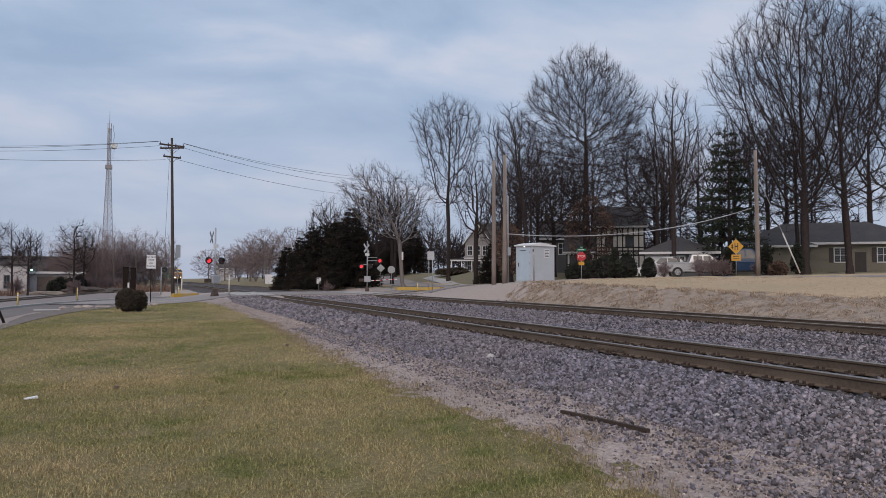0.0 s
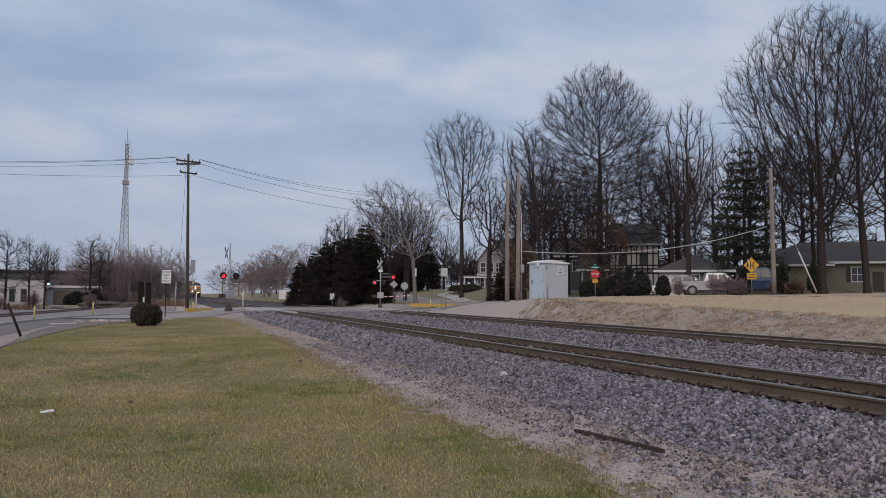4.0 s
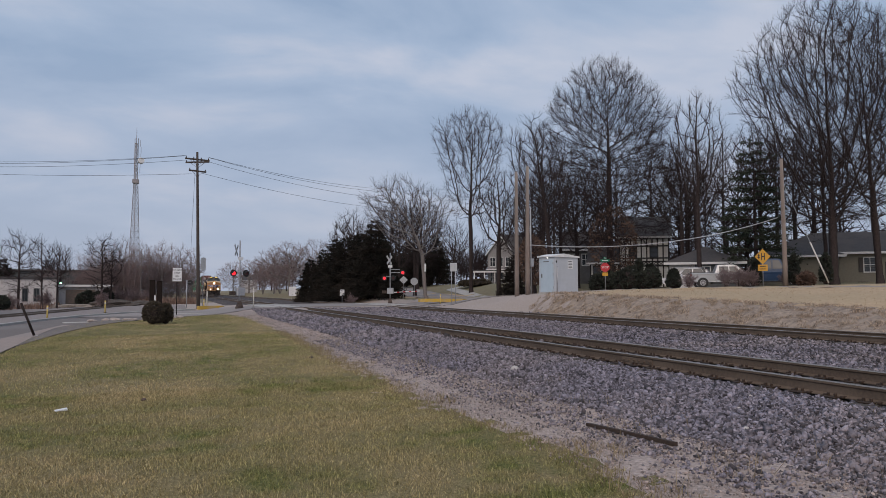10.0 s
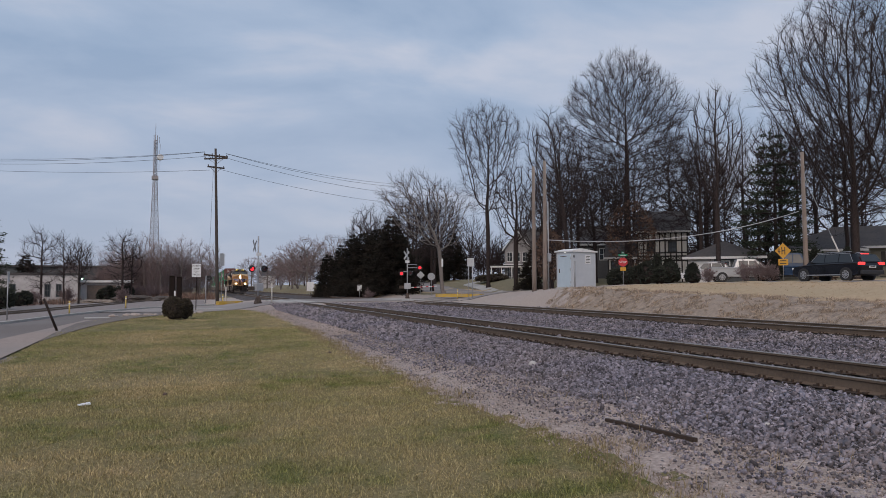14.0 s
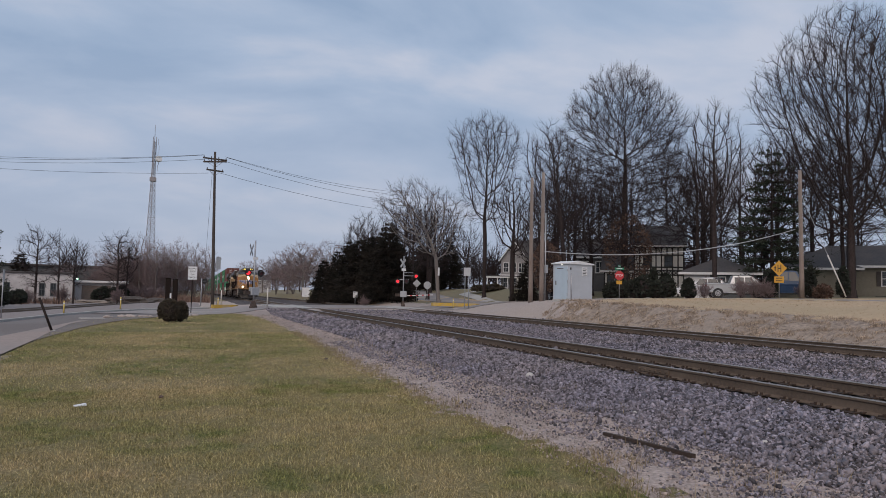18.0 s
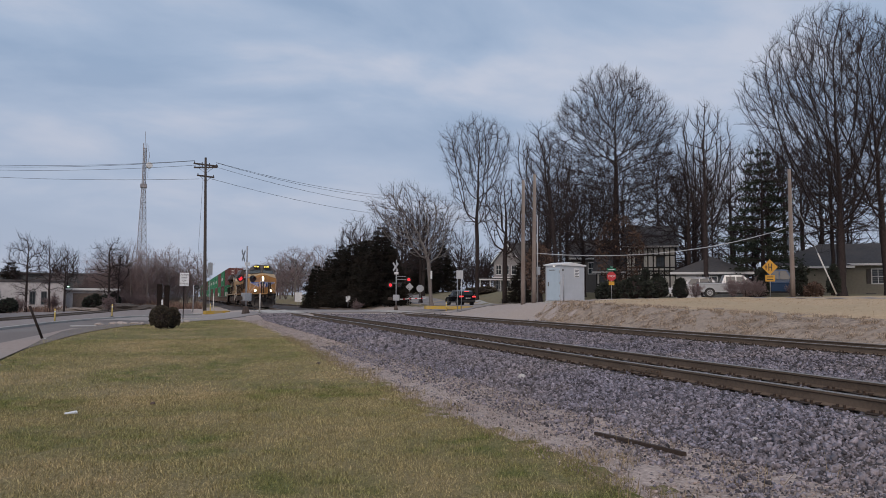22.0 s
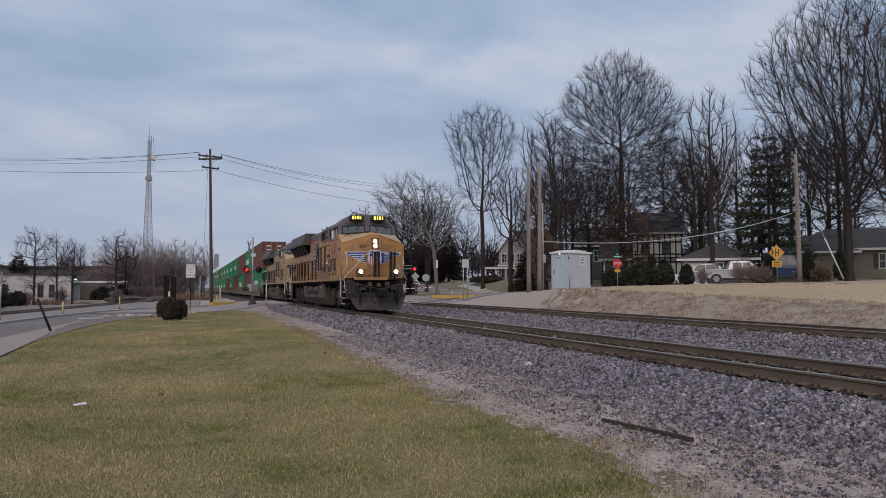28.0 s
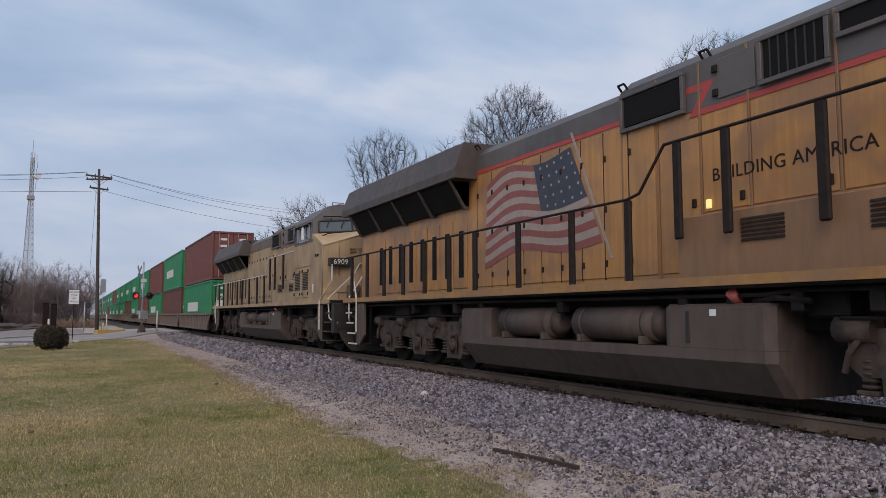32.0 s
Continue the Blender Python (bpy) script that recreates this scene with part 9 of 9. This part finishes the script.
mid_a = place(crown_tree(14.6, 6.0, 3.6, 0.16, 21, "slim bare tree with thin upright limbs", 0.55, 0.35, 0.6, 520, 0.5, up=0.14, bend=0.8, tip=0.015), 40.6, 80.5, 0)
street_a = place(crown_tree(16.0, 9.0, 4.5, 0.22, 53, "bare tree with a straight trunk and forked limbs", 0.5, 0.35, 0.42, 750, 0.55, up=0.08, tip=0.014), 47.8, 61.5, 70)
round_a = place(crown_tree(11.0, 12.5, 1.2, 0.24, 52, "round-headed bare tree near the far side of the tracks", 0.4, 0.6, 0.4, 1300, 0.55, up=0.03, bark="bark_pale", twig="twig_scrub", tip=0.02), 21.3, 150.0, 60)
scrub_a = place(bare_tree("scrub", 9.4, 0.10, 61, "thicket of bare scrub trees", "bark_pale", stems=7), -4.5, 126.2, 0)
scrub_b = place(bare_tree("scrub", 9.0, 0.10, 67, "thicket of bare scrub trees", "bark_pale", stems=8), -9.0, 129.8, 40)
left_a = place(crown_tree(9.3, 5.4, 1.6, 0.14, 71, "small bare tree standing beyond the street", 0.5, 0.5, 0.6, 420, 0.4, up=0.02, bend=0.6, tip=0.014), -16.6, 93.5, 0)
left_b = place(crown_tree(8.4, 4.0, 1.8, 0.10, 73, "thin bare sapling beyond the street", 0.55, 0.4, 0.5, 300, 0.4, up=0.1, bend=0.6, tip=0.014), -13.9, 91.0, 0)

def plant(rows):
    """Copies of a tree: tree, x, y, turn, scale."""
    for t, x, y, a, s in rows:
        c = copy_thing(t, pose(x, y, gz(x, y), 0, 0, a))
        c.matrix_basis = pose(x, y, gz(x, y), 0, 0, a) @ Matrix.Diagonal((s * t.scale.x, s * t.scale.x, s * t.scale.x, 1))


# thickets beyond the street
plant([
    (scrub_a, -12.0, 127, 120, 0.95), (scrub_b, -6.6, 131, 200, 0.95), (scrub_a, -2.0, 136, 60, 0.9), (scrub_b, -14.5, 134, 300, 0.8), (scrub_a, -19.5, 131, 10, 0.7), (scrub_b, 0.5, 144, 140, 0.8),
    (scrub_a, -8.2, 124, 250, 0.75), (scrub_a, -5.8, 122, 20, 0.65), (scrub_a, -3.2, 129, 190, 1.0), (scrub_b, -7.6, 126, 10, 1.0), (scrub_a, -10.6, 131, 80, 1.0),
    (scrub_b, -1.0, 139, 250, 0.95), (scrub_a, 2.0, 150, 300, 0.9), (scrub_a, 21.0, 196, 60, 1.0), (scrub_b, 21.5, 166, 200, 1.0),
])
# small trees by the workshop and in the thicket
left_c = place(crown_tree(9.6, 5.6, 1.2, 0.13, 75, "grey-brown bare tree rising from the thicket", 0.6, 0.45, 0.35, 420, 0.4, up=0.05, bend=0.4, tip=0.014, bark="bark_pale", twig="twig_scrub"), -5.2, 121.0, 0)
plant([
    (left_a, -9.0, 103.5, 210, 1.05), (left_b, -8.0, 104.5, 170, 1.0), (left_c, -2.2, 124.0, 150, 1.05), (left_c, -7.6, 123.0, 290, 1.1), (left_c, 0.6, 128.0, 60, 1.0), (left_c, 2.4, 137.0, 100, 1.0),
    (left_b, -12.6, 92.6, 250, 0.95), (left_a, -21.5, 88.0, 70, 1.0), (left_b, -14.9, 112.0, 10, 1.0), (left_c, -10.6, 122.0, 20, 1.0),
])
# round trees along the tracks
plant([
    (round_a, 25.0, 142.0, 200, 0.95), (round_a, 21.5, 176.0, 90, 1.0), (round_a, 21.5, 240.0, 90, 1.0), (round_a, 21.5, 310.0, 10, 1.2),
])
# gardens near the crossing
plant([
    (spread_a, 26.6, 92.0, 320, 0.9), (spread_a, 24.9, 107.8, 140, 0.95), (spread_a, 22.0, 100.0, 10, 0.75), (mid_a, 29.4, 104.0, 330, 0.95), (street_a, 33.0, 112.0, 30, 0.95), 
    (spread_a, 37.4, 75.5, 100, 0.98), (street_a, 40.5, 78.0, 210, 0.95), (mid_a, 34.8, 64.2, 20, 0.9),
])
# trees among the houses
plant([
    (tall_a, 55.0, 70.0, 300, 0.8), (mid_a, 52.5, 66.5, 260, 1.1), (tall_a, 54.5, 88.0, 50, 0.95), (spread_a, 46.0, 79.0, 60, 1.1), (mid_a, 55.8, 64.6, 40, 1.15),
    (mid_a, 50.2, 62.4, 90, 1.1), (street_a, 43.6, 79.0, 20, 1.0), (mid_a, 54.5, 61.0, 10, 0.95),
])
# trees round the green house
plant([
    (corner_tree, 58.5, 42.4, 95, 1.04), (street_a, 60.0, 76.0, 40, 0.95), (spread_a, 61.9, 79.5, 30, 1.15), (tall_a, 64.2, 89.3, 90, 1.1), (street_a, 68.0, 62.0, 10, 1.15), (tall_a, 62.0, 66.0, 250, 1.0),
    (spread_a, 66.0, 70.0, 10, 1.4), (tall_a, 58.0, 59.5, 160, 0.85), (mid_a, 55.0, 50.8, 100, 1.1), (street_a, 63.0, 62.0, 190, 1.1), (street_a, 56.0, 86.0, 300, 1.2), (spread_a, 72.0, 68.0, 120, 1.4), (street_a, 76.0, 60.0, 220, 1.4),
])
# woods behind the gardens
plant([
    (spread_a, 38.0, 118.0, 250, 1.1), (street_a, 44.0, 134.0, 90, 1.0), (spread_a, 60.0, 122.0, 10, 1.1), (street_a, 62.0, 104.0, 140, 1.2), (spread_a, 28.0, 120.0, 170, 0.9), (street_a, 66.0, 118.0, 60, 1.1), (spread_a, 52.0, 138.0, 210, 1.0),
])


def conifer(height, width, seed, label, material="conifer", n=9000, size=0.42, bare=0.03, power=0.85, droop=0.15, gap=0.035, spray=1.0):
    """An evergreen: trunk and whorled boughs carrying many small sprays with an uneven outline."""
    rg = random.Random(seed)
    t = thing("evergreen_tree", label, "tree", "evergreen trees")
    w = Wood()
    w.stick((0, 0, -0.1), (0, 0, height * 0.96), 0.035 * height * 0.5, 0.02)
    boughs = []
    k = 0
    z = height * bare + 0.3
    while z < height * 0.97:
        f = (z - height * bare) / (height * (1 - bare))
        m = 5 + int(4 * (1 - f))
        for j in range(m):
            a = k * 2.4 + j * 2 * math.pi / m + rg.uniform(-0.3, 0.3)
            ln = width / 2 * (1 - f) ** power * rg.uniform(0.62, 1.18) + 0.15
            boughs.append((z + rg.uniform(-0.2, 0.2), a, ln))
            w.stick((0, 0, z), (ln * math.cos(a), ln * math.sin(a), z - droop * ln + 0.1), 0.03 + 0.012 * ln, 0.01)
        z += height * gap * rg.uniform(0.8, 1.2)
        k += 1
    w.mesh("trunk", M["bark"], 5, t)
    tot = sum(b[2] ** 1.25 for b in boughs)
    V, F = [], []
    for z, a, ln in boughs:
        for _ in range(max(int(n * ln ** 1.25 / tot), 2)):
            u = rg.uniform(0.12, 1.0) ** 0.65
            sp = (0.17 * ln * u + 0.12) * spray
            p = Vector((ln * u * math.cos(a), ln * u * math.sin(a), z - droop * ln * u + 0.05)) + Vector((rg.gauss(0, sp * 0.5), rg.gauss(0, sp * 0.5), rg.gauss(0, sp * 0.35)))
            d = Vector((math.cos(a), math.sin(a), rg.uniform(-0.2, 0.6))) + Vector((rg.gauss(0, 0.5), rg.gauss(0, 0.5), rg.gauss(0, 0.4)))
            d.normalize()
            s = size * rg.uniform(0.55, 1.35)
            side = d.cross(Vector((rg.gauss(0, 1), rg.gauss(0, 1), rg.gauss(0, 1)))).normalized() * s * 0.22
            b = len(V)
            V += [tuple(p - side), tuple(p + side), tuple(p + d * s)]
            F.append((b, b + 1, b + 2))
    mesh_part("crown", V, F, M[material], t)
    return t


ced_a = place(conifer(9.4, 6.6, 3, "dense dark cedar in a row beyond the crossing", n=26000, size=0.24, power=0.7), 21.7, 83.5, 0)
ced_b = place(conifer(8.2, 6.2, 9, "dense dark cedar in a row beyond the crossing", n=26000, size=0.24, power=0.6), 19.8, 90.5, 0)
for t, x, y, a, s in ((ced_b, 20.9, 87.0, 90, 0.98), (ced_a, 18.3, 97.4, 40, 0.78), (ced_b, 17.2, 101.0, 200, 0.74), (ced_a, 19.2, 94.0, 260, 0.9), (ced_b, 23.4, 86.6, 10, 0.85), (ced_a, 23.6, 91.5, 150, 0.9), (ced_b, 40.8, 127.8, 30, 1.0), (ced_b, 38.0, 137.0, 300, 1.1), (ced_a, 42.5, 121.0, 80, 0.9), (ced_b, -26.4, 135.7, 0, 0.9), (ced_a, 36.4, 77.0, 15, 0.5), (ced_a, 34.5, 139.0, 100, 1.0), (ced_b, 22.3, 95.0, 210, 0.95), (ced_b, 44.0, 143.0, 320, 1.1), (ced_a, 20.6, 99.5, 50, 0.8)):
    c = copy_thing(t, pose(x, y, gz(x, y), 0, 0, a))
    c.matrix_basis = pose(x, y, gz(x, y), 0, 0, a) @ Matrix.Diagonal((s, s, s, 1))
pine_a = place(conifer(14.2, 7.6, 17, "tall dark pine with layered drooping boughs beside the pole", "pine", 10500, 0.26, 0.14, 0.62, 0.02, 0.062, 0.8), 50.3, 54.2, 0)

c = copy_thing(pine_a, pose(-17.8, 72.8, gz(-17.8, 72.8), 0, 0, 50))
c.matrix_basis = pose(-17.8, 72.8, gz(-17.8, 72.8), 0, 0, 50) @ Matrix.Diagonal((0.74, 0.74, 0.74, 1))

# brown-leaved young oaks
def leafy_oak(x, y, height, width, seed, label, n=3500):
    t = crown_tree(height, width * 1.1, height * 0.2, 0.13, seed, label, n=350, step=0.4, group="brown-leaved oaks")
    place(t, x, y, seed * 10)
    rg = random.Random(seed)
    V, F = leaf_mass(rg, n, ball_shape(0, 0, height * 0.55, width / 2, width / 2, height * 0.42, -0.95), 0.22, 1.0)
    V = [(a * (0.5 + 0.5 * abs(noise.noise(Vector((a, b, c)) * 0.6)) * 1.6), b, c) for a, b, c in V]
    mesh_part("foliage", V, F, M["oak_leaf"], t)
    return t


lo_a = leafy_oak(41.3, 64.0, 8.8, 4.8, 5, "young oak still holding brown dead leaves", 1500)
lo_b = leafy_oak(32.1, 63.1, 5.6, 2.8, 6, "slender oak with brown dead leaves behind the poles", 1100)
c = copy_thing(lo_b, pose(30.6, 60.8, gz(30.6, 60.8), 0, 0, 100))

# evergreen and winter shrubs
M["shrub_dark"] = surf("dark_evergreen_shrub", (0.03, 0.036, 0.026), (0.016, 0.02, 0.015), 4, 0.9, 0.0, vary=0.35)
for x, y, w, h in ((37.02, 48.8, 0.55, 1.5), (43.12, 46.7, 0.55, 2.2), (46.16, 45.7, 0.42, 2.4), (47.76, 44.1, 0.45, 2.4), (48.2, 67.5, 0.8, 2.6), (41.9, 60.5, 0.5, 2.8)):
    shrub(x, y, [(0, 0, h * 0.36, w, w, h * 0.40), (0.05, 0.03, h * 0.68, w * 0.72, w * 0.7, h * 0.36)], "upright dark evergreen shrub in a front garden", "shrub_dark", 900, 0.17)
for x, y, w, h, mt in ((38.6, 61.6, 1.3, 2.0, "shrub_dark"), (40.3, 60.4, 1.4, 2.3, "shrub_dark"), (42.2, 59.4, 1.3, 2.1, "shrub_dark"), (45.42, 43.8, 0.65, 1.0, "oak_leaf"), (40.6, 99.0, 2.4, 1.1, "shrub_brown"), (-11.2, 105.6, 0.9, 2.0, "shrub_dark"), (-9.2, 106.0, 1.3, 2.2, "shrub_dark"), (-17.05, 85.0, 1.1, 1.5, "shrub_dark"), (-15.6, 70.2, 1.0, 1.7, "shrub_dark")):
    shrub(x, y, [(0, 0, h * 0.42, w, w * 0.8, h * 0.46), (w * 0.45, 0.2, h * 0.5, w * 0.6, w * 0.6, h * 0.5), (-w * 0.5, -0.1, h * 0.36, w * 0.55, w * 0.6, h * 0.4)], "dense dark winter shrub" if mt != "oak_leaf" else "low rust-brown winter shrub by the guy wire", mt, 700, 0.24)
brush = bare_tree("scrub", 2.0, 0.03, 91, "leafless pale shrub at the garden's edge", group="leafless shrubs", stems=4)
place(brush, 40.9, 51.8, 0)
for x, y, s in ((36.9, 46.7, 0.75), (39.6, 45.9, 0.9), (40.4, 45.4, 0.95), (41.1, 45.0, 0.85), (-6.2, 107, 1.3), (-7.6, 108, 1.4), (-5.2, 110, 1.3), (-8.8, 107, 1.2), (-4.0, 112, 1.2), (47.0, 47.5, 0.7), (-8.0, 92, 1.1), (-14, 94, 1.2), (-17, 92, 1.0), (22.5, 88.5, 1.0), (18.0, 79.5, 0.8)):
    c = copy_thing(brush, pose(x, y, gz(x, y), 0, 0, x * 50))
    c.matrix_basis = pose(x, y, gz(x, y), 0, 0, x * 50) @ Matrix.Diagonal((s, s, s, 1))


# far woods along the skyline, one mass
def far_woods():
    rg = random.Random(77)
    w = Wood()
    for k in range(230):
        a = radians(rg.uniform(-62, 46))
        dist = rg.uniform(190, 420)
        x, y = -dist * math.sin(-a), dist * math.cos(a)
        if -9 < x < 30 and y < 420:
            continue
        if x < -6 and rg.random() < 0.5:
            continue
        z, h = gz(x, y), rg.uniform(7, 13) if x < 25 else rg.uniform(10, 17)
        w.stick((x, y, z), (x, y, z + h * 0.6), 0.3, 0.15)
        for _ in range(60):
            b, e = rg.uniform(0, 6.28), rg.uniform(0.1, 1.4)
            z0 = z + h * rg.uniform(0.15, 0.62)
            ln = h * rg.uniform(0.18, 0.42)
            d = Vector((math.cos(b) * math.cos(e), math.sin(b) * math.cos(e), math.sin(e)))
            p = Vector((x + rg.gauss(0, 0.8), y, z0))
            q = p + d * ln
            w.stick(p, q, 0.10, 0.05)
            for _ in range(4):
                q2 = q + Vector((rg.gauss(0, 1), rg.gauss(0, 1), abs(rg.gauss(0, 1)))).normalized() * ln * 0.45
                w.stick(p.lerp(q, rg.uniform(0.4, 1)), q2, 0.05, 0.035)
    # the wooded gardens behind the houses
    for k in range(26):
        a = radians(rg.uniform(28, 58))
        dist = rg.uniform(88, 150)
        x, y = dist * math.sin(a), dist * math.cos(a)
        z, h = gz(x, y), rg.uniform(8, 15)
        w.stick((x, y, z - 0.2), (x, y, z + h * 0.8), 0.2, 0.08)
        for _ in range(34):
            b, e = rg.uniform(0, 6.28), rg.uniform(0.0, 1.3)
            p = Vector((x, y, z + h * rg.uniform(0.04, 0.8)))
            q = p + Vector((math.cos(b) * math.cos(e), math.sin(b) * math.cos(e), math.sin(e))) * h * rg.uniform(0.12, 0.34)
            w.stick(p, q, 0.07, 0.035)
            for _ in range(4):
                c = p.lerp(q, rg.uniform(0.2, 1))
                w.stick(c, c + Vector((rg.gauss(0, 1), rg.gauss(0, 1), abs(rg.gauss(0, 0.8)))).normalized() * h * 0.1, 0.035, 0.025)
    o = w.mesh("far_woods", M["twig"], 3, None)
    tagged(o, "bare winter woods along the skyline", "woods", kind="stuff")


far_woods()


# ---- grass and small growth ----
def blades(name, n, xr, yr, hgt, wid, seed, keep, material, label, power=1.6, lean=0.5):
    """Thin bent grass blades as one mass; keep(x, y) says where they stand."""
    r = np.random.default_rng(seed)
    y = yr[0] + (yr[1] - yr[0]) * r.uniform(0, 1, n) ** power
    x = r.uniform(*xr, n)
    ok = keep(x, y)
    x, y = x[ok], y[ok]
    n = len(x)
    z = ground_z(x, y) - 0.004
    a = r.uniform(0, 2 * np.pi, n)
    h = hgt * np.exp(r.normal(0, 0.35, n)) * (1 + 0.012 * (y - yr[0]))
    w = wid * r.uniform(0.6, 1.4, n) * (1 + 0.03 * (y - yr[0]))
    b = r.uniform(0, 2 * np.pi, n)
    ln = h * np.abs(r.normal(0, lean, n))
    p = np.stack([x, y, z], -1)
    s = np.stack([np.cos(a), np.sin(a), 0 * a], -1) * w[:, None] / 2
    bend = np.stack([np.cos(b) * ln, np.sin(b) * ln, 0 * b], -1)
    up = np.stack([0 * h, 0 * h, h], -1)
    V = np.stack([p - s, p + s, p + s * 0.7 + up * 0.55 + bend * 0.35, p - s * 0.7 + up * 0.55 + bend * 0.35, p + up * 0.92 + bend], 1).reshape(-1, 3)
    base = 5 * np.arange(n)[:, None]
    loops = np.concatenate([base + [0, 1, 2, 3], base + [3, 2, 4]], 1).ravel().astype(np.int32)
    starts = (7 * np.arange(n)[:, None] + [0, 4]).ravel().astype(np.int32)
    me = bpy.data.meshes.new(name)
    me.vertices.add(len(V))
    me.vertices.foreach_set("co", V.ravel())
    me.loops.add(len(loops))
    me.loops.foreach_set("vertex_index", loops)
    me.polygons.add(len(starts))
    me.polygons.foreach_set("loop_start", starts)
    me.update(calc_edges=True)
    me.materials.append(material)
    return tagged(new(name, me), label, "grass", kind="stuff")


def on_lawn(x, y):
    return (x > lawn_left(y) + 0.05) & (x < lawn_right(y) + 0.1 * np.sin(y * 7) + 0.08 * np.sin(y * 17.3 + x))


blades("lawn_grass", 230000, (-4.6, 3.9), (3.6, 13), 0.030, 0.0052, 31, on_lawn, M["lawn"], "short dormant lawn grass, green and straw mixed", 1.15, 0.9)
blades("lawn_grass", 110000, (-5.2, 4.6), (12, 30), 0.032, 0.009, 32, on_lawn, M["lawn"], "short dormant lawn grass, green and straw mixed", 1.2, 0.9)
blades("lawn_grass", 34000, (-5.2, 4.9), (29, 54), 0.034, 0.013, 33, on_lawn, M["lawn"], "short dormant lawn grass, green and straw mixed", 1.0, 0.9)


def lawn_fringe(x, y):
    e = lawn_right(y)
    d = x - e
    return (d > -0.25) & (d < 0.1 + 0.5 * np.abs(np.sin(y * 1.7) * np.sin(y * 0.63 + 1)) ** 2)


M["dead_grass"] = surf("dead_grass_stems", (0.30, 0.235, 0.135), (0.19, 0.15, 0.09), 3, 0.9, 0.0, vary=0.35, coord="World")
blades("edge_grass", 20000, (2.9, 5.2), (4, 30), 0.075, 0.006, 34, lawn_fringe, M["dead_grass"], "longer dead grass along the lawn's ragged edge", 1.3, 0.8)


def on_bank(x, y):
    top = np.interp(y, [15, 24, 38, 50], [23.2, 22.8, 21.2, 22.5])
    return (x > 18.9) & (x < top + 0.5)


M["bank_straw"] = surf("matted_dead_bank_grass", (0.47, 0.375, 0.285), (0.27, 0.21, 0.16), 2.5, 0.95, 0.0, vary=0.5, coord="World")


def in_tufts(x, y):
    v = np.sin(x * 5.1 + 1.7 * np.sin(y * 2.3)) * np.sin(y * 3.7 + 1.3 * np.sin(x * 4.1)) + 0.5 * np.sin(x * 13.7 + y * 9.1)
    return on_bank(x, y) & (v > 0.25)


blades("bank_grass", 120000, (18.8, 24.2), (8, 40), 0.075, 0.012, 35, in_tufts, M["bank_straw"], "rough matted tufts of dead grass on the bank", 1.0, 1.5)
blades("field_grass", 5000, (22.5, 33.5), (10, 40), 0.03, 0.02, 36, lambda x, y: x > np.interp(y, [15, 24, 38, 50], [23.2, 22.8, 21.4, 23.5]), M["straw"], "short dry tan grass above the bank", 1.0, 1.0)
blades("verge_weeds", 1500, (4.3, 7.2), (4, 24), 0.16, 0.005, 37, lambda x, y: np.sin(y * 3.1 + x) > 0.2, M["dead_grass"], "thin dry weed stems on the ballast shoulder", 1.3, 0.7)
scatter_stones("cinders", 9000, (3.4, 5.6), (3.5, 20), 0.017, lambda x, y: ground_z(x, y), M["grit"], 41, "small cinders and grit scattered on the dirt strip", "gravel", 1.3, 0.35)
scatter_stones("cinders", 2600, (4.0, 5.4), (20, 50), 0.03, lambda x, y: ground_z(x, y), M["grit"], 42, "small cinders and grit scattered on the dirt strip", "gravel", 1.0, 0.35)


M["dry_reed"] = surf("reddish_dry_stems", (0.23, 0.15, 0.115), (0.13, 0.085, 0.068), 3, 0.95, 0.0, vary=0.4, coord="World")
blades("dry_reeds", 9000, (-9.5, 2.5), (104, 118), 0.62, 0.06, 43, lambda x, y: np.sin(x * 1.3 + y) + np.sin(y * 0.9 - x * 0.7) > -0.3, M["dry_reed"], "tall reddish dry grass beside the spur track", 1.0, 0.5)
blades("dry_reeds", 4000, (-26, -13), (88, 104), 0.45, 0.05, 44, lambda x, y: np.sin(x * 1.1 + y * 0.8) > 0.0, M["dry_reed"], "tall reddish dry grass before the workshop", 1.0, 0.6)
M["debris"] = surf("matted_straw_and_debris", (0.42, 0.345, 0.30), (0.17, 0.138, 0.122), 5, 0.95, 0.0, vary=0.65, coord="World")


def near_dirt(x, y):
    d = x - lawn_right(y)
    return (d > 0.0) & (d < 2.0)


blades("dead_straw", 40000, (3.3, 6.0), (3.6, 24), 0.014, 0.006, 38, near_dirt, M["debris"], "flattened straw and debris matted over the dirt strip", 1.5, 5.0)
blades("dead_straw", 6000, (3.6, 6.4), (23, 52), 0.02, 0.02, 39, near_dirt, M["debris"], "flattened straw and debris matted over the dirt strip", 1.2, 5.0)


def motions():
    """Keys of all that moves."""
    for f in MOVERS:
        f()


motions()
